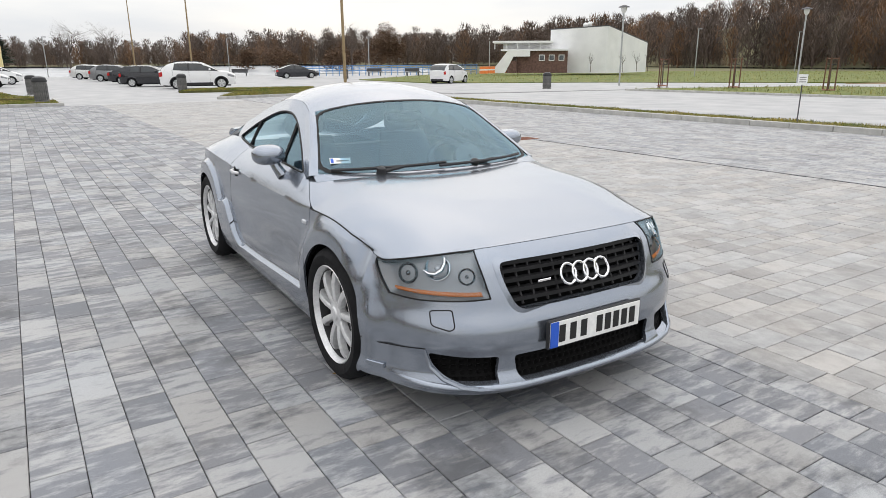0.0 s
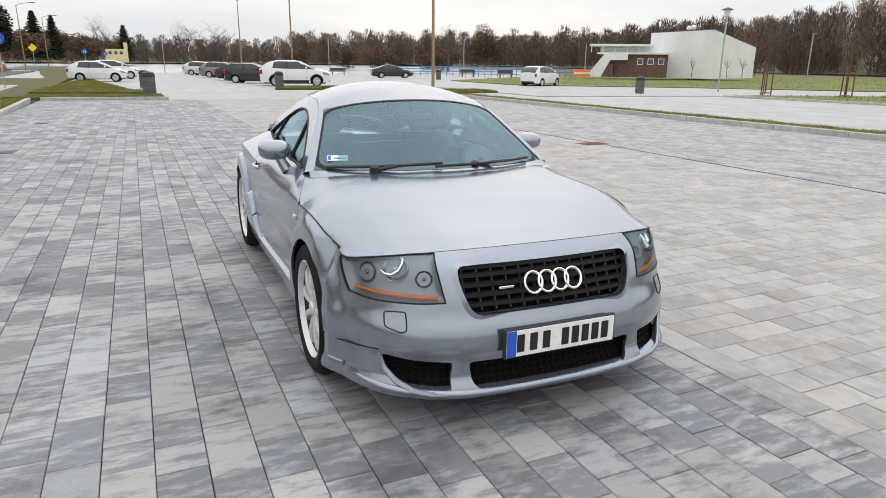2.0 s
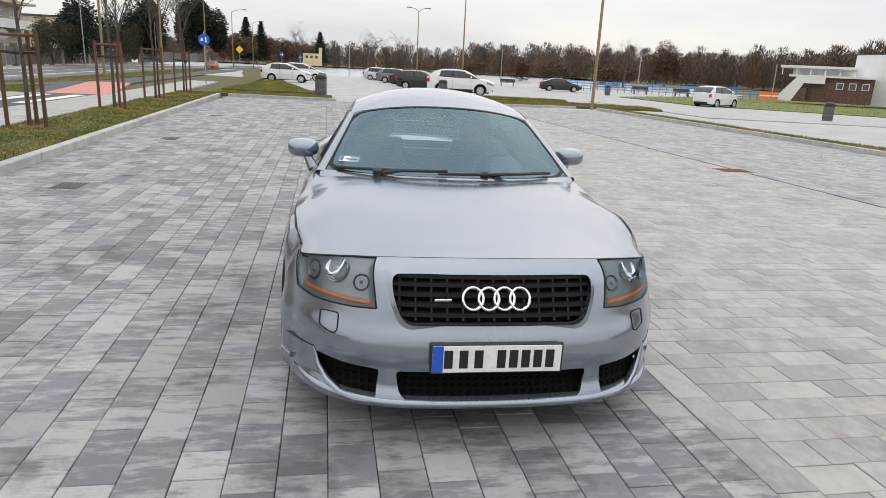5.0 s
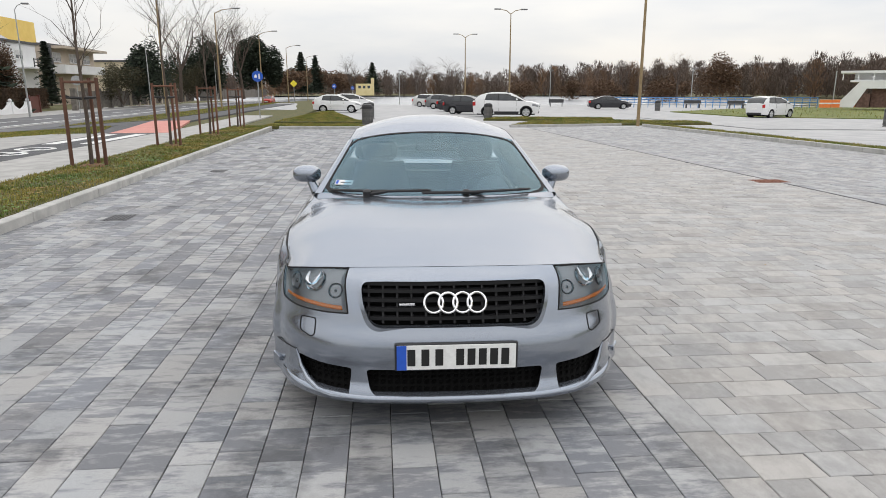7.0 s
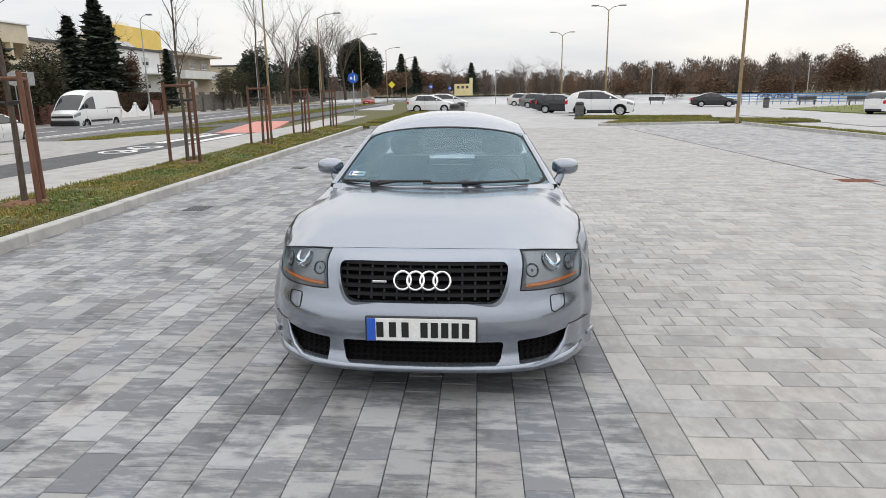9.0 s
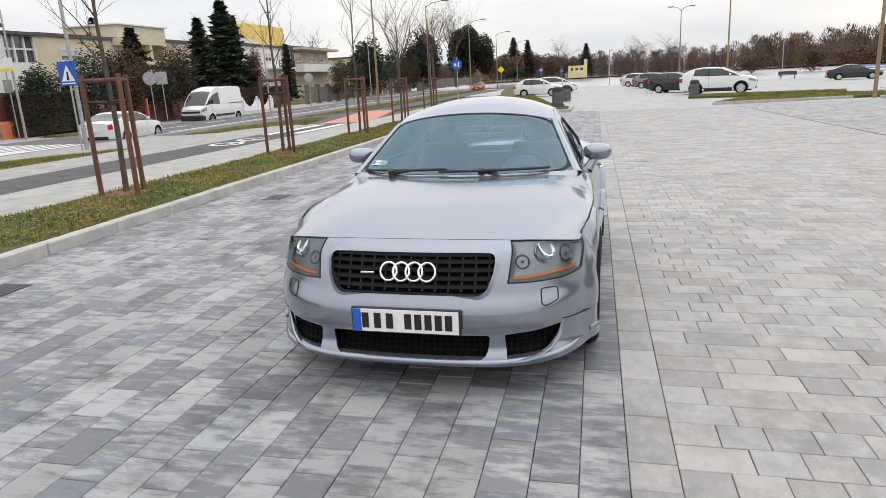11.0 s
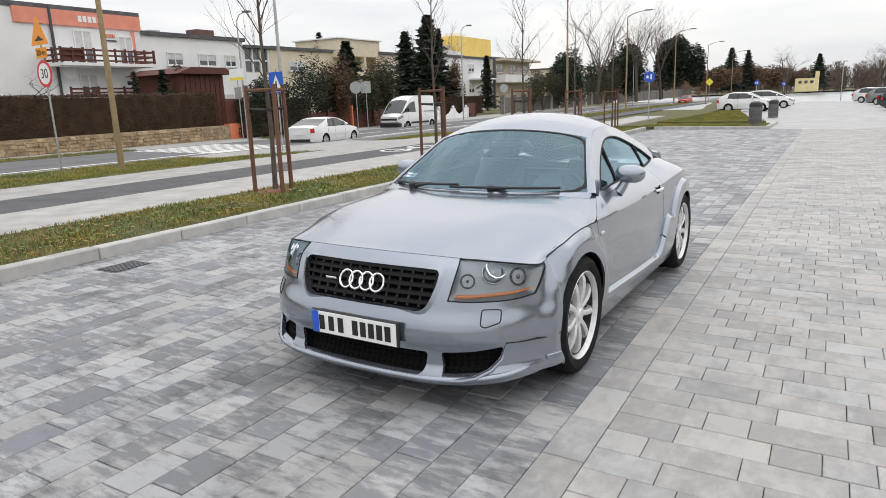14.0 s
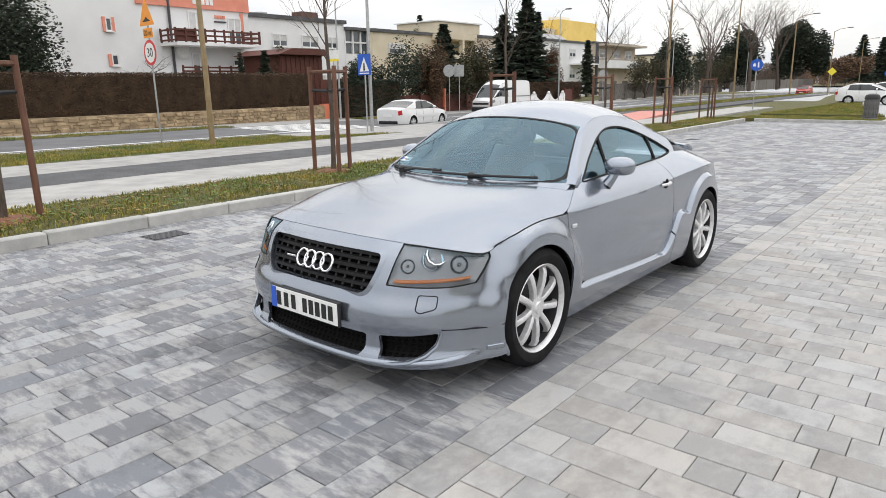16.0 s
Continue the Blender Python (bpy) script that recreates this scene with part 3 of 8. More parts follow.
verge("verge_near", "patchy winter grass strip with bare soil along the kerb", rect(-3.6, -2.16, -4, 31.5), 0.115, 64000, 0.05, 1)
verge("verge_street", "rough green grass strip falling to the street", rect(-14.6, -8.6, -8, 16.4), 0.125, 52000, 0.055, 2)
verge("verge_street_edge", "rough green grass strip beside the street kerb", rect(-16.6, -14.6, -8, 16.4), 0.13, 22000, 0.060, 14)
verge("verge_street", "rough green grass wedge after the crossing", [(-14.6, 27.1), (-10.8, 24.5), (-7.2, 25.7), (-8.6, 32), (-14.6, 32.5)], 0.135, 22000, 0.06, 3)
verge("verge_street", "green grass strip between street and cycle path", [(-14.6, 39.2), (-8.7, 39.2), (-8.3, 90), (-14.6, 150)], 0.13, 24000, 0.09, 4)
verge("verge_house_side", "grass strip along the far side of the street", rect(-24.9, -23.5, -18, 19.0), 0.12, 16000, 0.07, 5)
verge("verge_house_side", "small grass patch beside the zebra crossing", rect(-24.9, -23.5, 28.4, 36.0), 0.12, 7000, 0.08, 6)
verge("verge_bin_island", "yellowish grass island with litter bins", rect(-3.4, 1.84, 30.3, 33.0), 0.11, 12000, 0.055, 7)
verge("verge_bin_island", "yellowish grass island beside parked cars", [(-3.6, 35.2), (1.5, 35.2), (0.6, 38.0), (-1.2, 50), (-2.6, 62)], 0.11, 30000, 0.07, 8)
verge("verge_lane", "narrow grass strip between bays and lane", rect(15.5, 16.55, -8, 33.0), 0.11, 26000, 0.055, 9)
verge("verge_right_end", "grassy island beside the parked white car", [(8.3, 32.0), (14.6, 33.8), (20, 34.5), (20.5, 37), (14, 39.5), (10.5, 37.0)], 0.1, 15000, 0.075, 10)
verge("verge_parked_cars", "grass bed beside parked cars", [(8.2, 39.8), (16.0, 38.8), (17.0, 42.0), (10.0, 42.6)], 0.1, 12000, 0.09, 11)
verge("lawn_lane", "yellowish lawn beyond the paved lane", [(34.2, -30), (64, -30), (44, 24), (34, 27.5), (31.2, 28)], 0.08, 14000, 0.12, 12, M_LAWN)
verge("lawn_building", "green lawn in front of the low white building", [(29, 46), (40, 41), (52, 32), (110, -10), (160, -10), (130, 60), (90, 92), (55, 85), (29, 60)], 0.06, 16000, 0.16, 13, M_LAWN)
sheet("park_path", "pale paved path across the lawns", [(31, 28.4), (34, 28), (44, 24.5), (64, -30), (70, -30), (52, 30), (40, 40), (29, 45.5), (20, 45.5), (20, 30)], 0.03, M_LOT_FAR, thick=0.06)
sheet("sand_area", "pale sandy area beside the lawn", [(52, 26), (74, -10), (100, -20), (80, 18)], 0.09, M_STONE, thick=0.06)
bm = bmesh.new()
prism(bm, [(-60, 104), (70, 104), (90, 160), (110, 420), (-200, 560), (-150, 240)], -0.9, -0.8, "z")
tagged(link("lake", bm, M_WATER), "calm pale lake water beyond the railing", "lake", kind="structure")
sheet("lake_shore", "pale paved shore along the lake", [(30, 62), (62, 70), (66, 104), (30, 104)], 0.0, M_LOT_FAR, thick=0.3)
sheet("far_lot", "pale open paved ground reaching towards the lake", [(-3.6, 62), (-3.6, 103), (-9, 103), (-6.4, 62)], 0.10, M_LOT_FAR, thick=0.4)

# manhole, gully grates and channel line
bm = bmesh.new()
box(bm, 8.66, 9.26, 10.65, 11.05, -0.05, 0.006, 0.004)
for k in range(5):
    box(bm, 8.72, 9.20, 10.69 + 0.07 * k, 10.73 + 0.07 * k, 0.006, 0.012)
tagged(link("manhole_cover", bm, M_RUST_IRON), "rusty square iron manhole cover set in the pavers", "manhole cover").matrix_world = LOT
bm = bmesh.new()
box(bm, 9.035, 9.075, -5.0, 10.6, -0.03, 0.006)
box(bm, 9.035, 9.075, 11.1, 30.2, -0.03, 0.006)
tagged(link("drain_channel", bm, M_DARKGREY), "narrow dark slot drain between lane and bays", "drain", kind="structure").matrix_world = LOT
for x, y in ((-1.53, 3.5), (-1.28, 7.85), (-1.3, 13.0), (-1.4, 19.0)):
    holder = thing("drain_grate", "dark iron gully grate beside the kerb", "drain", LOT @ pose(x, y, 0), "drain grates")
    bm = bmesh.new()
    box(bm, -0.15, 0.15, -0.2, 0.2, -0.03, 0.002)
    part("grate_frame", bm, M_DARKGREY, holder)
    for k in range(6):
        bm = bmesh.new()
        box(bm, -0.13 + k * 0.046, -0.10 + k * 0.046, -0.18, 0.18, 0.002, 0.008)
        part("grate_bar", bm, M_DARKGREY, holder)


# ---- fallen leaves and broad weeds in the verge, a few leaves and crumbs on the pavers
def litter(name, label, outline, z, count, size, seed, material, lift=0.02, spread=0.5):
    r = random.Random(seed)
    x0, x1, y0, y1 = outline
    verts, faces = [], []
    while len(faces) < count * 2:
        x, y = r.uniform(x0, x1), r.uniform(y0, y1)
        if noise.noise((x * 0.9, y * 0.6, seed * 7.1)) * 0.5 + 0.5 < r.random() * spread + 0.25:
            continue
        a, s, t = r.uniform(0, 6.283), size * r.uniform(0.5, 1.3), r.uniform(-0.5, 0.5)
        h = z + r.uniform(0.2, 1.0) * lift
        if x1 < -2.0:
            x, y, h = spot(x, y, h)
        dx, dy = math.cos(a), math.sin(a)
        i = len(verts)
        verts += [(x - dx * s, y - dy * s, h), (x - dy * s * 0.45, y + dx * s * 0.45, h + s * 0.25 * t), (x + dx * s, y + dy * s, h + s * 0.3 * abs(t)), (x + dy * s * 0.45, y - dx * s * 0.45, h - s * 0.1 * t + 0.004)]
        faces += [(i, i + 1, i + 2), (i, i + 2, i + 3)]
    ob = soup(name, verts, faces, material)
    if x1 >= -2.0:
        ob.matrix_world = LOT
    return tagged(ob, label, "leaves", kind="stuff")


litter("fallen_leaves", "brown and yellow fallen leaves in the verge grass", (-3.55, -2.2, -3, 29), 0.13, 5200, 0.028, 31, M_LEAF_LITTER, 0.035)
litter("weed_leaves", "broad green weed leaves among the verge grass", (-3.5, -2.2, -3, 26), 0.13, 3600, 0.032, 32, M_WEED, 0.035, 0.75)
litter("dropped_leaves", "few dry leaf crumbs on the pavers", (-1.9, 8.2, 0.6, 20), 0.004, 70, 0.014, 33, M_LEAF_LITTER, 0.004, 0.2)

# ---------------------------------------------------------------- plants
def limbs(bm, rnd, start, way, length, radius, depth, twist=0.5, sides=6):
    """A branching limb: a bent tapering bar that forks."""
    pts, p, d = [Vector(start)], Vector(start), Vector(way).normalized()
    n = 3 if depth else 2
    for k in range(n):
        d = (d + Vector((rnd.uniform(-1, 1), rnd.uniform(-1, 1), rnd.uniform(-0.3, 0.6))) * 0.16).normalized()
        p = p + d * (length / n)
        pts.append(p)
    tube(bm, pts, [radius * (1 - 0.55 * k / n) for k in range(n + 1)], max(3, sides), cap=False)
    if depth:
        for k in range(rnd.randint(3, 4)):
            at = pts[rnd.randint(1, n)]
            side = Vector((rnd.uniform(-1, 1), rnd.uniform(-1, 1), rnd.uniform(-0.2, 0.5)))
            limbs(bm, rnd, at, d * (1 - twist * 0.6) + side.normalized() * twist, length * rnd.uniform(0.5, 0.72), radius * 0.42, depth - 1, twist, sides - 1)


def bare_tree(label, m, height, radius, seed, depth=4, group="", trunk_share=0.3, twist=0.7):
    rnd = random.Random(seed)
    t = thing("bare_tree", label, "tree", m, group)
    bm = bmesh.new()
    top = height * trunk_share
    lean = Vector((rnd.uniform(-0.03, 0.03) * height, rnd.uniform(-0.03, 0.03) * height, top))
    tube(bm, [(0, 0, -0.1), lean * 0.5, lean], [radius * 1.15, radius * 0.95, radius * 0.8], 8)
    part("trunk", bm, M_BARK, t, smooth=True)
    bm = bmesh.new()
    for k in range(7):
        a = k * 2.4 + rnd.uniform(-0.4, 0.4)
        limbs(bm, rnd, lean * rnd.uniform(0.75, 1.0), (math.cos(a) * 0.42, math.sin(a) * 0.42, 1.0), height * rnd.uniform(0.22, 0.34), radius * 0.42, depth - 1, twist)
    part("crown", bm, M_TWIG, t)
    return t


def leaf_cloud(rnd, pick, n, size, squash=1.0):
    """Small bent leaf clumps at points that pick() gives."""
    verts, faces = [], []
    for k in range(n):
        p = pick()
        a, e = rnd.uniform(0, 6.283), rnd.uniform(-1.2, 1.2)
        u = Vector((math.cos(a), math.sin(a), 0.3 * math.sin(e)))
        v = Vector((-math.sin(a) * math.cos(e), math.cos(a) * math.cos(e), math.sin(e) * squash))
        s = size * rnd.uniform(0.5, 1.3)
        i = len(verts)
        verts += [p - u * s, p + v * s * 0.5, p + u * s, p - v * s * 0.5 + Vector((0, 0, -0.3 * s))]
        faces += [(i, i + 1, i + 2), (i, i + 2, i + 3)]
    return verts, faces


def conifer(label, m, height, width, seed, n=2200, material=None, name="conifer_tree"):
    rnd = random.Random(seed)
    t = thing(name, label, "tree", m)
    bm = bmesh.new()
    tube(bm, [(0, 0, -0.1), (0.02, 0, height * 0.5), (0, 0.02, height * 0.97)], [0.02 * height, 0.013 * height, 0.004], 7)
    part("trunk", bm, M_BARK, t, smooth=True)
    tiers = max(6, int(height * 2.2))

    def pick():
        k = rnd.random() ** 1.35
        tier = math.floor(k * tiers) / tiers
        h = 0.08 + 0.92 * k
        reach = width * 0.5 * (1 - h) ** 0.8 * (0.62 + 0.5 * (k * tiers - tier * tiers < 0.45)) + 0.05
        a = rnd.uniform(0, 6.283)
        lobe = 0.75 + 0.25 * math.sin(5 * a + tier * 40)
        r = reach * lobe * math.sqrt(rnd.random())
        return Vector((r * math.cos(a), r * math.sin(a), h * height - 0.22 * r))
    v, f = leaf_cloud(rnd, pick, n, 0.045 * width + 0.06, 0.4)
    soup("crown", v, f, material or M_CONIFER, t)
    return t


def bush(label, m, sx, sy, sz, seed, n=1500, material=None, name="bush", leaf=0.12):
    rnd = random.Random(seed)
    t = thing(name, label, "bush", m)
    lobes = [(rnd.uniform(-0.6, 0.6), rnd.uniform(-0.6, 0.6), rnd.uniform(0.35, 0.75), rnd.uniform(0.3, 0.5)) for _ in range(9)]
    bm = bmesh.new()
    for lx, ly, lz, r in lobes:
        tube(bm, [(0, 0, -0.05), (lx * sx * 0.25, ly * sy * 0.25, lz * sz * 0.5), (lx * sx * 0.5, ly * sy * 0.5, lz * sz)], [0.04, 0.025, 0.012], 5)
    part("stems", bm, M_BARK, t)

    def pick():
        lx, ly, lz, r = rnd.choice(lobes)
        d = Vector((rnd.gauss(0, 1), rnd.gauss(0, 1), rnd.gauss(0, 1))).normalized() * (r * rnd.random() ** 0.4)
        return Vector(((lx + d.x) * sx * 0.5, (ly + d.y) * sy * 0.5, max(0.02, (lz + d.z * 0.9) * sz)))
    v, f = leaf_cloud(rnd, pick, n, leaf)
    soup("foliage", v, f, material or M_BUSH, t)
    return t


def clipped_hedge(label, m, lx, ly, lz, seed, n, material, leaf=0.07):
    rnd = random.Random(seed)
    t = thing("hedge", label, "hedge", m)
    bm = bmesh.new()
    box(bm, 0.12, lx - 0.12, 0.12, ly - 0.12, 0, lz - 0.12)
    part("branch_core", bm, M_HEDGE, t)

    def pick():
        k = rnd.random()
        wob = 0.07 * noise.noise((rnd.random() * 9, ly, 3))
        y, x, z = rnd.uniform(0, ly), rnd.uniform(0, lx), rnd.uniform(0, lz)
        if k < 0.5:
            x = lx - abs(rnd.gauss(0, 0.05))
        elif k < 0.9:
            z = lz - abs(rnd.gauss(0, 0.05))
        else:
            y = rnd.choice((0, ly))
        bulge = 0.06 * noise.noise((x * 2, y * 0.9, z * 2))
        return Vector((x + bulge, y, z + bulge + wob))
    v, f = leaf_cloud(rnd, pick, n, leaf)
    soup("foliage", v, f, material, t)
    return t


# ---- far woods, all round the lake and up the hill
def woods(name, label, spots, kinds, material, seed):
    """Many bare trees in one mesh: a few kinds turned and sized."""
    rnd = random.Random(seed)
    made = []
    for s in range(kinds):
        bm = bmesh.new()
        r2 = random.Random(seed * 31 + s)
        tube(bm, [(0, 0, -0.2), (0, 0, 0.45)], [0.022, 0.014], 4, cap=False)
        for k in range(9):
            a = r2.uniform(0, 6.283)
            z = r2.uniform(0.12, 0.5)
            reach, rise = r2.uniform(0.12, 0.3), r2.uniform(0.25, 0.5)
            tube(bm, [(0, 0, z), (reach * 0.6 * math.cos(a), reach * 0.6 * math.sin(a), z + rise * 0.5), (reach * math.cos(a + 0.3), reach * math.sin(a + 0.3), min(1, z + rise))], [0.011, 0.008, 0.003], 3, cap=False)
        bm.verts.ensure_lookup_table()
        bm.verts.index_update()
        vv = np.array([v.co for v in bm.verts])
        ff = [tuple(v.index for v in f.verts) for f in bm.faces]
        bm.free()
        extra = []
        for k in range(430):
            a, z = r2.uniform(0, 6.283), r2.uniform(0.04, 1.0)
            r = 0.36 * math.sqrt(r2.random()) * min(1.0, 1.55 - 1.25 * z, 0.55 + z)
            p = Vector((r * math.cos(a), r * math.sin(a), z * 0.95))
            d = Vector((math.cos(a) * 0.5 + r2.uniform(-0.3, 0.3), math.sin(a) * 0.5 + r2.uniform(-0.3, 0.3), 1)).normalized() * r2.uniform(0.05, 0.13)
            w = Vector((-math.sin(a), math.cos(a), 0)) * r2.uniform(0.004, 0.013)
            i = len(vv) + len(extra)
            extra += [p - w, p + w, p + d]
            ff.append((i, i + 1, i + 2))
        made.append((np.vstack([vv, np.array([tuple(e) for e in extra])]), ff))
    verts, faces, count = [], [], 0
    for x, y, z, h in spots:
        vv, ff = made[rnd.randrange(kinds)]
        a = rnd.uniform(0, 6.283)
        rot = np.array([[math.cos(a), -math.sin(a), 0], [math.sin(a), math.cos(a), 0], [0, 0, 1]])
        verts.append((vv * np.array([h * 1.1, h * 1.1, h])) @ rot.T + np.array([x, y, z]))
        faces += [tuple(i + count for i in f) for f in ff]
        count += len(vv)
    ob = soup(name, np.vstack(verts).tolist(), faces, material)
    tagged(ob, label, "woods", kind="stuff")
    ob.matrix_world = FAR_SET
    return ob


FAR_SET = Matrix(((1.053, -0.012, 0, -0.05), (-0.014, 0.978, 0, 0.2), (-0.004, 0.002, 1.057, -0.06), (0, 0, 0, 1)))


def around(az, d):
    return d * math.sin(radians(az)), d * math.cos(radians(az))


HILL = [(-30, 0, 0), (28, 0, 300), (40, 3, 240), (50, 10, 190), (62, 17, 165), (85, 20, 150)]   # bearing, rise, distance


def hill_rise(az):
    return spline([(a, r) for a, r, d in HILL], az)


def hill_near(az):
    return spline([(-30, 330)] + [(a, d) for a, r, d in HILL[1:]], az)


rows = []
for k in range(0, 61):
    az = -40 + 160 * k / 60
    row = []
    for j in range(8):
        d = hill_near(az) * (0.92 + 0.10 * j)
        x, y = around(az, d)
        row.append((x, y, -0.5 + hill_rise(az) * smooth01(0, 5, j) + 0.8 * noise.noise((x * 0.03, y * 0.03, 0))))
    rows.append(row)
bm = bmesh.new()
grid(bm, rows, flip=True)
tagged(link("hillside", bm, M_GROUND, smooth=True), "brown wooded hillside behind the lake and lawns", "hillside", kind="structure").matrix_world = FAR_SET
spots, rust = [], []
wr = random.Random(11)
for k in range(1750):
    az = wr.uniform(-26, 92)
    j = wr.random() ** 1.5 * 6.5
    d = hill_near(az) * (0.92 + 0.10 * j)
    x, y = around(az, d)
    h = wr.uniform(10, 15) * (0.5 if wr.random() < 0.25 else 1.0) * (0.8 if az > 45 else 1.0) * (0.75 if az < 10 else 1.0)
    spot = (x, y, -0.7 + hill_rise(az) * smooth01(0, 5, j), h)
    (rust if wr.random() < 0.22 else spots).append(spot)
woods("far_woods", "dark leafless trees on the far shore and hillside", spots, 5, M_WOOD_FAR, 3)
woods("far_woods_rusty", "rust-brown winter trees on the far shore and hillside", rust, 4, M_WOOD_RUST, 4)


# ---- staked young trees along the verge and on the lawn
def staked_tree(label, x, y, z, seed, tall=4.2):
    rnd = random.Random(seed)
    t = thing("staked_tree", label, "tree", pose(x, y, z, 0, 0, rnd.uniform(-8, 8)), "staked young trees")
    a0 = 0.33
    corners = [(a0 * math.cos(radians(a)), a0 * math.sin(radians(a))) for a in (205, 335, 85)]
    for cx, cy in corners:
        bm = bmesh.new()
        tube(bm, [(cx * 1.02, cy * 1.02, -0.3), (cx, cy, 1.68)], [0.036, 0.034], 9)
        part("stake", bm, M_STAKE, t, smooth=True)
    for i in range(3):
        (ax, ay), (bx, by) = corners[i], corners[(i + 1) % 3]
        bm = bmesh.new()
        tube(bm, [(ax, ay, 1.60), (bx, by, 1.60)], 0.026, 6)
        part("crossbar", bm, M_STAKE, t)
        bm = bmesh.new()
        tube(bm, [(ax, ay, 1.32), (ax * 0.1, ay * 0.1, 1.30)], [0.022, 0.03], 5)
        part("strap", bm, M_BLACK, t, "black rubber tie strap")
    bm = bmesh.new()
    tube(bm, [(0, 0, -0.05), (0.01, 0.02, 1.0), (-0.02, 0.01, tall * 0.55), (0.03, -0.02, tall * 0.95)], [0.042, 0.036, 0.024, 0.006], 8)
    part("trunk", bm, M_BARK, t, smooth=True)
    bm = bmesh.new()
    for k in range(11):
        h = tall * (0.42 + 0.05 * k)
        a = rnd.uniform(0, 6.283)
        limbs(bm, rnd, (0, 0, h), (math.cos(a) * 0.6, math.sin(a) * 0.6, 1.0), tall * rnd.uniform(0.13, 0.22), 0.011, 2, 0.5, 4)
    part("crown", bm, M_TWIG, t)
    bm = bmesh.new()
    lathe(bm, [(0.0, 0.05), (0.16, 0.045), (0.30, 0.02), (0.34, -0.02)], 14)
    part("soil_mound", bm, M_RUST_IRON, t, "brown mulch mound")
    return t


for k, (x, y) in enumerate(((-3.1, 2.5), (-3.62, 7.45), (-3.95, 12.9), (-4.15, 18.2), (-4.5, 23.5), (-4.8, 29.0))):
    staked_tree("young bare tree tied between three brown wooden stakes", x, y, 0.15 - 0.0065 * (y - 3), 60 + k)
for k, (x, y) in enumerate(((34.6, 29.6), (36.2, 25.6), (36.6, 20.2))):
    staked_tree("young bare lawn tree tied between three brown stakes", x, y, -0.25, 80 + k, 3.4)

# ---------------------------------------------------------------- houses across the street
def window(parent, x, y, z, w, h, face, panes=2, curtain=True, name="window"):
    """A casement set in a wall: face '+x' looks towards the street, '-y' towards the camera."""
    turn = pose(x, y, z, 0, 0, 90 if face == "+x" else 0)
    fr = 0.06
    bm = bmesh.new()
    for x0, x1, z0, z1 in ((-w / 2, w / 2, 0, fr), (-w / 2, w / 2, h - fr, h), (-w / 2, -w / 2 + fr, fr, h - fr), (w / 2 - fr, w / 2, fr, h - fr)):
        box(bm, x0, x1, -0.05, 0.03, z0, z1)
    for k in range(1, panes):
        c = -w / 2 + w * k / panes
        box(bm, c - 0.04, c + 0.04, -0.045, 0.03, fr, h - fr)
    wo = part(name, bm, M_FRAME, parent)
    wo.matrix_local = turn
    for k in range(panes):
        bm = bmesh.new()
        box(bm, -w / 2 + w * k / panes + 0.03, -w / 2 + w * (k + 1) / panes - 0.03, -0.012, 0.004, fr, h - fr)
        part("pane", bm, M_PANE, wo)
    if curtain:
        bm = bmesh.new()
        rows = [[(-w / 2 + fr + (w - 2 * fr) * i / 16, -0.016 - 0.004 * (i % 2), z) for i in range(17)] for z in (h * 0.45, h - fr)]
        grid(bm, rows)
        part("curtain", bm, M_CURTAIN, wo, "white net curtain")
    bm = bmesh.new()
    box(bm, -w / 2 - 0.05, w / 2 + 0.05, -0.12, 0.02, -0.05, 0.0)
    part("sill", bm, M_FRAME, wo)
    return wo


def slab(parent, name, x0, x1, y0, y1, z0, z1, material, label=""):
    bm = bmesh.new()
    box(bm, x0, x1, y0, y1, z0, z1)
    return part(name, bm, material, parent, label)


def house(label, x, y0, y1, depth, height, wall, m=None, roof_over=0.15, roof=None):
    """A flat-roofed house whose street face stands at x, from y0 to y1."""
    h = thing("house", label, "house", m)
    slab(h, "wall_block", x - depth, x, y0, y1, -0.3, height, wall)
    slab(h, "roof", x - depth - roof_over, x + roof_over, y0 - roof_over, y1 + roof_over, height, height + 0.22, roof or M_ROOF, "flat dark roof edge")
    return h


def rail(parent, pts, z0, height, posts, material, bars=3, name="balcony_rail"):
    """A railing of posts and level boards along straight runs."""
    bm = bmesh.new()
    for (ax, ay), (bx, by) in zip(pts, pts[1:]):
        n = max(1, posts)
        for k in range(n + 1):
            x, y = ax + (bx - ax) * k / n, ay + (by - ay) * k / n
            box(bm, x - 0.04, x + 0.04, y - 0.04, y + 0.04, z0, z0 + height)
        for k in range(bars):
            z = z0 + height * (0.3 + 0.7 * k / max(1, bars - 1)) - 0.1
            tube(bm, [(ax, ay, z), (bx, by, z)], 0.055, 4)
    return part(name, bm, material, parent)


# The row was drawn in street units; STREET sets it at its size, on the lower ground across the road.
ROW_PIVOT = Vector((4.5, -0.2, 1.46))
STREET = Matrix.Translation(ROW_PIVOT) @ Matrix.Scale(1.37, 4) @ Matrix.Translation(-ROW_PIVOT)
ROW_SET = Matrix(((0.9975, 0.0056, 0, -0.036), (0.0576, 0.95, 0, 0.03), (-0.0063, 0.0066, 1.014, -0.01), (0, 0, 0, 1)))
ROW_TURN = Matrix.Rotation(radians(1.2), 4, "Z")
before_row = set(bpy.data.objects)

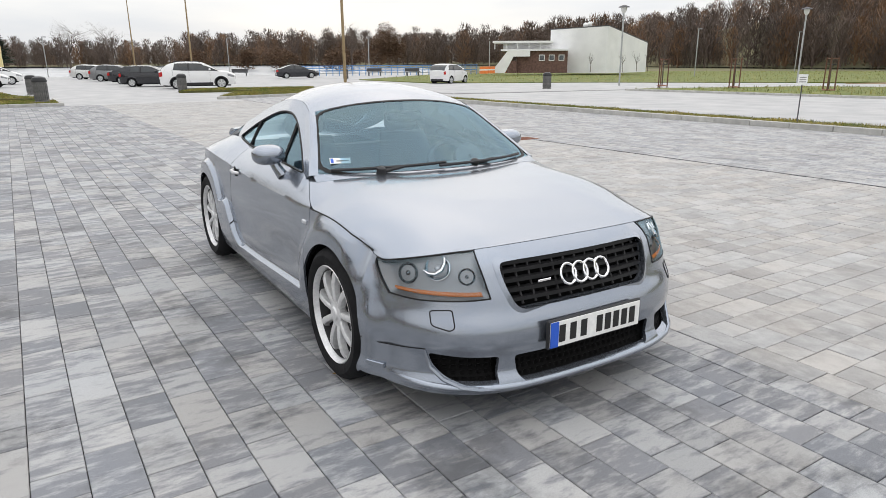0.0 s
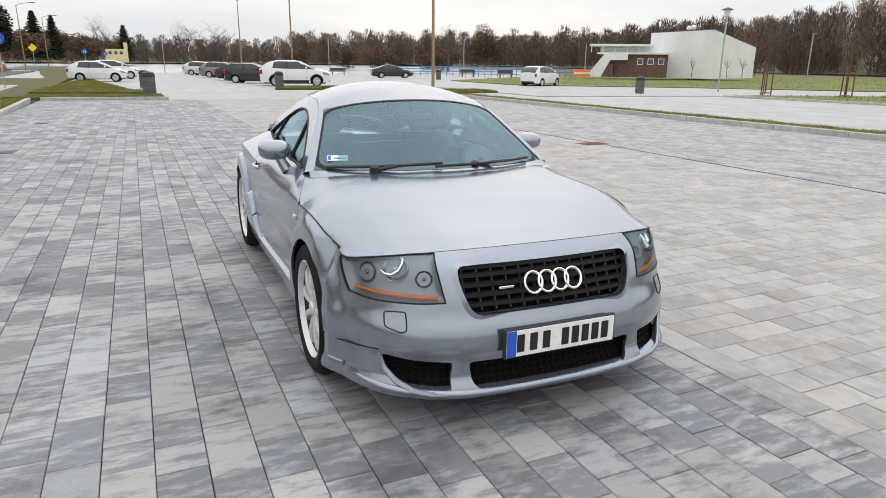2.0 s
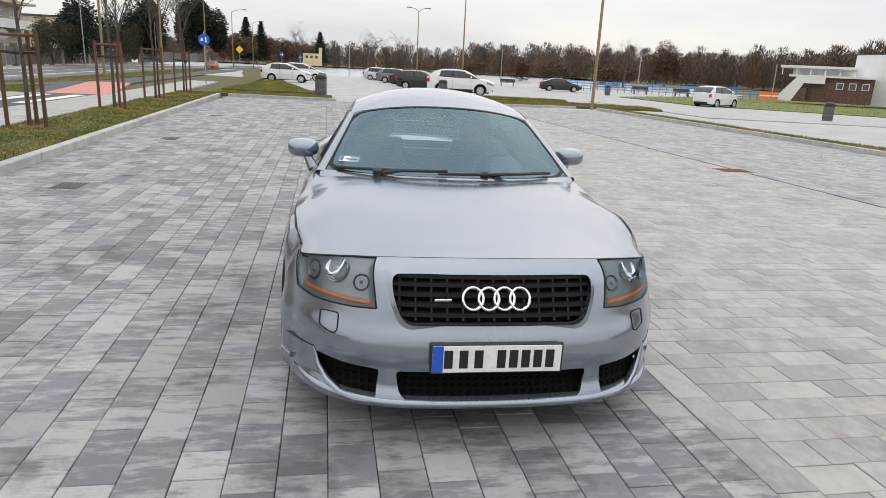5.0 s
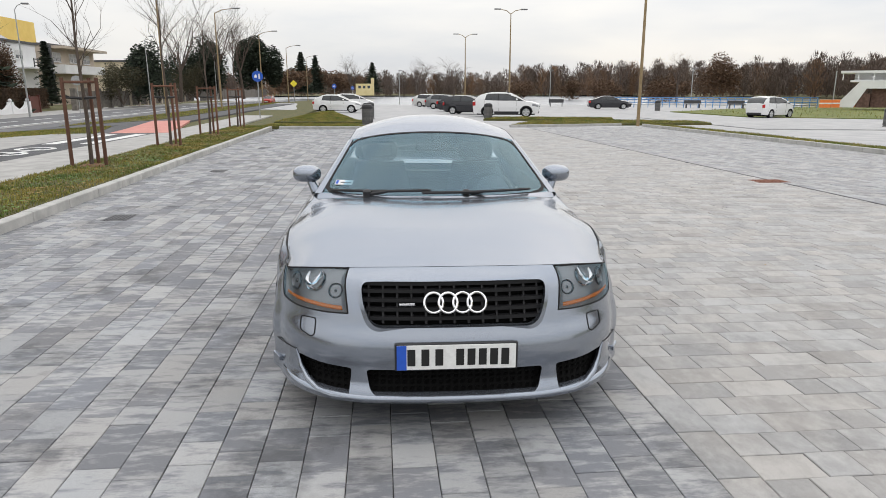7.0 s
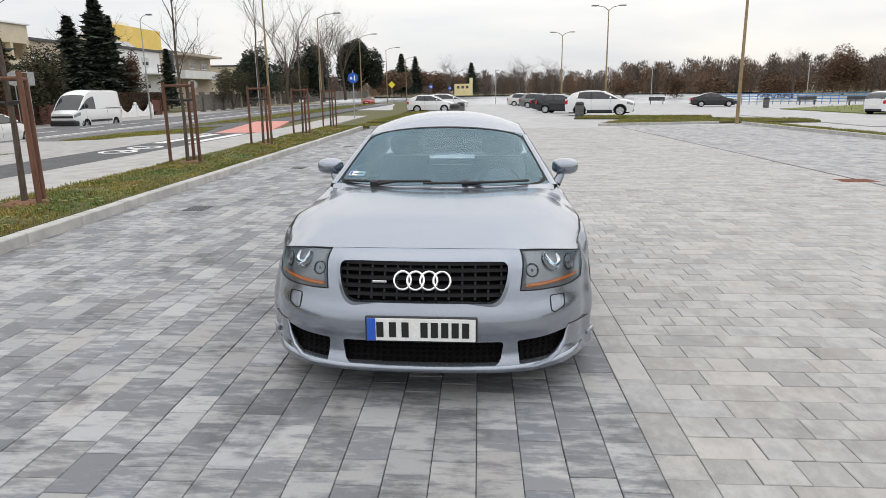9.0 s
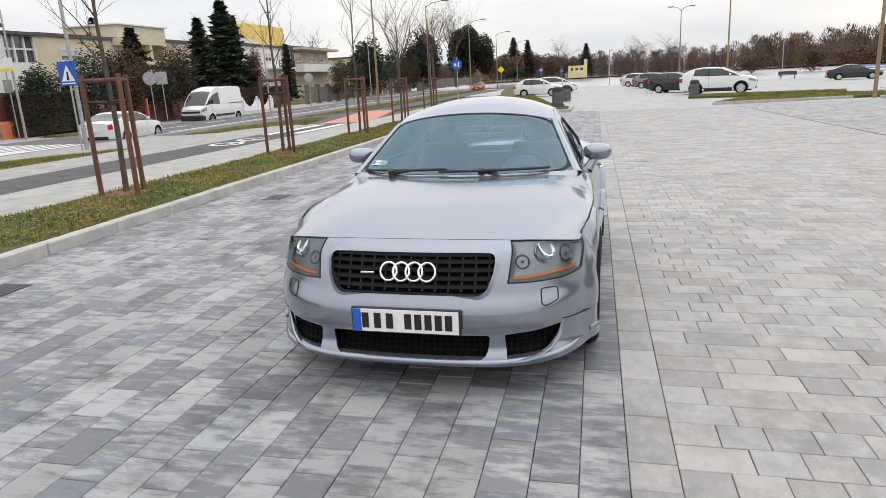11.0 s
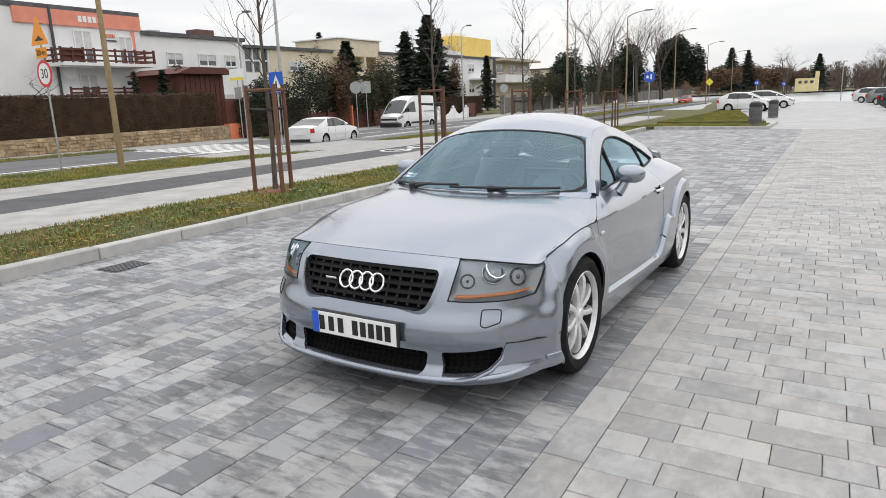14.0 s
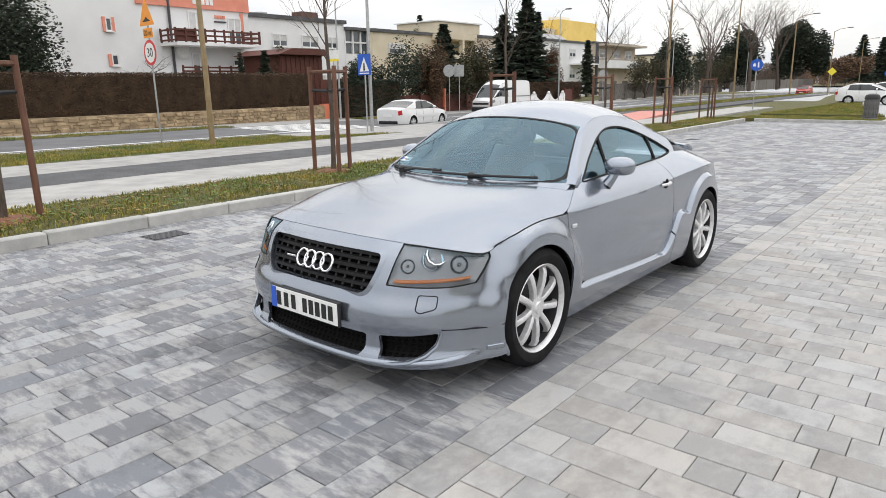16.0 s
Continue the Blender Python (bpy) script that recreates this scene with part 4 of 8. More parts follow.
# house with balconies and a coral band
h1 = house("white rendered house with coral band and dark timber balconies", -27.0, 13.5, 24.2, 9, 6.0, M_RENDER_WHITE, roof_over=0.05)
slab(h1, "coral_band", -27.02, -26.9, 17.6, 24.22, 5.35, 6.02, M_CORAL, "coral painted parapet band")
slab(h1, "balcony_slab", -26.99, -25.5, 18.7, 23.75, 3.48, 3.62, M_RENDER_WHITE)
rail(h1, [(-25.55, 18.7), (-25.55, 23.75)], 3.62, 0.66, 9, M_TIMBER, 3)
rail(h1, [(-26.9, 23.72), (-25.55, 23.72)], 3.62, 0.66, 2, M_TIMBER, name="balcony_side_rail")
rail(h1, [(-26.9, 18.72), (-25.55, 18.72)], 3.62, 0.66, 2, M_TIMBER, name="balcony_side_rail")
slab(h1, "rail_panel", -25.62, -25.58, 18.72, 19.9, 3.66, 4.24, M_TIMBER, "dark timber railing panel")
slab(h1, "terrace_slab", -26.99, -25.3, 18.8, 23.0, 1.9, 2.05, M_RENDER_WHITE)
rail(h1, [(-25.35, 18.8), (-25.35, 23.0)], 2.05, 0.5, 6, M_TIMBER)
bm = bmesh.new()
tube(bm, [(-26.9, 19.3, 0), (-26.9, 19.3, 6.1)], 0.07, 6)
part("downpipe", bm, M_DARKGREY, h1)
window(h1, -26.98, 20.85, 3.65, 0.95, 1.55, "+x", 2)
window(h1, -26.98, 23.2, 3.65, 0.85, 1.38, "+x", 2)
window(h1, -26.98, 20.85, 2.1, 0.95, 1.1, "+x", 2)
window(h1, -26.98, 23.4, 2.6, 0.95, 0.58, "+x", 2)
window(h1, -26.98, 16.14, 4.05, 0.30, 0.60, "+x", 1, False)
window(h1, -26.98, 16.25, 2.55, 0.34, 0.5, "+x", 1, False)
for y, z0, z1 in ((15.94, 4.03, 4.67), (16.34, 4.03, 4.67), (16.02, 2.52, 3.06), (23.72, 3.9, 5.28)):
    slab(h1, "shutter", -26.98, -26.93, y - 0.09, y + 0.09, z0, z1, M_CORAL, "coral painted shutter panel")
bm = bmesh.new()
for k in range(4):
    box(bm, -26.99, -26.94, 22.0 + 0.17 * k, 22.13 + 0.17 * k, 4.95, 5.1)
part("wall_lettering", bm, M_CORAL, h1, "coral plain letter bars")
bm = bmesh.new()
for k in range(5):
    box(bm, -26.91, -26.87, 20.7 + 0.26 * k, 20.88 + 0.26 * k, 5.55, 5.82)
part("band_lettering", bm, M_SIGN_WHITE, h1, "white plain letter bars")
slab(h1, "wall_number", -26.99, -26.94, 21.95, 22.7, 4.75, 4.82, M_DARKGREY, "dark bar under the lettering")
bm = bmesh.new()
lathe(bm, [(0.0, 0.08), (0.22, 0.05), (0.36, 0.0)], 16, pose(-26.7, 19.75, 3.28, 0, 90, 0))
part("satellite_dish", bm, M_SIGN_WHITE, h1)
lean = thing("garden_shed", "low shed with red roof behind the hedge", "shed")
bm = bmesh.new()
prism(bm, [(14.2, 1.85), (17.2, 1.85), (16.4, 2.1), (14.8, 2.1)], -26.0, -24.0, "x")
part("shed_roof", bm, M_TIMBER, lean)
slab(lean, "shed_wall", -25.9, -24.1, 14.4, 17.0, 0, 1.85, M_RENDER_WHITE)

h2 = house("long white rendered house with flat roof", -28.5, 25.0, 33.1, 9, 5.35, M_RENDER_WHITE)
for y, w in ((27.55, 1.15), (30.0, 1.4), (31.9, 0.95)):
    window(h2, -28.48, y, 3.8, w, 0.72, "+x", 2)
for y in (27.6, 31.2):
    window(h2, -28.48, y, 1.2, 1.4, 1.0, "+x", 2)
slab(h2, "bay_wall", -33, -28.5, 33.12, 35.5, 0, 3.5, M_RENDER_WHITE)
slab(h2, "bay_roof", -33.2, -28.2, 33.12, 35.7, 5.0, 5.18, M_ROOF, "dark flat roof edge")
for k in range(4):
    slab(h2, "bay_pier", -28.72, -28.5, 33.12 + 0.76 * k, 33.24 + 0.76 * k, 3.5, 5.0, M_RENDER_WHITE)
for k in range(3):
    for z in (3.55, 4.3):
        slab(h2, "bay_pane", -28.64, -28.6, 33.26 + 0.76 * k, 33.84 + 0.76 * k, z, z + 0.66, M_PANE)
slab(h2, "bay_rail", -28.7, -28.5, 33.12, 35.5, 4.2, 4.3, M_RENDER_WHITE)
slab(h2, "chimney", -31, -30.0, 30.8, 32.2, 5.65, 6.1, M_BRICK)
slab(h2, "chimney", -31, -30.4, 26.0, 26.4, 5.65, 5.9, M_DARKGREY)
slab(h2, "chimney", -31, -30.4, 27.6, 28.3, 5.65, 5.9, M_STEEL)

shed = thing("garden_pavilion", "dark red timber garden pavilion with low roof", "shed")
slab(shed, "timber_wall", -25.2, -22.2, 22.3, 25.1, 0, 2.98, M_TIMBER)
bm = bmesh.new()
prism(bm, [(21.9, 2.98), (25.6, 2.98), (24.9, 3.28), (22.8, 3.28)], -25.6, -21.8, "x")
part("pavilion_roof", bm, M_TIMBER, shed)
for k in range(9):
    slab(shed, "wall_board", -22.2, -22.17, 22.34 + 0.31 * k, 22.59 + 0.31 * k, 0.1, 2.93, M_TIMBER)

h3 = house("cream rendered house with deep balconies", -31.0, 38.6, 51.2, 9, 5.3, M_RENDER_CREAM)
window(h3, -30.98, 41.3, 3.8, 1.9, 0.75, "+x", 2)
window(h3, -30.98, 41.3, 1.2, 1.8, 1.0, "+x", 3)
slab(h3, "upper_floor", -39, -34.0, 50.7, 57.4, 5.2, 6.9, M_RENDER_CREAM)
slab(h3, "upper_roof", -39.2, -33.8, 50.5, 57.6, 6.9, 7.0, M_RENDER_WHITE)
slab(h3, "balcony_front", -30.99, -29.2, 45.8, 49.9, 2.9, 3.85, M_RENDER_CREAM)
slab(h3, "balcony_roof", -30.99, -29.2, 45.8, 49.9, 4.95, 5.45, M_RENDER_CREAM)
for y in (45.8, 47.8, 49.6):
    slab(h3, "balcony_pier", -29.6, -29.21, y, y + 0.28, 3.85, 4.95, M_RENDER_CREAM)
slab(h3, "balcony_wall", -30.98, -29.2, 49.9, 49.92, 3.85, 4.95, M_RENDER_CREAM)

h4 = house("beige rendered house with flat roof", -32.0, 52.4, 60.0, 9, 5.55, M_RENDER_BEIGE)
for y in (54.0, 56.6):
    window(h4, -31.98, y, 3.75, 1.5, 0.95, "+x", 2)
    window(h4, -31.98, y, 1.2, 1.5, 1.0, "+x", 2)

h5 = house("white house with roof solar panels", -31.0, 62.3, 75.0, 9, 5.6, M_RENDER_WHITE)
for y in (64.4, 67.4, 71.5):
    window(h5, -30.98, y, 4.15, 1.5, 0.85, "+x", 2)
    window(h5, -30.98, y, 1.9, 1.4, 0.9, "+x", 2)
for k in range(5):
    bm = bmesh.new()
    box(bm, -0.5, 0.5, -0.7, 0.7, 0, 0.05)
    o = part("solar_panel", bm, M_CAR_DARK, h5)
    o.matrix_local = pose(-31.6, 63.4 + 1.55 * k, 6.1, 0, 32, 0)
slab(h5, "balcony_slab", -30.99, -29.4, 71.0, 75.0, 3.3, 3.45, M_RENDER_WHITE)
rail(h5, [(-29.45, 71.0), (-29.45, 75.0)], 3.45, 0.8, 5, M_DARKGREY, 3)
slab(h5, "balcony_pier", -29.7, -29.45, 74.7, 74.98, 0, 5.6, M_DARKGREY)

tower = thing("apartment_block", "yellow rendered block rising behind the houses", "building")
slab(tower, "wall_block", -60, -55, 114.5, 129.6, 0, 12.2, M_RENDER_YELLOW)
slab(tower, "side_block", -60, -56, 110.8, 114.48, 0, 10.6, M_RENDER_CREAM)
slab(tower, "roof_box", -59, -56.5, 117, 121, 12.2, 12.9, M_RENDER_WHITE)
h6 = house("pinkish grey house with balconies", -31.0, 77.0, 89.6, 10, 5.75, M_RENDER_BEIGE)
for y in (79.5, 83.6, 87.2):
    window(h6, -30.98, y, 4.2, 1.9, 0.95, "+x", 2)
slab(h6, "balcony_front", -30.99, -29.6, 78.0, 89.0, 3.0, 3.9, M_RENDER_WHITE)
slab(h6, "balcony_roof", -30.99, -29.4, 77.6, 89.6, 5.5, 5.74, M_RENDER_BEIGE)
h7 = house("small cream house among garden trees", -30.0, 102, 112, 9, 5.0, M_RENDER_CREAM)
for y in (104, 108):
    window(h7, -29.98, y, 3.4, 1.6, 1.1, "+x", 2)

# garden walls, hedges and fences
wall = thing("garden_wall_stone", "low rubble stone garden wall under the hedge", "garden wall", ROW_TURN, kind="structure")
slab(wall, "wall_core", -17.75, -17.32, -12, 21.4, 0, 0.66, M_STONE)
sr = random.Random(5)
stones = []
y = -4.0
verts, faces = [], []
for row in range(5):
    y = -4.0 + sr.uniform(0, 0.2)
    while y < 21.2:
        ln = sr.uniform(0.12, 0.42)
        z0 = 0.04 + 0.12 * row + sr.uniform(-0.02, 0.02)
        z1 = z0 + sr.uniform(0.08, 0.14)
        i = len(verts)
        jit = [(sr.uniform(-0.03, 0.03), sr.uniform(-0.02, 0.02)) for _ in range(4)]
        out = sr.uniform(-17.30, -17.27)
        for px, g in ((-17.33, 0.0), (out, 0.025)):
            verts += [(px, yy + sy * g + j[0], zz + sz * g * 0.7 + j[1]) for (yy, zz, sy, sz), j in zip(((y, z0, 1, 1), (min(y + ln, 21.4) - 0.02, z0, -1, 1), (min(y + ln, 21.4) - 0.02, z1, -1, -1), (y, z1, 1, -1)), jit)]
        faces += [(i + 4, i + 5, i + 6, i + 7)] + [(i + k, i + (k + 1) % 4, i + 4 + (k + 1) % 4, i + 4 + k) for k in range(4)]
        y += ln
o = soup("wall_stones", verts, faces, M_STONE, wall)
o["kind"] = "stuff"
clipped_hedge("dense brown clipped hedge above a stone wall", ROW_TURN @ pose(-18.6, -12, 0.58), 1.2, 33.7, 1.42, 21, 60000, M_HEDGE, 0.035)
gate = thing("garden_wall_orange", "low orange painted garden wall", "garden wall", ROW_TURN, kind="structure")
slab(gate, "wall_block", -17.7, -17.4, 21.45, 22.9, 0, 0.72, M_ORANGE)
slab(gate, "fence_panel", -17.62, -17.5, 21.45, 22.9, 0.72, 1.75, M_TIMBER, "dark red metal fence panel")
fence = thing("garden_fence", "dark red metal fence on a low base", "fence", ROW_TURN)
slab(fence, "fence_base", -17.7, -17.4, 22.95, 35.3, 0, 0.30, M_TIMBER)
for k in range(6):
    slab(fence, "fence_panel", -17.6, -17.52, 22.1 + 2.17 * k + 0.05, 24.2 + 2.17 * k, 0.3, 0.95, M_TIMBER)
    slab(fence, "fence_post", -17.72, -17.38, 24.2 + 2.17 * k, 24.32 + 2.17 * k, 0, 1.25 if k == 3 else 1.05, M_ORANGE if k == 3 else M_TIMBER)
clipped_hedge("dark clipped evergreen hedge behind a fence", ROW_TURN @ pose(-18.5, 22.6, 0.0), 0.9, 4.6, 1.55, 22, 9000, M_CONIFER, 0.05)

# white ornamental wall with scalloped top
fancy = thing("garden_wall_white", "white garden wall with scalloped top and ball finials", "garden wall", ROW_TURN, kind="structure")
for k in range(3):
    y0 = 40.1 + 2.2 * k
    bm = bmesh.new()
    prism(bm, [(y0 + 0.1, -0.4), (y0 + 2.1, -0.4)] + [(y0 + 2.1 - 2.0 * i / 14, 0.70 - 0.42 * math.sin(math.pi * i / 14) ** 0.8) for i in range(15)], -18.2, -18.0, "x")
    part("wall_panel", bm, M_RENDER_WHITE, fancy)
for k in range(4):
    slab(fancy, "wall_pier", -18.26, -17.94, 40.0 + 2.2 * k, 40.2 + 2.2 * k, -0.4, 0.72, M_RENDER_WHITE)
    bm = bmesh.new()
    bmesh.ops.create_uvsphere(bm, u_segments=12, v_segments=8, radius=0.11, matrix=pose(-18.1, 40.1 + 2.2 * k, 0.80))
    part("finial", bm, M_RENDER_WHITE, fancy, smooth=True)
garden_gate = thing("garden_gate", "solid dark brown garden gate beside the white wall", "gate", ROW_TURN)
slab(garden_gate, "gate_leaf", -18.15, -18.05, 46.95, 48.2, -0.3, 1.0, M_TIMBER)
for y in (46.85, 48.2):
    slab(garden_gate, "gate_post", -18.2, -18.0, y, y + 0.1, -0.4, 1.1, M_TIMBER)
clipped_hedge("dark brown clipped hedge behind the white garden wall", ROW_TURN @ pose(-20.6, 39.4, 0.0), 1.0, 12.0, 1.3, 27, 16000, M_HEDGE, 0.05)
fence2 = thing("garden_fence", "grey garden fence with stone posts", "fence", ROW_TURN)
for k in range(1, 16):
    slab(fence2, "fence_post", -17.72, -17.38, 50 + 2.4 * k, 50.35 + 2.4 * k, 0, 1.5, M_RENDER_BEIGE if k > 5 else M_FENCE)
    slab(fence2, "fence_panel", -17.6, -17.5, 50.35 + 2.4 * k, 52.4 + 2.4 * k, 0.1, 1.3, M_FENCE)
fence3 = thing("garden_fence", "long low brown garden fence far along the street", "fence", ROW_TURN)
for k in range(12):
    slab(fence3, "fence_panel", -17.6, -17.5, 92 + 5.2 * k, 97 + 5.2 * k, 0.0, 1.4, M_FENCE)

# gardens
conifer("tall dark spruce in a front garden", pose(-23.2, 46.4, 0), 7.1, 5.6, 1, 7000)
conifer("tall dark spruce in a front garden", pose(-23.2, 43.3, 0), 5.8, 4.4, 2, 4600)
conifer("bluish spruce beside the cream house", pose(-24.5, 38.2, 0), 5.0, 4.8, 3, 3600)
conifer("slim dark columnar conifer", pose(-24.5, 58.8, 0), 4.7, 2.6, 4, 3000)
conifer("spruce top behind the white house", pose(-38, 52.3, 0), 7.3, 3.6, 5, 2200)
conifer("dark spruce behind the first", pose(-23.5, 48.5, 0), 6.3, 3.4, 12, 2600)
conifer("small conifer beside the timber pavilion", pose(-21.0, 20.6, 0), 2.9, 1.6, 6, 1500)
conifer("small garden conifer on the terrace", pose(-24.6, 22.0, 0.6), 2.4, 1.0, 7, 1000)
bush("dark evergreen tree beside the white house", pose(-22, 10.2, 0), 5.4, 5.4, 6.2, 8, 26000, M_CONIFER, "garden_tree", 0.075)
for k, (x, y, sx, sy, sz, mt) in enumerate(((-19.6, 27.4, 3.4, 4.6, 3.1, M_CONIFER), (-19.4, 31.6, 3, 3.6, 3.1, M_BUSH), (-19.4, 30.4, 2.4, 2.6, 3.2, M_BUSH_RUST), (-20.2, 35.0, 3.2, 3.2, 3.0, M_BUSH),
                                            (-21.6, 37.6, 2.8, 3.4, 3.6, M_BUSH), (-20.2, 25.2, 2.2, 2.4, 2.5, M_CONIFER), (-21.9, 47.8, 1.8, 2.6, 3.6, M_BUSH_RUST), (-19.6, 60, 2.5, 9, 3.2, M_BUSH),
                                            (-20, 70, 3.0, 9, 3.6, M_CONIFER), (-20, 80, 3.0, 10, 3.9, M_BUSH), (-23.6, 23.9, 1.5, 2, 3.0, M_BUSH))):
    bush("dense winter garden shrub behind the fence" if mt is not M_BUSH_RUST else "rust-coloured winter shrub behind the fence", pose(x, y, 0), sx, sy, sz, 30 + k, 9000, mt, leaf=0.065)
bare_tree("spreading bare fruit tree in front of the white house", pose(-21.5, 15.2, 0), 3.6, 0.10, 41, 4, "", 0.25, 1.2)
for k, (x, y, h) in enumerate(((-19.2, 74, 12.5), (-17.2, 82, 13.0), (-16.8, 92, 13), (-18.5, 100, 12), (-24, 90, 9), (-40, 78, 11), (-36, 64, 10), (-40, 100, 12), (-30, 118, 11))):
    bare_tree("tall leafless street tree", pose(x, y, 0), h, 0.17, 70 + k, 5 if k < 4 else 4, "street trees", 0.28, 0.55)
bush("broad dark evergreen tree crown along the street", pose(-16.2, 97, 1.0), 7.4, 7.6, 6.0, 51, 20000, M_CONIFER, "evergreen_tree", 0.19)
bush("dark evergreen tree along the street", pose(-21.5, 88, 0), 8, 9, 6.5, 52, 14000, M_CONIFER, "evergreen_tree", 0.17)
bush("dark evergreen tree along the street", pose(-20.5, 66, 0), 5, 6, 5.2, 53, 12000, M_CONIFER, "evergreen_tree", 0.14)
for k, (x, y, sz, mt) in enumerate(((-20, 150, 4.6, M_BUSH_RUST), (-17, 170, 5.2, M_BUSH_RUST), (-14, 190, 5.0, M_BUSH_RUST), (-22, 180, 6, M_BUSH), (-10, 220, 5.0, M_BUSH_RUST))):
    bush("rust-brown winter trees along the street", pose(x, y, 0), 10, 14, sz, 90 + k, 7000, mt, "tree_row", 0.25)
conifer("dark conifer beside the far street", pose(-18.5, 160, 0), 8.6, 7.0, 9, 4000)
conifer("dark conifer beside the far street", pose(-16.0, 165, 0), 8.2, 6.0, 10, 3600)
conifer("dark conifer near the lake shore", pose(-4.5, 205, 0), 8.0, 7.5, 11, 3600)

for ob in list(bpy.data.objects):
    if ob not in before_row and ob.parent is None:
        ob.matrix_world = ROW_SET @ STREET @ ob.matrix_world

import functools

# ---------------------------------------------------------------- the silver coupe
M_SILVER = car_paint("lilac_silver_paint", (0.262, 0.290, 0.338), (0.32, 0.348, 0.398), 0.21, 0.84)
M_GRILLE = plain("satin_black_grille", (0.016, 0.016, 0.017), 0.4, spec=0.3)
# Real black mesh and parts, also the shade put behind gaps.
M_INTAKE = plain("black_mesh_and_shade", (0.004, 0.004, 0.004), 0.7, spec=0.1)
# Charcoal lightened so that its colour carries the windscreen's veil of haze.
M_CABIN = mat("charcoal_leather", (0.088, 0.095, 0.105), (0.125, 0.132, 0.142), 30, 0.55, bump=0.2)
# Real black trim, and the shade of panel gaps drawn as tubes.
M_TRIM = plain("black_trim_and_gaps", (0.008, 0.008, 0.009), 0.5, spec=0.25)
M_GLASS = glass("tinted_car_glass", (0.70, 0.88, 0.96), 0.015, 2.15)
M_SHADE = glass("blue_shade_band", (0.30, 0.42, 0.55), 0.01, 1.5)
M_LENS = glass("headlamp_cover", (0.93, 0.94, 0.95), 0.02, 1.42)
M_BEZEL = plain("grey_lamp_housing", (0.27, 0.275, 0.285), 0.28, 0.55)
M_DISH = plain("smoked_reflector", (0.15, 0.152, 0.16), 0.15, 0.8)
M_AMBER = plain("amber_indicator", (0.62, 0.20, 0.05), 0.25, 0.0, 0.5)
M_BLUE_BAND = plain("blue_plate_band", (0.02, 0.10, 0.55), 0.4)
M_INK = plain("black_ink", (0.01, 0.01, 0.01), 0.5)

coupe = thing("sports_coupe", "parked lilac-silver two-door coupe with black grille", "car", pose(2.195, 2.235, 0, 0, 0.43, 0))
AXLES, HUB_Z, TYRE_R = (0.87, 3.297), 0.318, 0.318

# plan line of the nose, its setback with height, the crease and shoulder lines
NOSE = [(0, 0, 0.035), (0.2, 0.22, 0.042), (0.4, 0.44, 0.070), (0.55, 0.58, 0.125), (0.7, 0.703, 0.222), (0.85, 0.798, 0.368), (0.93, 0.830, 0.458), (1.0, 0.844, 0.55)]
SETBACK = [(0.14, 0.03), (0.165, -0.010), (0.19, -0.018), (0.215, -0.008), (0.25, 0.012), (0.31, 0.012), (0.37, 0.0), (0.44, 0.010), (0.50, 0.040), (0.56, 0.060), (0.62, 0.086), (0.66, 0.107), (0.69, 0.134), (0.71, 0.160), (0.725, 0.184), (0.74, 0.214), (0.755, 0.246), (0.775, 0.29)]
WIDTH = [(0.45, 0.828), (0.55, 0.842), (0.87, 0.850), (1.25, 0.851), (1.8, 0.847), (2.5, 0.851), (3.3, 0.858), (3.6, 0.825), (3.85, 0.74), (3.98, 0.62)]
CREASE_Z = [(0.16, 0.56), (0.28, 0.618), (0.36, 0.645), (0.45, 0.667), (0.55, 0.694), (0.7, 0.740), (0.88, 0.772), (1.05, 0.773), (1.2, 0.768), (1.6, 0.768), (2.1, 0.768), (2.55, 0.79), (3.0, 0.812), (3.3, 0.824), (3.65, 0.805), (3.98, 0.75)]
CREASE_X = [(0.16, 0.80), (0.45, 0.798), (0.55, 0.800), (0.7, 0.815), (0.88, 0.828), (1.1, 0.829), (1.5, 0.835), (2.0, 0.835), (2.55, 0.834), (3.0, 0.834), (3.3, 0.83), (3.6, 0.79), (3.85, 0.70), (3.98, 0.58)]
BELT_Z = [(1.13, 0.773), (1.2, 0.790), (1.27, 0.818), (1.34, 0.850), (1.42, 0.882), (1.85, 0.893), (2.3, 0.900), (2.65, 0.906), (3.05, 0.935), (3.4, 0.915), (3.98, 0.80)]
RAIL_Z = [(1.39, 0.885), (1.6, 1.035), (1.84, 1.180), (2.1, 1.240), (2.4, 1.228), (2.75, 1.145), (3.1, 1.025), (3.4, 0.935), (3.7, 0.86), (3.98, 0.80)]
SILL = [(1.1, 0.345), (1.3, 0.333), (2.45, 0.275), (2.58, 0.290), (2.66, 0.40), (2.72, 0.50), (2.9, 0.52)]
NARROW = [(2.2, 0.0), (2.75, 0.045), (3.05, 0.062), (3.4, 0.10), (3.7, 0.17), (3.98, 0.30)]
SPINE = [(1.75, 1.242), (1.88, 1.290), (2.05, 1.324), (2.25, 1.337), (2.6, 1.315), (3.0, 1.225), (3.3, 1.135), (3.6, 1.02), (3.85, 0.92), (4.0, 0.84)]


def seam(y):
    """The line where the hood meets fender and door."""
    x = spline(CREASE_X, y)
    if y > 1.13:
        x -= (x - 0.738) * smooth01(1.12, 1.46, y)
    return Vector((x, y, spline(CREASE_Z, y) if y < 1.13 else max(spline(CREASE_Z, y), spline(BELT_Z, y))))


HOOD_SPINE = [(0.16, 0.712), (0.205, 0.721), (0.26, 0.735), (0.33, 0.757), (0.52, 0.806), (0.82, 0.858), (1.135, 0.896), (1.45, 0.920)]


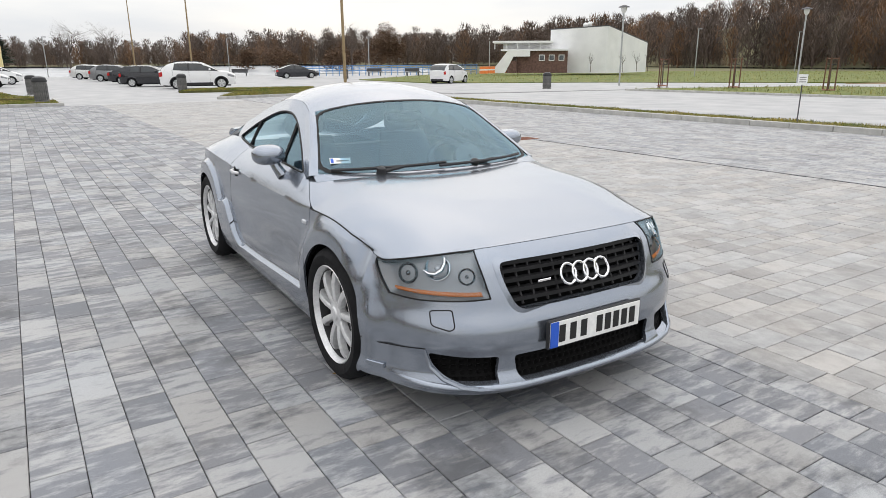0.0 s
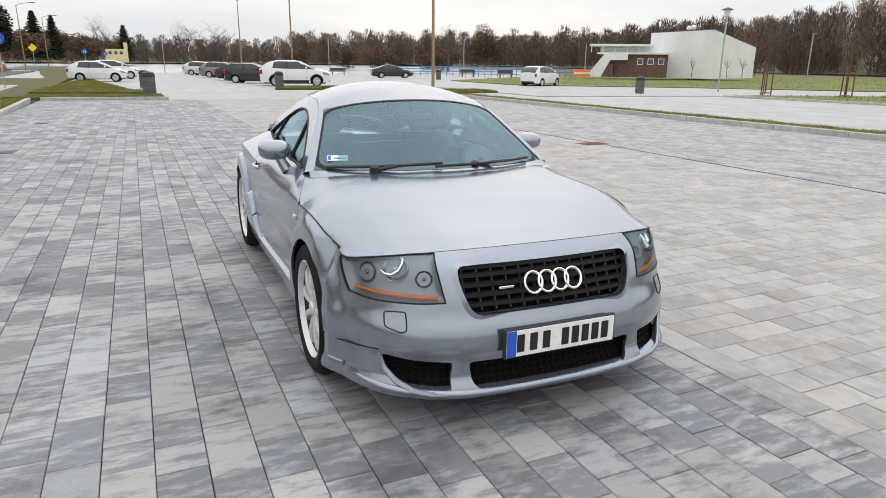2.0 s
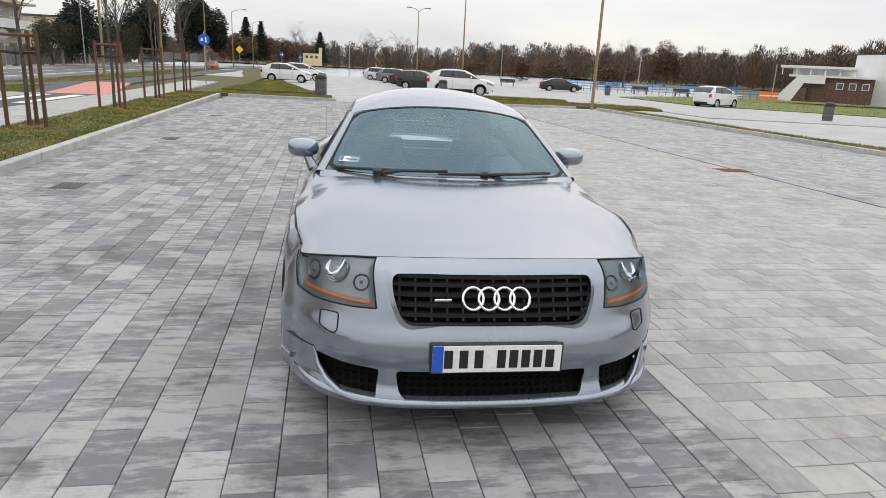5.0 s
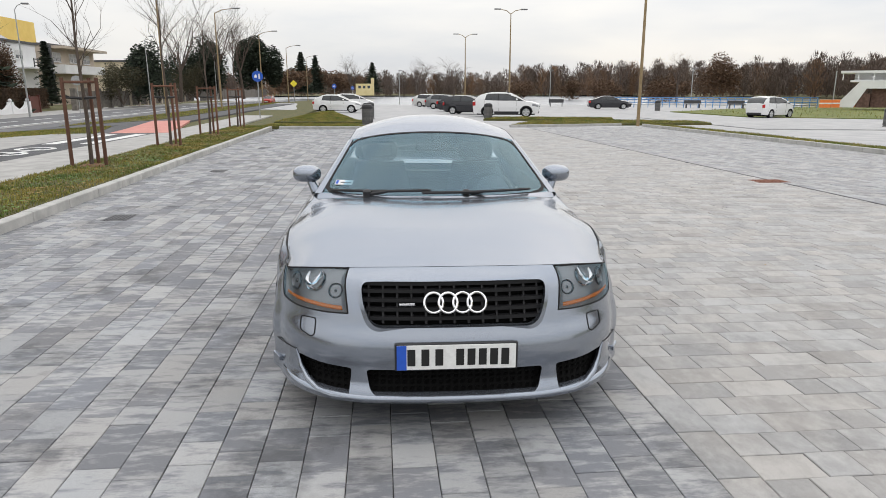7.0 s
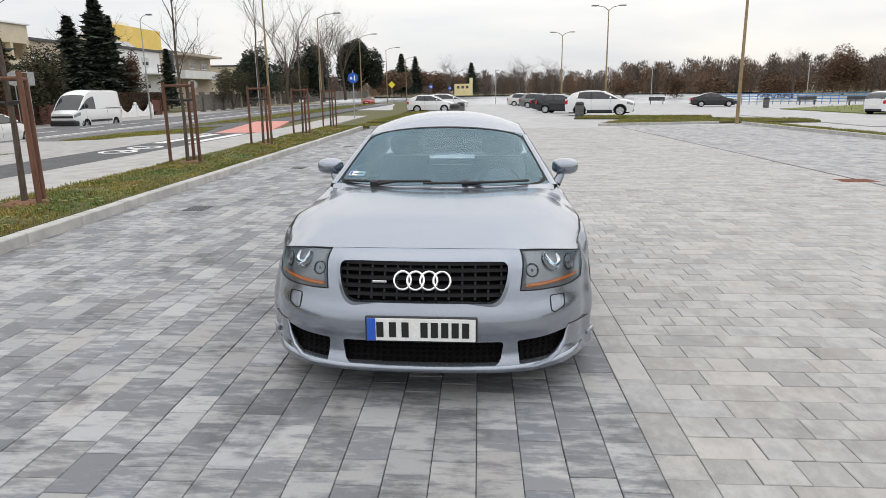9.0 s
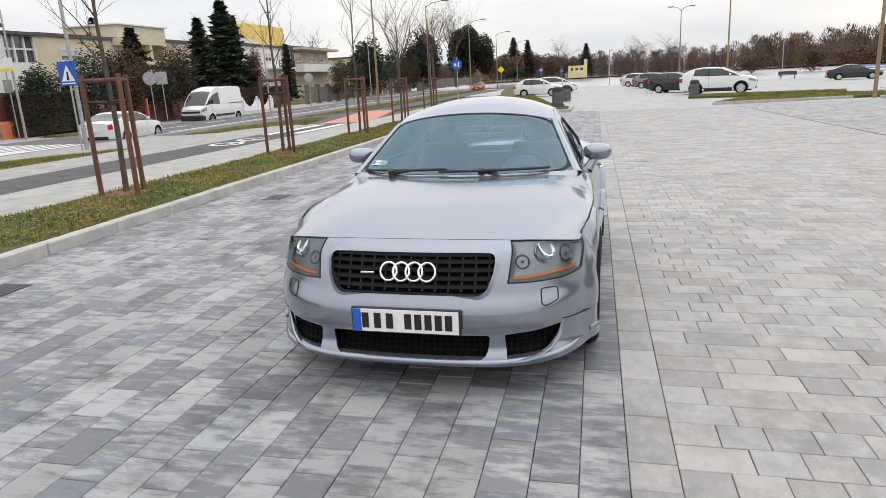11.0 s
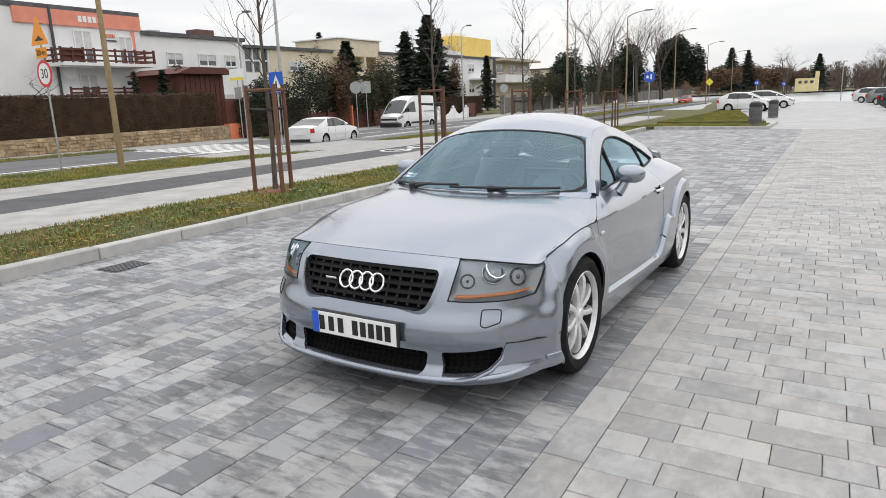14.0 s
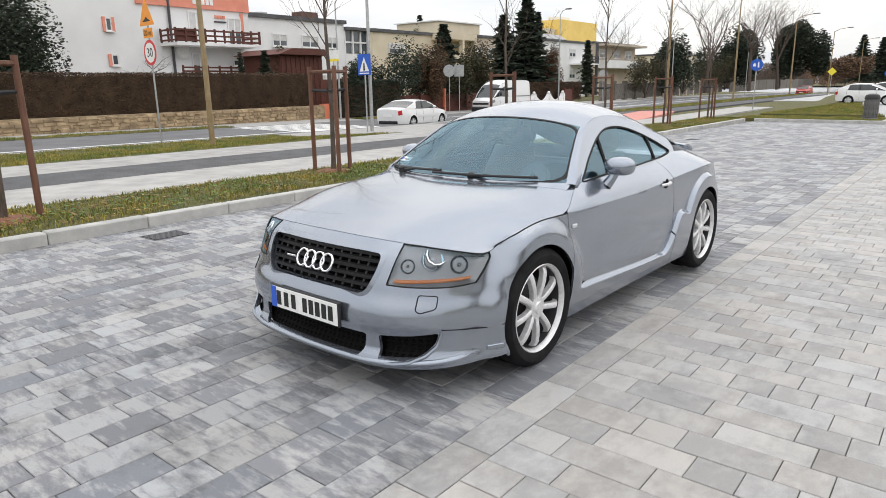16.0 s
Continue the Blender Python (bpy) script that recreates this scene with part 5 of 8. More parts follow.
def hood_z(x, y):
    """Height of the hood's skin."""
    g, c = seam(y), spline(HOOD_SPINE, y)
    return c - (c - g.z) * (abs(x) / g.x) ** 5.0


def flare(y, z):
    return max(1 - smooth01(r, r + w, math.hypot(y - a, z - HUB_Z)) for a, r, w in zip(AXLES, (0.385, 0.418), (0.105, 0.030)))


def nose_at(u, z, inset=0.0):
    p = spline(NOSE, u)
    q = spline(NOSE, min(1.0, u + 0.01)) - spline(NOSE, max(0.0, u - 0.01))
    inward = Vector((-q.y, q.x)).normalized()
    if inward.y < 0:
        inward = -inward
    inward = inward.lerp(Vector((-1, 0)), smooth01(0.6, 1.0, u)).normalized()
    k = 1.0 - 0.58 * smooth01(0.45, 1.0, u)
    s = spline(SETBACK, z) * k + inset
    out = Vector((p.x + inward.x * s, p.y + inward.y * s, z))
    out.x += 0.030 * flare(out.y, z) * smooth01(0.70, 0.84, u)
    return out


NOSE_TOP = [(0, 0.732), (0.2, 0.731), (0.4, 0.728), (0.5, 0.7245), (0.6, 0.7225), (0.7, 0.720), (0.75, 0.717), (0.8, 0.711), (0.85, 0.702), (0.9, 0.691), (0.95, 0.682), (1.0, 0.690)]


@functools.lru_cache(None)
def nose_top(u):
    """Height at which the nose meets the hood."""
    return spline(NOSE_TOP, u)


def flank(y, z):
    """Half width of the lower body at y, z, with the wheel arch flares and the sill ledge."""
    w, zc, xc = spline(WIDTH, y), spline(CREASE_Z, y), spline(CREASE_X, y)
    if z > 0.45:
        x = w - (w - xc) * min(1.0, (z - 0.45) / max(0.05, zc - 0.45)) ** 2
    else:
        x = w - 0.055 * ((0.45 - z) / 0.3) ** 2
    ledge = spline(SILL, y)
    step = (1 - smooth01(ledge - 0.014, ledge + 0.014, z)) * smooth01(1.16, 1.24, y) * (1 - smooth01(3.3, 3.5, y))
    x -= 0.012 * math.exp(-((z - 0.46) / 0.10) ** 2) * smooth01(1.25, 1.5, y) * (1 - smooth01(2.5, 2.75, y))
    x += 0.030 * max(step, flare(y, z) * smooth01(0.0, 0.024, zc - z))
    if y < 0.72:
        e = nose_at(1.0, min(z, 0.70))
        x += (e.x - x) * (1 - smooth01(0.55, 0.72, y))
    return x


def cabin_x(y, z):
    return 0.745 - 0.625 * (z - 0.88) - spline(NARROW, y)


def both(name, bm_of, material, parent, label="", smooth=True):
    """A part for each side of the car, built for x > 0 and mirrored."""
    out = []
    for s in (1, -1):
        bm = bm_of()
        if s < 0:
            bmesh.ops.scale(bm, vec=(-1, 1, 1), verts=bm.verts)
            bmesh.ops.reverse_faces(bm, faces=bm.faces)
        out.append(link(name, bm, material, parent, label, smooth, 0.32))
    return out


def shaped(bm, thickness=0.0, cutters=(), operation="DIFFERENCE", offset=-1.0):
    """The sheet made thick, then cut by closed solids."""
    me = bpy.data.meshes.new("work")
    bm.to_mesh(me)
    bm.free()
    ob = new("work", me)
    if thickness:
        s = ob.modifiers.new("thick", "SOLIDIFY")
        s.thickness, s.offset = thickness, offset
    tools = []
    for c in cutters:
        cm = bpy.data.meshes.new("cutter")
        bmesh.ops.recalc_face_normals(c, faces=c.faces)
        c.to_mesh(cm)
        c.free()
        co = new("cutter", cm)
        tools.append(co)
        b = ob.modifiers.new("cut", "BOOLEAN")
        b.operation, b.object, b.solver = operation, co, "EXACT"
    bpy.context.view_layer.update()
    done = bpy.data.meshes.new_from_object(ob.evaluated_get(bpy.context.evaluated_depsgraph_get()))
    out = bmesh.new()
    out.from_mesh(done)
    for o in [ob] + tools:
        bpy.data.objects.remove(o)
    return out


def slice_prism(outline, y0=-0.3, y1=0.9):
    bm = bmesh.new()
    prism(bm, outline, y0, y1, "y")
    return bm


def mirror_outline(o):
    return [(-x, z) for x, z in o[::-1]]


def rounded(points, r=0.02, n=4):
    """A closed outline with its corners rounded."""
    out = []
    for i, p in enumerate(points):
        a, b, c = Vector(points[i - 1]), Vector(p), Vector(points[(i + 1) % len(points)])
        k = min(r, (a - b).length * 0.45, (c - b).length * 0.45)
        p0, p1 = b + (a - b).normalized() * k, b + (c - b).normalized() * k
        for j in range(n + 1):
            t = j / n
            q = p0 * (1 - t) ** 2 + b * 2 * t * (1 - t) + p1 * t * t
            out.append((q.x, q.y))
    return out


def wheel_cutter(a, r, x0=0.55, x1=1.1, side=1):
    bm = bmesh.new()
    prism(bm, [(a + r * math.cos(2 * math.pi * k / 72), HUB_Z + r * math.sin(2 * math.pi * k / 72)) for k in range(72)], x0 * side, x1 * side, "x")
    return bm


# ---- nose
GRILLE = rounded([(-0.412, 0.682), (0.412, 0.682), (0.405, 0.60), (0.365, 0.497), (-0.365, 0.497), (-0.405, 0.60)], 0.075, 6)
LAMP_IN = [(0.550, 0.448), (0.62, 0.470), (0.72, 0.508)]
LAMP_OUT = [(0.520, 0.860), (0.56, 0.892), (0.61, 0.935), (0.66, 0.972)]


def lamp_at(a, b, inset=0.0, grow=0.0):
    """Headlamp patch on the nose: a from its inner to its outer end, b from bottom to top."""
    u = 0.45 + 0.50 * a
    for _ in range(3):
        low = spline([(0, 0.550), (0.3, 0.546), (0.7, 0.546), (1.0, 0.556)], a) - grow * 0.4
        z = low + (nose_top(min(1, max(0, u))) - 0.0035 + grow - low) * b
        ui, uo = spline(LAMP_IN, z) - min(grow, 0.004), spline(LAMP_OUT, z) + min(grow, 0.004)
        u = ui + (uo - ui) * a
    return nose_at(u, z, inset)


def lamp_sheet(inset=0.0, n=26, m=14, bowl=0.0):
    rows = []
    for j in range(m + 1):
        b = j / m
        rows.append([lamp_at(i / n, b, inset + bowl * min(1, 6 * min(b, 1 - b, i / n * 2, 2 - 2 * i / n))) for i in range(n + 1)])
    bm = bmesh.new()
    grid(bm, rows)
    return bm


def lamp_cutter(side):
    front, back = ([[lamp_at(i / 20, j / 10, d, 0.004 if j < 10 else 0.03) for i in range(21)] for j in range(11)] for d in (-0.05, 0.06))
    bm = bmesh.new()
    grid(bm, front)
    grid(bm, back, flip=True)
    rim = [(0, i) for i in range(21)] + [(j, 20) for j in range(1, 11)] + [(10, i) for i in range(19, -1, -1)] + [(j, 0) for j in range(9, 0, -1)]
    for (j0, i0), (j1, i1) in zip(rim, rim[1:] + rim[:1]):
        bm.faces.new([bm.verts.new(q) for q in (front[j0][i0], front[j1][i1], back[j1][i1], back[j0][i0])])
    bmesh.ops.remove_doubles(bm, verts=bm.verts, dist=0.0002)
    if side < 0:
        bmesh.ops.scale(bm, vec=(-1, 1, 1), verts=bm.verts)
    return bm


SIDE_INTAKE = rounded([(0.456, 0.314), (0.60, 0.322), (0.706, 0.336), (0.692, 0.285), (0.655, 0.236), (0.60, 0.208), (0.470, 0.196)], 0.014, 3)
MID_INTAKE = rounded([(-0.392, 0.312), (0.392, 0.312), (0.378, 0.222), (0.335, 0.188), (-0.335, 0.188), (-0.378, 0.222)], 0.02, 3)


def nose_sheet(n=40, m=26, z0=0.163, inset=0.0):
    bm = bmesh.new()
    rows = []
    for j in range(m + 1):
        v = j / m
        row = []
        for i in range(-n, n + 1):
            u = abs(i) / n
            top = nose_top(u) - 0.0012 - inset * 0.3
            low = z0 + 0.02 * smooth01(0.6, 1.0, u)
            p = nose_at(u, low + (top - low) * v, inset)
            row.append((p.x * (1 if i >= 0 else -1), p.y, p.z))
        rows.append(row)
    grid(bm, rows)
    return bm


bm = shaped(nose_sheet(84, 40), 0.016, [slice_prism(GRILLE), lamp_cutter(1), lamp_cutter(-1), slice_prism(SIDE_INTAKE), slice_prism(mirror_outline(SIDE_INTAKE)), slice_prism(MID_INTAKE),
                                wheel_cutter(AXLES[0], 0.338, 0.6, 1.1, 1), wheel_cutter(AXLES[0], 0.338, 0.6, 1.1, -1)], offset=-1.0)
bumper = part("front_bumper", bm, M_SILVER, coupe, smooth=True)
# Black sheet added behind the nose to put shade in its openings.
bm = nose_sheet(24, 14, 0.168, 0.075)
part("nose_backing", bm, M_INTAKE, coupe, smooth=True)

# grille: satin frame, bars, four rings, a small badge


def nose_y(x, z):
    """Depth of the nose surface at x, z."""
    lo, hi = 0.0, 1.0
    for _ in range(22):
        mid = (lo + hi) / 2
        if nose_at(mid, z).x < abs(x):
            lo = mid
        else:
            hi = mid
    return nose_at((lo + hi) / 2, z).y


def on_nose(x, z, out=0.0):
    return Vector((x, nose_y(x, z) - out, z))


bm = bmesh.new()
cx, cz = 0.0, 0.59
for i in range(len(GRILLE)):
    quads = []
    for x, z in (GRILLE[i], GRILLE[(i + 1) % len(GRILLE)]):
        ox, oz = x + 0.020 * x / 0.412 * 1.0, cz + (z - cz) * 1.16
        quads.append((on_nose(ox, oz, 0.001), on_nose(x, z, 0.009), on_nose(x, z, -0.03)))
    a, b = quads
    bm.faces.new([bm.verts.new(p) for p in (a[0], b[0], b[1], a[1])])
    bm.faces.new([bm.verts.new(p) for p in (a[1], b[1], b[2], a[2])])
bmesh.ops.remove_doubles(bm, verts=bm.verts, dist=0.0004)
link("grille_frame", bm, M_SILVER, coupe, "satin silver grille surround", True)
coupe_grille = link("radiator_grille", nose_sheet(20, 4, 0.49, 0.075), M_INTAKE, coupe, "black grille insert")


def grille_half(z):
    return spline([(0.497, 0.36), (0.52, 0.376), (0.60, 0.407), (0.682, 0.412)], z) - 0.006


for z in (0.528, 0.565, 0.602, 0.639, 0.668):
    w = grille_half(z)
    bm = bmesh.new()
    pts = [on_nose(-w + 2 * w * k / 20, z, -0.022) for k in range(21)]
    for a, b in zip(pts, pts[1:]):
        vs = [bm.verts.new(q) for q in (a + Vector((0, 0, 0.008)), b + Vector((0, 0, 0.008)), b + Vector((0, 0, -0.008)), a + Vector((0, 0, -0.008)))]
        ws = [bm.verts.new(q + Vector((0, 0.03, 0))) for q in (a + Vector((0, 0, 0.008)), b + Vector((0, 0, 0.008)), b + Vector((0, 0, -0.008)), a + Vector((0, 0, -0.008)))]
        bm.faces.new(vs)
        bm.faces.new((vs[0], ws[0], ws[1], vs[1]))
        bm.faces.new((vs[3], vs[2], ws[2], ws[3]))
    link("grille_bar", bm, M_GRILLE, coupe_grille)
for k in range(13):
    x = -0.378 + 0.063 * k
    bm = bmesh.new()
    a, b = on_nose(x, 0.505, -0.03), on_nose(x, 0.676, -0.03)
    tube(bm, [a, (a + b) / 2 + Vector((0, 0.004, 0)), b], 0.0065, 6)
    link("grille_rib", bm, M_GRILLE, coupe_grille)
for k in range(4):
    x = -0.0945 + 0.063 * k
    bm = bmesh.new()
    pts = []
    for i in range(37):
        a = 2 * math.pi * i / 36
        p = on_nose(x + 0.0405 * math.cos(a), 0.604 + 0.0405 * math.sin(a) * 0.98, 0.016 + 0.002 * (k % 2))
        pts.append(p)
    tube(bm, pts, 0.0062, 8, cap=False)
    link("emblem_ring", bm, M_CHROME, coupe_grille, "chrome emblem ring", True)
bm = bmesh.new()
box(bm, -0.245, -0.175, 0, 0.006, 0.586, 0.597, 0.002)
o = link("grille_badge", bm, M_CHROME, coupe_grille, "small plain chrome badge")
o.location = (0, nose_y(0.21, 0.57) + 0.008, 0)

# intakes behind their openings
for name, outline in (("side_intake", SIDE_INTAKE), ("side_intake", mirror_outline(SIDE_INTAKE)), ("middle_intake", MID_INTAKE)):
    xs = [p[0] for p in outline]
    n = 96 if "middle" in name else 32
    bm = bmesh.new()
    rows = []
    for k in range(29):
        z = 0.185 + 0.0062 * k
        rows.append([on_nose(min(xs) + (max(xs) - min(xs)) * i / n, z, -0.047 - 0.010 * (k % 4 < 2) * (i % 4 < 2)) for i in range(n + 1)])
    grid(bm, rows)
    link(name, bm, M_INTAKE, coupe, "black air intake mesh")

# the lip: a blade under the intakes, and the bright rim that climbs to the corners
bm = bmesh.new()
rows = []
for out, z in ((-0.03, 0.208), (-0.004, 0.202), (0.008, 0.195), (0.012, 0.187), (0.010, 0.178), (0.000, 0.170), (-0.04, 0.165)):
    row = []
    for i in range(-40, 41):
        u = abs(i) / 40 * 0.86
        q = nose_at(u, 0.20, -out * (1 - smooth01(0.66, 0.86, u)))
        row.append((math.copysign(q.x, i) if i else 0, q.y, z + 0.012 * smooth01(0.3, 0.8, u)))
    rows.append(row)
grid(bm, rows, flip=True)
bmesh.ops.recalc_face_normals(bm, faces=bm.faces)
link("front_lip", bm, M_SILVER, bumper, smooth=True)
for s in (1, -1):
    bm = bmesh.new()
    pts = [on_nose(s * x, z, 0.001) for x, z in ((0.718, 0.350), (0.708, 0.315), (0.698, 0.272), (0.664, 0.228), (0.610, 0.199), (0.55, 0.190), (0.48, 0.187))]
    tube(bm, pts, [0.004, 0.009, 0.011, 0.012, 0.013, 0.013, 0.009], 8)
    link("lip_edge", bm, M_SILVER, bumper, smooth=True)
for s in (1, -1):
    # Only the cover's outline: a black tube for the gap's shade.
    bm = bmesh.new()
    pts = [on_nose(s * x, z, 0.0005) for x, z in rounded([(0.616, 0.512), (0.688, 0.508), (0.694, 0.452), (0.640, 0.434), (0.622, 0.446)], 0.012, 3)]
    tube(bm, pts + [pts[0]], 0.0030, 5, cap=False)
    link("washer_cover", bm, M_TRIM, bumper, "outlined headlamp washer cover")
    bm = bmesh.new()
    box(bm, -0.03, 0.06, -0.006, 0.008, -0.012, 0.012, 0.003)
    o = link("bumper_fin", bm, M_SILVER, bumper, "small corner fin")
    o.location = nose_at(0.93, 0.235)
    o.location.x *= s
    o.rotation_euler = (0, 0, radians(62 * s))

# A black tube puts in the shade of the bumper's panel gap.
for s in (1, -1):
    bm = bmesh.new()
    tube(bm, [nose_at(u, z, -0.0018) for u, z in ((0.72, 0.352), (0.80, 0.345), (0.90, 0.338), (0.985, 0.335))], 0.0028, 5)
    if s < 0:
        bmesh.ops.scale(bm, vec=(-1, 1, 1), verts=bm.verts)
    link("panel_gap", bm, M_TRIM, bumper)

# number plate
plate = link("number_plate", boxes((-0.267, 0.267, 0.012, 0.030, 0.325, 0.450), bevel=0.004), M_BLACK, coupe, "white plate in a black holder, characters as bars")
link("plate_face", boxes((-0.258, 0.258, 0.008, 0.0125, 0.332, 0.443), bevel=0.001), M_PLATE, plate)
link("plate_band", boxes((-0.258, -0.216, 0.006, 0.009, 0.332, 0.443)), M_BLUE_BAND, plate)
for x in (-0.195, -0.135, -0.075, 0.015, 0.064, 0.113, 0.162, 0.211):
    link("plate_bar", boxes((x - 0.017, x + 0.017, 0.0062, 0.009, 0.350, 0.425)), M_INK, plate)

# ---- headlamps
for s in (1, -1):
    def side(bm):
        if s < 0:
            bmesh.ops.scale(bm, vec=(-1, 1, 1), verts=bm.verts)
            bmesh.ops.reverse_faces(bm, faces=bm.faces)
        return bm
    lamp = link("headlamp", side(lamp_sheet(-0.001)), M_LENS, coupe, "clear cover over grey housing and amber strip", True)
    lamp.visible_shadow = False
    link("lamp_housing", side(lamp_sheet(0.008, bowl=0.020)), M_BEZEL, lamp, smooth=True)
    for (a, b, r, nm) in ((0.76, 0.60, 0.042, "main_reflector"), (0.47, 0.70, 0.052, "beam_reflector"), (0.17, 0.48, 0.034, "small_reflector")):
        c, ca, cb = lamp_at(a, b, 0.024), lamp_at(a + 0.04, b, 0.024), lamp_at(a, b + 0.1, 0.024)
        ex = (ca - c).normalized()
        ez = (cb - c).cross(ex).normalized()
        ez = -ez if ez.y > 0 else ez
        m = Matrix((ex, ez.cross(ex), ez)).transposed().to_4x4()
        m.translation = c
        bm = bmesh.new()
        lathe(bm, [(r * 1.06, -0.004), (r, 0.003), (r * 0.9, 0.0), (r * 0.7, -0.008), (r * 0.4, -0.014), (0.002, -0.016)], 28, m)
        bmesh.ops.recalc_face_normals(bm, faces=bm.faces)
        link(nm, side(bm), M_CHROME if nm == "beam_reflector" else M_DISH, lamp, smooth=True)
        bm = bmesh.new()
        bmesh.ops.create_uvsphere(bm, u_segments=14, v_segments=10, radius=r * 0.3, matrix=Matrix.Translation(c - ez * 0.010))
        link("lamp_bulb", side(bm), M_LIGHT_CLEAR if nm == "beam_reflector" else M_DISH, lamp, smooth=True)
    bm = bmesh.new()
    tube(bm, [lamp_at(a, b, 0.016) for a, b in ((0.40, 0.92), (0.385, 0.80), (0.42, 0.66), (0.50, 0.575), (0.56, 0.59), (0.60, 0.68))], [0.004, 0.009, 0.010, 0.009, 0.008, 0.003], 8)
    link("chrome_crescent", side(bm), M_CHROME, lamp, "chrome crescent", True)
    bm = bmesh.new()
    grid(bm, [[lamp_at(0.07 + 0.84 * i / 20, b0 + 0.10 * i / 20 + (b1 - b0) * j / 3, 0.006 + 0.004 * (j in (0, 3))) for i in range(21)] for j in range(4) for b0, b1 in [(0.05, 0.15)]])
    link("indicator", side(bm), M_AMBER, lamp, "amber indicator strip", True)
    bm = bmesh.new()
    rim = [lamp_at(i / 16, 0) for i in range(17)] + [lamp_at(1, j / 10) for j in range(1, 11)] + [lamp_at(i / 16, 1) for i in range(15, -1, -1)] + [lamp_at(0, j / 10) for j in range(9, -1, -1)]
    tube(bm, rim, 0.0036, 6, cap=False)
    link("lamp_gasket", side(bm), M_TRIM, lamp)

# ---- hood: a patch between the nose line, the cowl and the side seams
REAR = [(0, 0, 1.180), (0.2, 0.18, 1.194), (0.45, 0.42, 1.258), (0.66, 0.60, 1.355), (0.78, 0.700, 1.435)]


def hood_rear(u):
    if u <= 0.78:
        return spline(REAR, u)
    t = (u - 0.78) / 0.22
    g = seam(1.445 + (1.135 - 1.445) * t)
    return Vector((g.x - 0.0025, g.y))


def hood_side(y):
    """Half width of the hood: the fender's top edge, then the seam."""
    w = smooth01(0.68, 0.78, y)
    return flank(y, spline(CREASE_Z, y) - 0.002) * (1 - w) + seam(y).x * w


def hood_at(u, v):
    f = nose_at(u * 0.995, nose_top(u * 0.995))
    f = Vector((f.x, f.y + 0.002))
    y0 = nose_at(0.995, nose_top(0.995)).y + 0.002
    g0 = Vector((hood_side(y0) - 0.0025, y0))
    e1 = nose_at(0.995, nose_top(0.995))
    f = f + (g0 - Vector((e1.x, e1.y + 0.002))) * smooth01(0.85, 1.0, u)
    k = hood_rear(u)
    f00 = nose_at(0, nose_top(0)).y + 0.002
    c = Vector((0, f00 + (1.180 - f00) * v))
    f1, k1 = g0, hood_rear(1.0)
    f0, k0 = Vector((0, nose_at(0, nose_top(0)).y + 0.002)), Vector((0, 1.180))
    y = f1.y + (1.135 - f1.y) * v
    g = Vector((hood_side(y) - 0.0025, y))
    p = f * (1 - v) + k * v + c * (1 - u) + g * u - (f0 * (1 - u) * (1 - v) + f1 * u * (1 - v) + k0 * (1 - u) * v + k1 * u * v)
    front = nose_top(u * 0.995) - hood_z(f.x, f.y)
    return Vector((p.x, p.y, hood_z(p.x, p.y) + front * (1 - v) ** 2.5))


bm = bmesh.new()
rows = []
for j in range(41):
    v = j / 40
    rows.append([Vector((p.x * (1 if i >= 0 else -1), p.y, p.z)) for i in range(-36, 37) for p in [hood_at(abs(i) / 36, v)]])
grid(bm, rows)
bm = shaped(bm, 0.012, offset=-1.0)
hood = part("hood", bm, M_SILVER, coupe, smooth=True)
# Black sheet added under the hood so its gaps look shaded.
bm = bmesh.new()
rows = [[Vector((p.x * 0.995 * (1 if i >= 0 else -1), p.y + 0.004, p.z - 0.02)) for i in range(-20, 21) for p in [hood_at(abs(i) / 20, j / 16)]] for j in range(17)]
grid(bm, rows)
part("engine_bay_liner", bm, M_INTAKE, coupe)


# A black tube laid along the hood edge as its gap's shade.
def gap_bm():
    bm = bmesh.new()
    pts = []
    for k in range(31):
        y = 0.56 + (1.165 - 0.56) * k / 30
        pts.append((hood_side(y) - 0.001, y, spline(CREASE_Z, y) - 0.001))
    tube(bm, pts, 0.0038, 6)
    return bm


both("hood_seal", gap_bm, M_TRIM, coupe, "black shut line")


# ---- flanks
def flank_sheet(y0, y1, n=40, m=24, low=0.165):
    """Lower side between two stations; its rows crowd together along the sill ledge."""
    bm = bmesh.new()
    cols = []
    for i in range(n + 1):
        y = y0 + (y1 - y0) * i / n
        lo, top, mid = low + 0.02 * smooth01(3.6, 3.95, y), spline(CREASE_Z, y) - 0.002, spline(SILL, y)
        zs = [lo + (mid - 0.018 - lo) * j / 6 for j in range(6)] + [mid - 0.018 + 0.036 * j / 8 for j in range(8)] + [mid + 0.018 + (top - mid - 0.018) * j / m for j in range(m + 1)]
        cols.append([(flank(y, z), y, z) for z in zs])
    grid(bm, [list(r) for r in zip(*cols)])
    return bm


def shoulder_rows(y0, y1, n):
    rows = []
    for j in range(9):
        v = j / 8
        row = []
        for i in range(n + 1):
            y = y0 + (y1 - y0) * i / n
            zc, xc, zb = spline(CREASE_Z, y), spline(CREASE_X, y), spline(BELT_Z, y)
            zb = max(zb, zc + 0.002)
            xb = cabin_x(y, zb) + 0.004 if y >= 1.415 else seam(y).x
            bulge = 0.012 * math.sin(math.pi * v) * min(1, (zb - zc) / 0.1)
            row.append((xc + (xb - xc) * v + bulge, y, zc + (zb - zc) * v))
        rows.append(row)
    return rows


def fender_bm():
    return shaped(flank_sheet(0.5503, 1.168, 72, 44), 0.012, [wheel_cutter(AXLES[0], 0.338)], offset=-1.0)


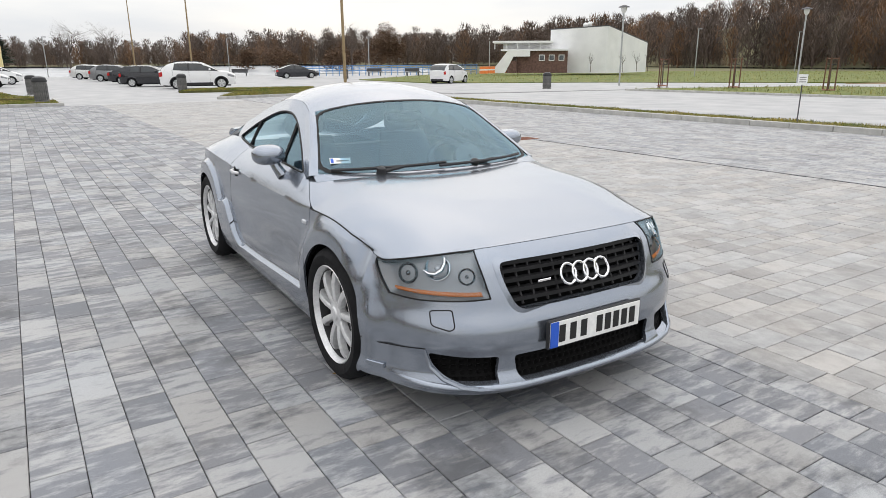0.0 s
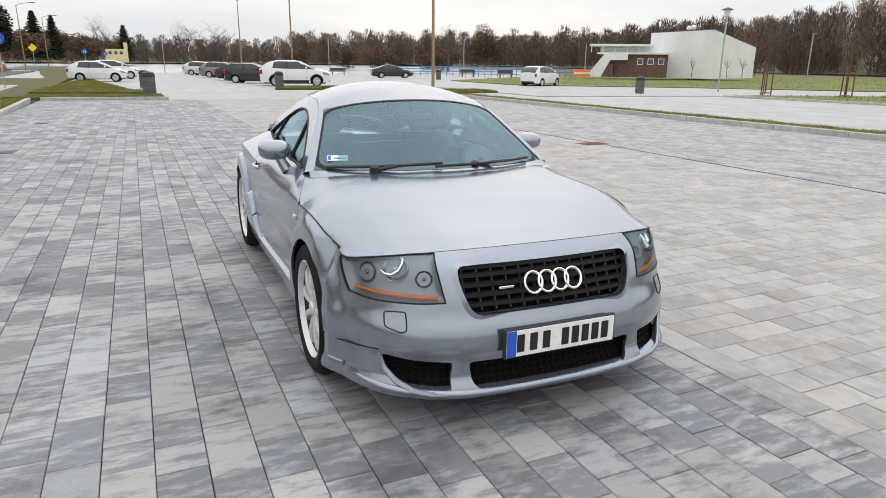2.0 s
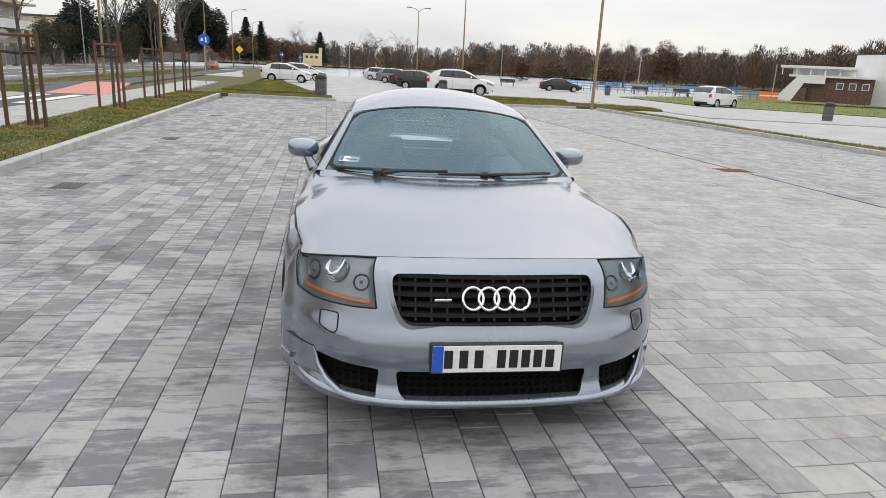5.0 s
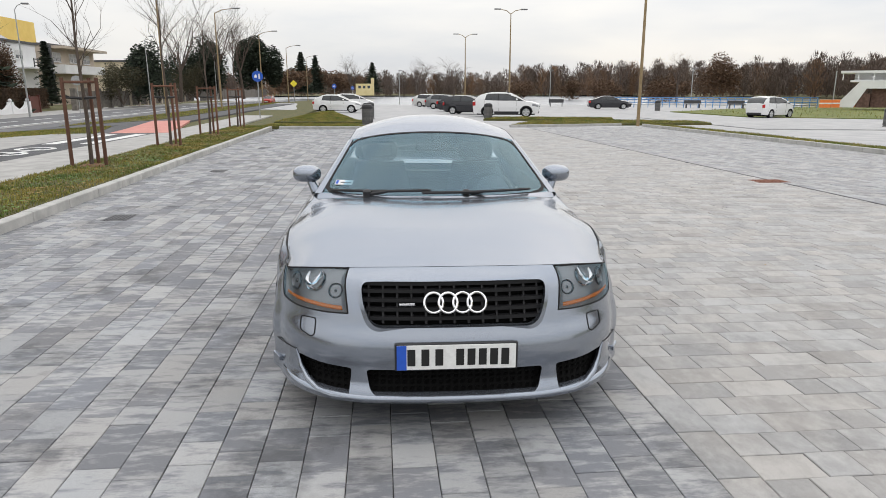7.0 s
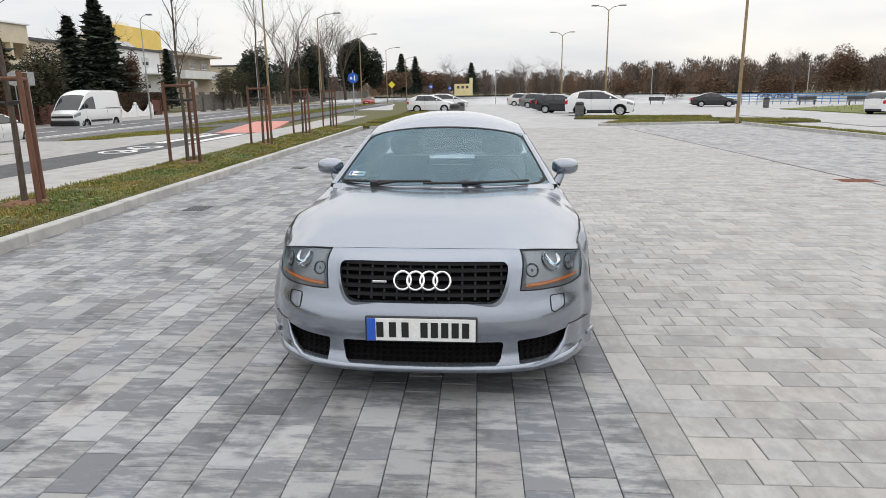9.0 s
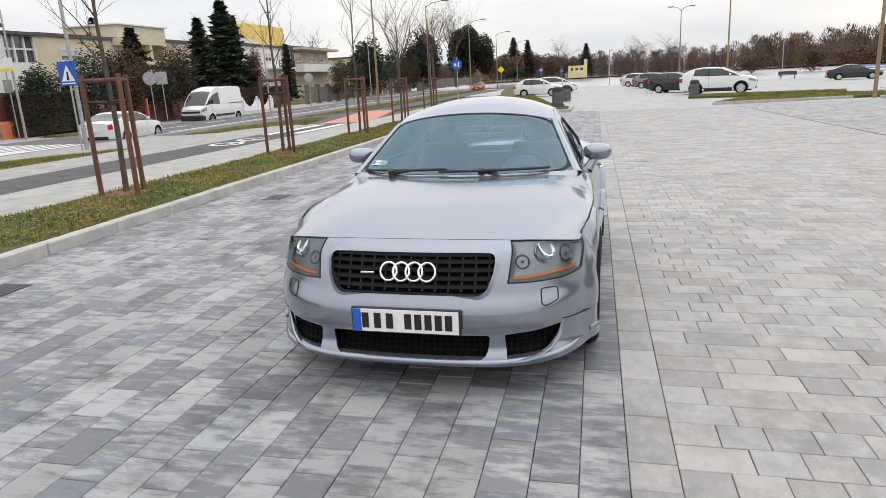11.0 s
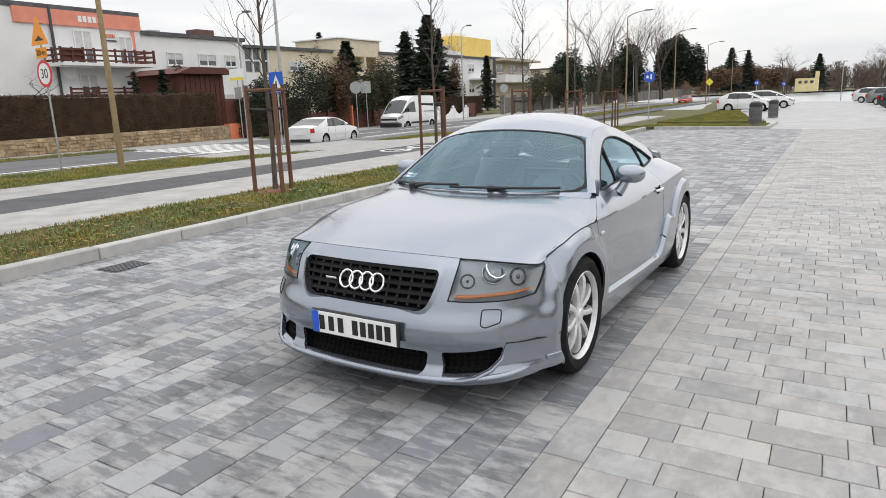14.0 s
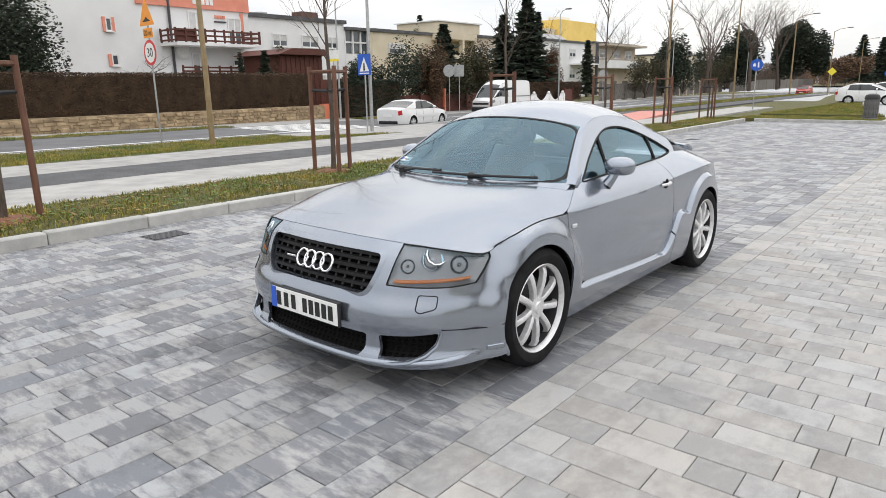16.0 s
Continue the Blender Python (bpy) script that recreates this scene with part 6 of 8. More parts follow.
def door_bm():
    bm = flank_sheet(1.173, 2.655, 60, 24)
    grid(bm, shoulder_rows(1.173, 2.655, 60))
    bmesh.ops.remove_doubles(bm, verts=bm.verts, dist=0.0025)
    return shaped(bm, 0.012, offset=-1.0)


def quarter_bm():
    bm = flank_sheet(2.661, 3.98, 90, 34)
    grid(bm, shoulder_rows(2.661, 3.98, 90))
    bmesh.ops.remove_doubles(bm, verts=bm.verts, dist=0.0025)
    return shaped(bm, 0.012, [wheel_cutter(AXLES[1], 0.338)], offset=-1.0)


both("front_fender", fender_bm, M_SILVER, coupe)
both("door", door_bm, M_SILVER, coupe)
both("rear_quarter", quarter_bm, M_SILVER, coupe)


# Black inner shell, added to give the flank's panel gaps their shade.
def flank_backing_bm():
    bm = bmesh.new()
    rows = [[(flank(y, z) - 0.03, y, z) for y in [0.72 + 3.18 * i / 60 for i in range(61)]] for z in (0.2, 0.32, 0.45, 0.58, 0.66)]
    grid(bm, rows, flip=True)
    return shaped(bm, 0.01, [wheel_cutter(AXLES[0], 0.345, 0.5), wheel_cutter(AXLES[1], 0.345, 0.5)], offset=-1.0)


both("body_liner", flank_backing_bm, M_INTAKE, coupe)


def well_bm(a):
    bm = bmesh.new()
    pts = [(a + 0.36 * math.cos(math.pi * k / 24), HUB_Z + 0.36 * math.sin(math.pi * k / 24)) for k in range(25)]
    pts = [(a + 0.36, 0.16)] + pts + [(a - 0.36, 0.16)]
    grid(bm, [[(x, y, z) for y, z in pts] for x in (0.50, 0.83)])
    bm.faces.new([bm.verts.new((0.5, y, z)) for y, z in pts])
    return bm


both("wheel_well", lambda: well_bm(AXLES[0]), M_INTAKE, coupe)
both("wheel_well", lambda: well_bm(AXLES[1]), M_INTAKE, coupe)

# underbody
part("underbody", boxes((-0.76, 0.76, 0.30, 3.85, 0.17, 0.21), bevel=0.01), M_INTAKE, coupe)


# ---- cabin
def edge_at(y):
    z = spline(RAIL_Z, y)
    return Vector((cabin_x(y, z), y, z))


def shield_at(u, p):
    """Windscreen: u across from the middle, p from cowl to roof."""
    c = spline([(0, 1.128, 0.898), (0.5, 1.466, 1.094), (1, 1.75, 1.242)], p)
    e = edge_at(1.395 + (1.84 - 1.395) * p)
    w = u ** 2.2
    return Vector((e.x * u, c.x + (e.y - c.x) * w, c.y + (e.z - c.y) * w))


def roof_at(u, y):
    z = spline(SPINE, y)
    e = edge_at(min(3.98, 1.84 + (y - 1.75) * (3.98 - 1.84) / (4.0 - 1.75)))
    w = u ** 2.3
    return Vector((e.x * u, y + (e.y - y) * w, z + (e.z - z) * w))


def span(at, ts, n=20, lift=0.0, u0=0.0, u1=1.0):
    rows = []
    for t in ts:
        row = []
        for i in range(-n, n + 1):
            p = at(abs(i) / n * u1, t)
            row.append((p.x * (1 if i >= 0 else -1), p.y, p.z + lift))
        rows.append(row)
    return rows


bm = bmesh.new()
grid(bm, span(shield_at, [0.0 + k / 16 for k in range(17)], 20, 0, 0, 0.965))
ws = link("windscreen", bm, M_GLASS, coupe, "tinted curved windscreen", True, 0)
ws.visible_shadow = False
bm = bmesh.new()
rows_out, rows_in = [], []
for k in range(65):
    a = 2 * math.pi * k / 64
    # rounded rectangle in (u, p)
    def edge_uv(e):
        cu, cp = math.cos(a), math.sin(a)
        n = 9.0
        r = (abs(cu) ** n + abs(cp) ** n) ** (-1 / n)
        return cu * r * e[0], 0.5 + 0.5 * cp * r * e[1]
    for rows, e in ((rows_out, (0.965, 1.0)), (rows_in, (0.935, 0.95))):
        u, p = edge_uv(e)
        q = shield_at(abs(u), min(1, max(0, p)))
        rows.append((q.x * (1 if u >= 0 else -1), q.y, q.z + 0.003))
grid(bm, [rows_out, rows_in])
bmesh.ops.recalc_face_normals(bm, faces=bm.faces)
link("windscreen_border", bm, M_TRIM, ws, "black ceramic border")
bm = bmesh.new()
grid(bm, span(shield_at, [0.83 + 0.17 * k / 4 for k in range(5)], 20, -0.004, 0, 0.955))
link("shade_band", bm, M_SHADE, ws, "dark blue sun band along the top", True, 0).visible_shadow = False



def pillar_bm():
    bm = bmesh.new()
    rows = []
    for k in range(15):
        q = k / 14
        e0, e1 = shield_at(0.95, q), shield_at(1.0, q)
        low = Vector((cabin_x(e1.y + 0.03, e1.z - 0.028) + 0.005, e1.y + 0.03, e1.z - 0.028))
        rows.append([e0 + Vector((0, 0, 0.004)), e0.lerp(e1, 0.6) + Vector((0.003, -0.003, 0.006)), e1 + Vector((0.006, 0, 0.002)), low])
    grid(bm, rows)
    bmesh.ops.recalc_face_normals(bm, faces=bm.faces)
    return bm


both("windscreen_pillar", pillar_bm, M_SILVER, coupe)
bm = bmesh.new()
grid(bm, span(roof_at, [1.75 + (3.05 - 1.75) * k / 24 for k in range(25)], 20))
part("roof", shaped(bm, 0.01, offset=-1.0), M_SILVER, coupe, smooth=True)
bm = bmesh.new()
grid(bm, span(roof_at, [3.06 + (3.62 - 3.06) * k / 10 for k in range(11)], 16, 0.0, 0, 0.86))
rg = link("rear_window", bm, M_GLASS, coupe, "tinted rear window", True, 0)
rg.visible_shadow = False
bm = bmesh.new()
for sgn in (1, -1):
    rows = []
    for k in range(11):
        y = 3.05 + 0.58 * k / 10
        rows.append([(sgn * p.x, p.y, p.z) for p in [roof_at(0.86 + 0.14 * i / 4, y) for i in range(5)]])
    grid(bm, rows, flip=sgn < 0)
grid(bm, span(roof_at, [3.63 + (4.0 - 3.63) * k / 6 for k in range(7)], 16))
part("tailgate", bm, M_SILVER, coupe, smooth=True)

# tail: rings round the back, a small spoiler and lamps
bm = bmesh.new()
rows = []
for j in range(14):
    v = j / 13
    z = 0.2 + (0.80 - 0.2) * v
    row = []
    for i in range(-12, 13):
        s = i / 12
        x1 = flank(3.98, min(z, spline(CREASE_Z, 3.98))) - 0.01
        row.append((x1 * s, 3.975 + 0.075 * (1 - abs(s) ** 2.4) + 0.03 * math.sin(math.pi * v) - 0.06 * max(0, v - 0.8) * 4, z))
    rows.append(row)
grid(bm, rows, flip=True)
part("rear_bumper", bm, M_SILVER, coupe, smooth=True)
bm = bmesh.new()
rows = [[(x, 3.70 + 0.05 * k - 0.10 * (abs(x) / 0.55) ** 2, 0.962 - 0.012 * k + 0.05 * math.sin(k * 0.8) * 0.5 - 0.02 * (abs(x) / 0.55) ** 2) for x in [-0.55 + 1.1 * i / 20 for i in range(21)]] for k in range(5)]
grid(bm, rows)
part("rear_spoiler", shaped(bm, 0.016), M_SILVER, coupe, smooth=True)


def tail_lamp_bm():
    bm = bmesh.new()
    grid(bm, [[(flank(y, z) + 0.006, y, z) for y in (3.80, 3.87, 3.93, 3.97)] for z in (0.60, 0.66, 0.72)], flip=True)
    return bm


both("tail_lamp", tail_lamp_bm, M_LIGHT_RED, coupe)

# side frames and windows: an outer and an inner outline on the cabin side
WIN = [(1.500, 0.896), (1.70, 0.902), (1.95, 0.908), (2.30, 0.914), (2.65, 0.918), (2.85, 0.926), (3.00, 0.945), (2.92, 0.990), (2.80, 1.040), (2.62, 1.098), (2.42, 1.145), (2.24, 1.166), (2.08, 1.160), (1.94, 1.122), (1.80, 1.062), (1.66, 0.992), (1.57, 0.940)]
OUT = [(1.405, 0.876), (1.70, 0.886), (1.95, 0.893), (2.30, 0.899), (2.65, 0.904), (2.90, 0.919), (3.12, 0.940), (3.10, 1.028), (2.93, 1.084), (2.70, 1.160), (2.47, 1.214), (2.26, 1.242), (2.04, 1.236), (1.86, 1.190), (1.72, 1.112), (1.58, 1.022), (1.45, 0.925)]


def fine(outline, n=4):
    """More points on a closed outline, softened."""
    m = len(outline)
    out = []
    for i in range(m):
        p0, p1, p2, p3 = (Vector(outline[(i + k) % m]) for k in (-1, 0, 1, 2))
        for j in range(n):
            t = j / n
            q = 0.5 * ((2 * p1) + (p2 - p0) * t + (2 * p0 - 5 * p1 + 4 * p2 - p3) * t * t + (3 * p1 - p0 - 3 * p2 + p3) * t ** 3)
            out.append((q.x, q.y))
    return out


def side_frame_bm():
    bm = bmesh.new()
    a = [(cabin_x(y, z) + 0.003, y, z) for y, z in fine(OUT)]
    b = [(cabin_x(y, z) + 0.006, y, z) for y, z in fine(WIN)]
    c = [(cabin_x(y, z) - 0.012, y, z) for y, z in fine(WIN)]
    grid(bm, [[*a, a[0]], [*b, b[0]], [*c, c[0]]], flip=True)
    bmesh.ops.recalc_face_normals(bm, faces=bm.faces)
    return bm


def glass_bm():
    bm = bmesh.new()
    pts = fine(WIN)
    cy, cz = 2.25, 1.0
    ring = [bm.verts.new((cabin_x(y, z) - 0.004, y, z)) for y, z in pts]
    mid = [bm.verts.new((cabin_x(cy + (y - cy) * 0.5, cz + (z - cz) * 0.5) + 0.002, cy + (y - cy) * 0.5, cz + (z - cz) * 0.5)) for y, z in pts]
    hub = bm.verts.new((cabin_x(cy, cz) + 0.004, cy, cz))
    n = len(pts)
    for i in range(n):
        bm.faces.new((ring[i], ring[(i + 1) % n], mid[(i + 1) % n], mid[i]))
        bm.faces.new((mid[i], mid[(i + 1) % n], hub))
    bmesh.ops.recalc_face_normals(bm, faces=bm.faces)
    return bm


def seal_bm():
    bm = bmesh.new()
    pts = [(cabin_x(y, z) + 0.004, y, z) for y, z in fine(WIN)]
    tube(bm, pts + pts[:1], 0.007, 5, cap=False)
    for (y0, z0), (y1, z1) in (((1.845, 0.905), (1.925, 1.115)), ((2.66, 0.92), (2.70, 1.072))):
        tube(bm, [(cabin_x(y0, z0) + 0.002, y0, z0), (cabin_x(y1, z1) + 0.002, y1, z1)], 0.011, 6)
    return bm


both("side_frame", side_frame_bm, M_SILVER, coupe)
for g in both("side_window", glass_bm, M_GLASS, coupe, "tinted side glass"):
    g.visible_shadow = False
both("window_seal", seal_bm, M_TRIM, coupe, "black window seal", False)


# mirrors, handles, side lamps
def mirror_bm():
    bm = bmesh.new()
    bmesh.ops.create_uvsphere(bm, u_segments=28, v_segments=18, radius=1.0)
    for v in bm.verts:
        x, y, z = v.co
        back = y > 0.25
        v.co = Vector((0.836 + 0.092 * math.copysign(abs(x) ** 0.75, x), 1.775 + 0.085 * (0.25 if back else y), 0.966 + 0.056 * math.copysign(abs(z) ** 0.8, z)))
    return bm


def mirror_foot_bm():
    bm = bmesh.new()
    tube(bm, [(0.775, 1.73, 0.850), (0.800, 1.75, 0.895), (0.815, 1.765, 0.94)], [0.034, 0.028, 0.030], 10)
    return bm


def mirror_glass_bm():
    bm = bmesh.new()
    prism(bm, rounded([(0.756, 0.923), (0.916, 0.928), (0.914, 1.003), (0.759, 1.010)], 0.03, 4), 1.793, 1.797, "y")
    return bm


mirrors = both("wing_mirror", mirror_bm, M_SILVER, coupe)
both("mirror_foot", mirror_foot_bm, M_SILVER, coupe)
both("mirror_glass", mirror_glass_bm, M_CHROME, coupe, "mirror glass", False)


def handle_bm():
    bm = bmesh.new()
    x = flank(2.5, 0.765) + 0.014
    tube(bm, [(x - 0.012, 2.44, 0.768), (x + 0.012, 2.47, 0.772), (x + 0.014, 2.53, 0.776), (x - 0.012, 2.565, 0.778)], [0.010, 0.011, 0.011, 0.009], 8)
    return bm


# No hollow is cut: a near-black dish on the door paints its shade.
def handle_cup_bm():
    bm = bmesh.new()
    x = flank(2.52, 0.765) + 0.003
    lathe(bm, [(0.001, 0.0), (0.02, 0.001), (0.034, 0.003)], 20, pose(x, 2.515, 0.772, 0, 90, 0))
    return bm


both("door_handle", handle_bm, M_RIM, coupe, "satin silver pull handle")
both("handle_recess", handle_cup_bm, M_INTAKE, coupe)


def marker_bm():
    bm = bmesh.new()
    x = flank(1.235, 0.69) + 0.002
    box(bm, x - 0.012, x + 0.006, 1.208, 1.258, 0.680, 0.703, 0.005)
    return bm


both("side_indicator", marker_bm, M_LIGHT_CLEAR, coupe, "small clear side lamp", False)

# wipers and cowl
bm = bmesh.new()
rows = [[], [], []]
for i in range(-28, 29):
    q = shield_at(abs(i) / 28 * 0.985, 0.02)
    x = math.copysign(q.x, i) if i else 0.0
    top = Vector((x, q.y - 0.004, q.z + 0.003))
    low = Vector((x, q.y - 0.055, hood_z(q.x, q.y - 0.055) + 0.0008))
    for row, f in zip(rows, (0.0, 0.45, 1.0)):
        row.append(low.lerp(top, f))
grid(bm, rows)
part("cowl_panel", bm, M_SILVER, coupe, smooth=True)
for px, tip0, tip1 in ((-0.42, -0.64, -0.05), (0.16, -0.10, 0.56)):
    bm = bmesh.new()

    def glass_pt(x, up):
        q = shield_at(min(1, abs(x) / 0.70), up)
        return Vector((x, q.y - 0.020, q.z + 0.018))
    base = Vector((px, 1.175 + 0.06 * abs(px), 0.912))
    tube(bm, [base + Vector((0, 0.004, -0.02)), base + Vector((0, -0.004, 0.022)), base + Vector((0, -0.006, 0.030))], [0.026, 0.024, 0.012], 12)
    tube(bm, [base, glass_pt((tip0 + tip1) / 2 + 0.05, 0.05)], [0.014, 0.009], 6)
    wiper = part("wiper", bm, M_BLACK, coupe, "black wiper arm", True)
    bm = bmesh.new()
    tube(bm, [glass_pt(tip0 + (tip1 - tip0) * k / 8, 0.035 + 0.05 * (k / 8) * (0.6 if px < 0 else 0.3)) for k in range(9)], 0.0085, 6)
    link("wiper_blade", bm, M_BLACK, wiper)
link("permit_sticker", boxes((-0.055, 0.055, -0.001, 0.001, -0.022, 0.022)), M_SIGN_WHITE, coupe, "white permit sticker inside the glass").matrix_local = pose(-0.565, 1.395, 0.958, -58, 0, -16)
link("sticker_mark", boxes((-0.050, -0.035, -0.003, -0.0012, -0.016, 0.016)), M_BLUE_BAND, bpy.data.objects["permit_sticker"])
link("sticker_line", boxes((-0.02, 0.045, -0.003, -0.0012, -0.006, 0.0)), M_DARKGREY, bpy.data.objects["permit_sticker"])


# ---- cabin inside
def seat(x):
    bm = bmesh.new()
    box(bm, x - 0.23, x + 0.23, 1.75, 2.25, 0.38, 0.52, 0.05)
    s = part("seat", bm, M_CABIN, coupe, "charcoal leather seat")
    bm = bmesh.new()
    rows = []
    for k in range(9):
        t = k / 8
        w = 0.235 - 0.05 * smooth01(0.6, 1.0, t)
        rows.append([(x + w * math.cos(a), 2.24 + 0.20 * t + 0.07 * math.sin(a), 0.46 + 0.52 * t) for a in [2 * math.pi * i / 16 for i in range(17)]])
    grid(bm, rows)
    bm.faces.new([bm.verts.new(p) for p in rows[-1][:-1]])
    link("seat_back", bm, M_CABIN, s, smooth=True)
    bm = bmesh.new()
    box(bm, x - 0.13, x + 0.13, 2.42, 2.51, 0.985, 1.135, 0.035)
    link("headrest", bm, M_CABIN, s, smooth=True)


seat(0.37)
seat(-0.37)
part("rear_bench", boxes((-0.5, 0.5, 2.75, 2.95, 0.4, 0.86), bevel=0.05), M_CABIN, coupe)
bm = bmesh.new()
rows = [[(x, y + 0.10 * (x / 0.7) ** 2, z) for x in [-0.68 + 1.36 * i / 20 for i in range(21)]] for y, z in ((1.27, 0.845), (1.36, 0.880), (1.52, 0.882), (1.60, 0.84), (1.62, 0.6), (1.5, 0.4))]
grid(bm, rows)
part("dashboard", bm, M_CABIN, coupe, "charcoal dashboard", True)
bm = bmesh.new()
lathe(bm, [(0.10, -0.02), (0.10, 0.02), (0.02, 0.03)], 20, pose(0.37, 1.56, 0.88, 60, 0, 0))
part("instrument_hood", bm, M_CABIN, coupe, smooth=True)
bm = bmesh.new()
m = pose(0.37, 1.74, 0.80, 62, 0, 0)
pts = [m @ Vector((0.18 * math.cos(2 * math.pi * k / 32), 0.18 * math.sin(2 * math.pi * k / 32), 0)) for k in range(33)]
tube(bm, pts, 0.015, 8, cap=False)
for a in (0.2, 2.9, 4.7):
    tube(bm, [m @ Vector((0, 0, -0.02)), m @ Vector((0.18 * math.cos(a), 0.18 * math.sin(a), 0))], [0.05, 0.014], 6)
part("steering_wheel", bm, M_CABIN, coupe, smooth=True)
bm = bmesh.new()
box(bm, -0.125, 0.125, 1.70, 1.73, 1.115, 1.175, 0.02)
tube(bm, [(0, 1.73, 1.16), (0, 1.76, 1.22)], 0.012, 6)
part("rear_view_mirror", bm, M_BLACK, coupe)
part("cabin_floor", boxes((-0.68, 0.68, 1.2, 3.5, 0.25, 0.30)), M_INTAKE, coupe)
part("parcel_shelf", boxes((-0.52, 0.52, 2.95, 3.62, 0.80, 0.83)), M_INTAKE, coupe)


# ---- wheels: tyre, rim with nine spokes, hub cap, brake disc
def alloy_wheel(parent, m, radius, width, rim_r, spokes, side):
    w = link("wheel", wheel_tyre(radius, width, rim_r), M_RUBBER, parent, "low tyre on a silver alloy rim", True)
    w.matrix_local = m
    bm = bmesh.new()
    h = width / 2
    lathe(bm, [(rim_r - 0.030, -h + 0.03), (rim_r - 0.02, h - 0.05), (rim_r - 0.012, h - 0.014), (rim_r - 0.003, h - 0.004), (rim_r + 0.004, h - 0.010), (rim_r + 0.004, h - 0.02)], 56)
    link("rim", bm, M_RIM, w, smooth=True)
    # Barrel, disc and back carry the shade between spokes in their dark colour.
    bm = bmesh.new()
    lathe(bm, [(rim_r - 0.034, -h + 0.03), (rim_r - 0.0205, h - 0.030)], 48)
    link("rim_barrel", bm, M_RIM_DARK, w, smooth=True)
    bm = bmesh.new()
    for k in range(spokes):
        a = 2 * math.pi * k / spokes
        rows = []
        for t in range(6):
            r = 0.045 + (rim_r - 0.056) * t / 5
            hw = 0.016 + 0.004 * t / 5 + (0.010 if t == 5 else 0.0)
            zt = h - 0.030 + 0.012 * math.sin(math.pi * t / 5) - 0.012 * (t == 5)
            rows.append([(r, -hw, zt - 0.03), (r, -hw * 0.85, zt - 0.004), (r, -hw * 0.4, zt + 0.002), (r, hw * 0.4, zt + 0.002), (r, hw * 0.85, zt - 0.004), (r, hw, zt - 0.03)])
        c, s = math.cos(a), math.sin(a)
        rows = [[(x * c - y * s, x * s + y * c, z) for x, y, z in r] for r in rows]
        grid(bm, rows)
    link("spokes", bm, M_RIM, w, "silver spokes", True)
    bm = bmesh.new()
    lathe(bm, [(0.001, h - 0.014), (0.03, h - 0.016), (0.036, h - 0.024), (0.062, h - 0.028), (0.066, h - 0.06)], 28)
    link("hub_cap", bm, M_RIM, w, smooth=True)
    bm = bmesh.new()
    lathe(bm, [(0.03, h - 0.10), (0.155, h - 0.10), (0.155, h - 0.115), (0.03, h - 0.115)], 32)
    link("brake_disc", bm, M_RIM_DARK, w)
    bm = bmesh.new()
    lathe(bm, [(0.0, -h + 0.05), (rim_r - 0.03, -h + 0.05)], 32)
    link("rim_back", bm, M_RIM_DARK, w)
    return w


def wheel_tyre(radius, width, rim_r):
    bm = bmesh.new()
    h = width / 2
    lathe(bm, [(rim_r, -h + 0.008), (rim_r + 0.012, -h), (radius - 0.035, -h - 0.004), (radius - 0.012, -h + 0.012), (radius, -h + 0.035), (radius, -0.02), (radius - 0.006, -0.018), (radius - 0.006, 0.018), (radius, 0.02), (radius, h - 0.035), (radius - 0.012, h - 0.012), (radius - 0.035, h + 0.004), (rim_r + 0.012, h), (rim_r, h - 0.008)], 64)
    return bm


for a in AXLES:
    for s in (1, -1):
        alloy_wheel(coupe, pose(s * 0.757, a, HUB_Z, 0, 90 * s, 0), TYRE_R, 0.225, 0.236, 9, s)

# ---------------------------------------------------------------- vehicles
def side_curve(keys, y):
    return spline(keys, y)


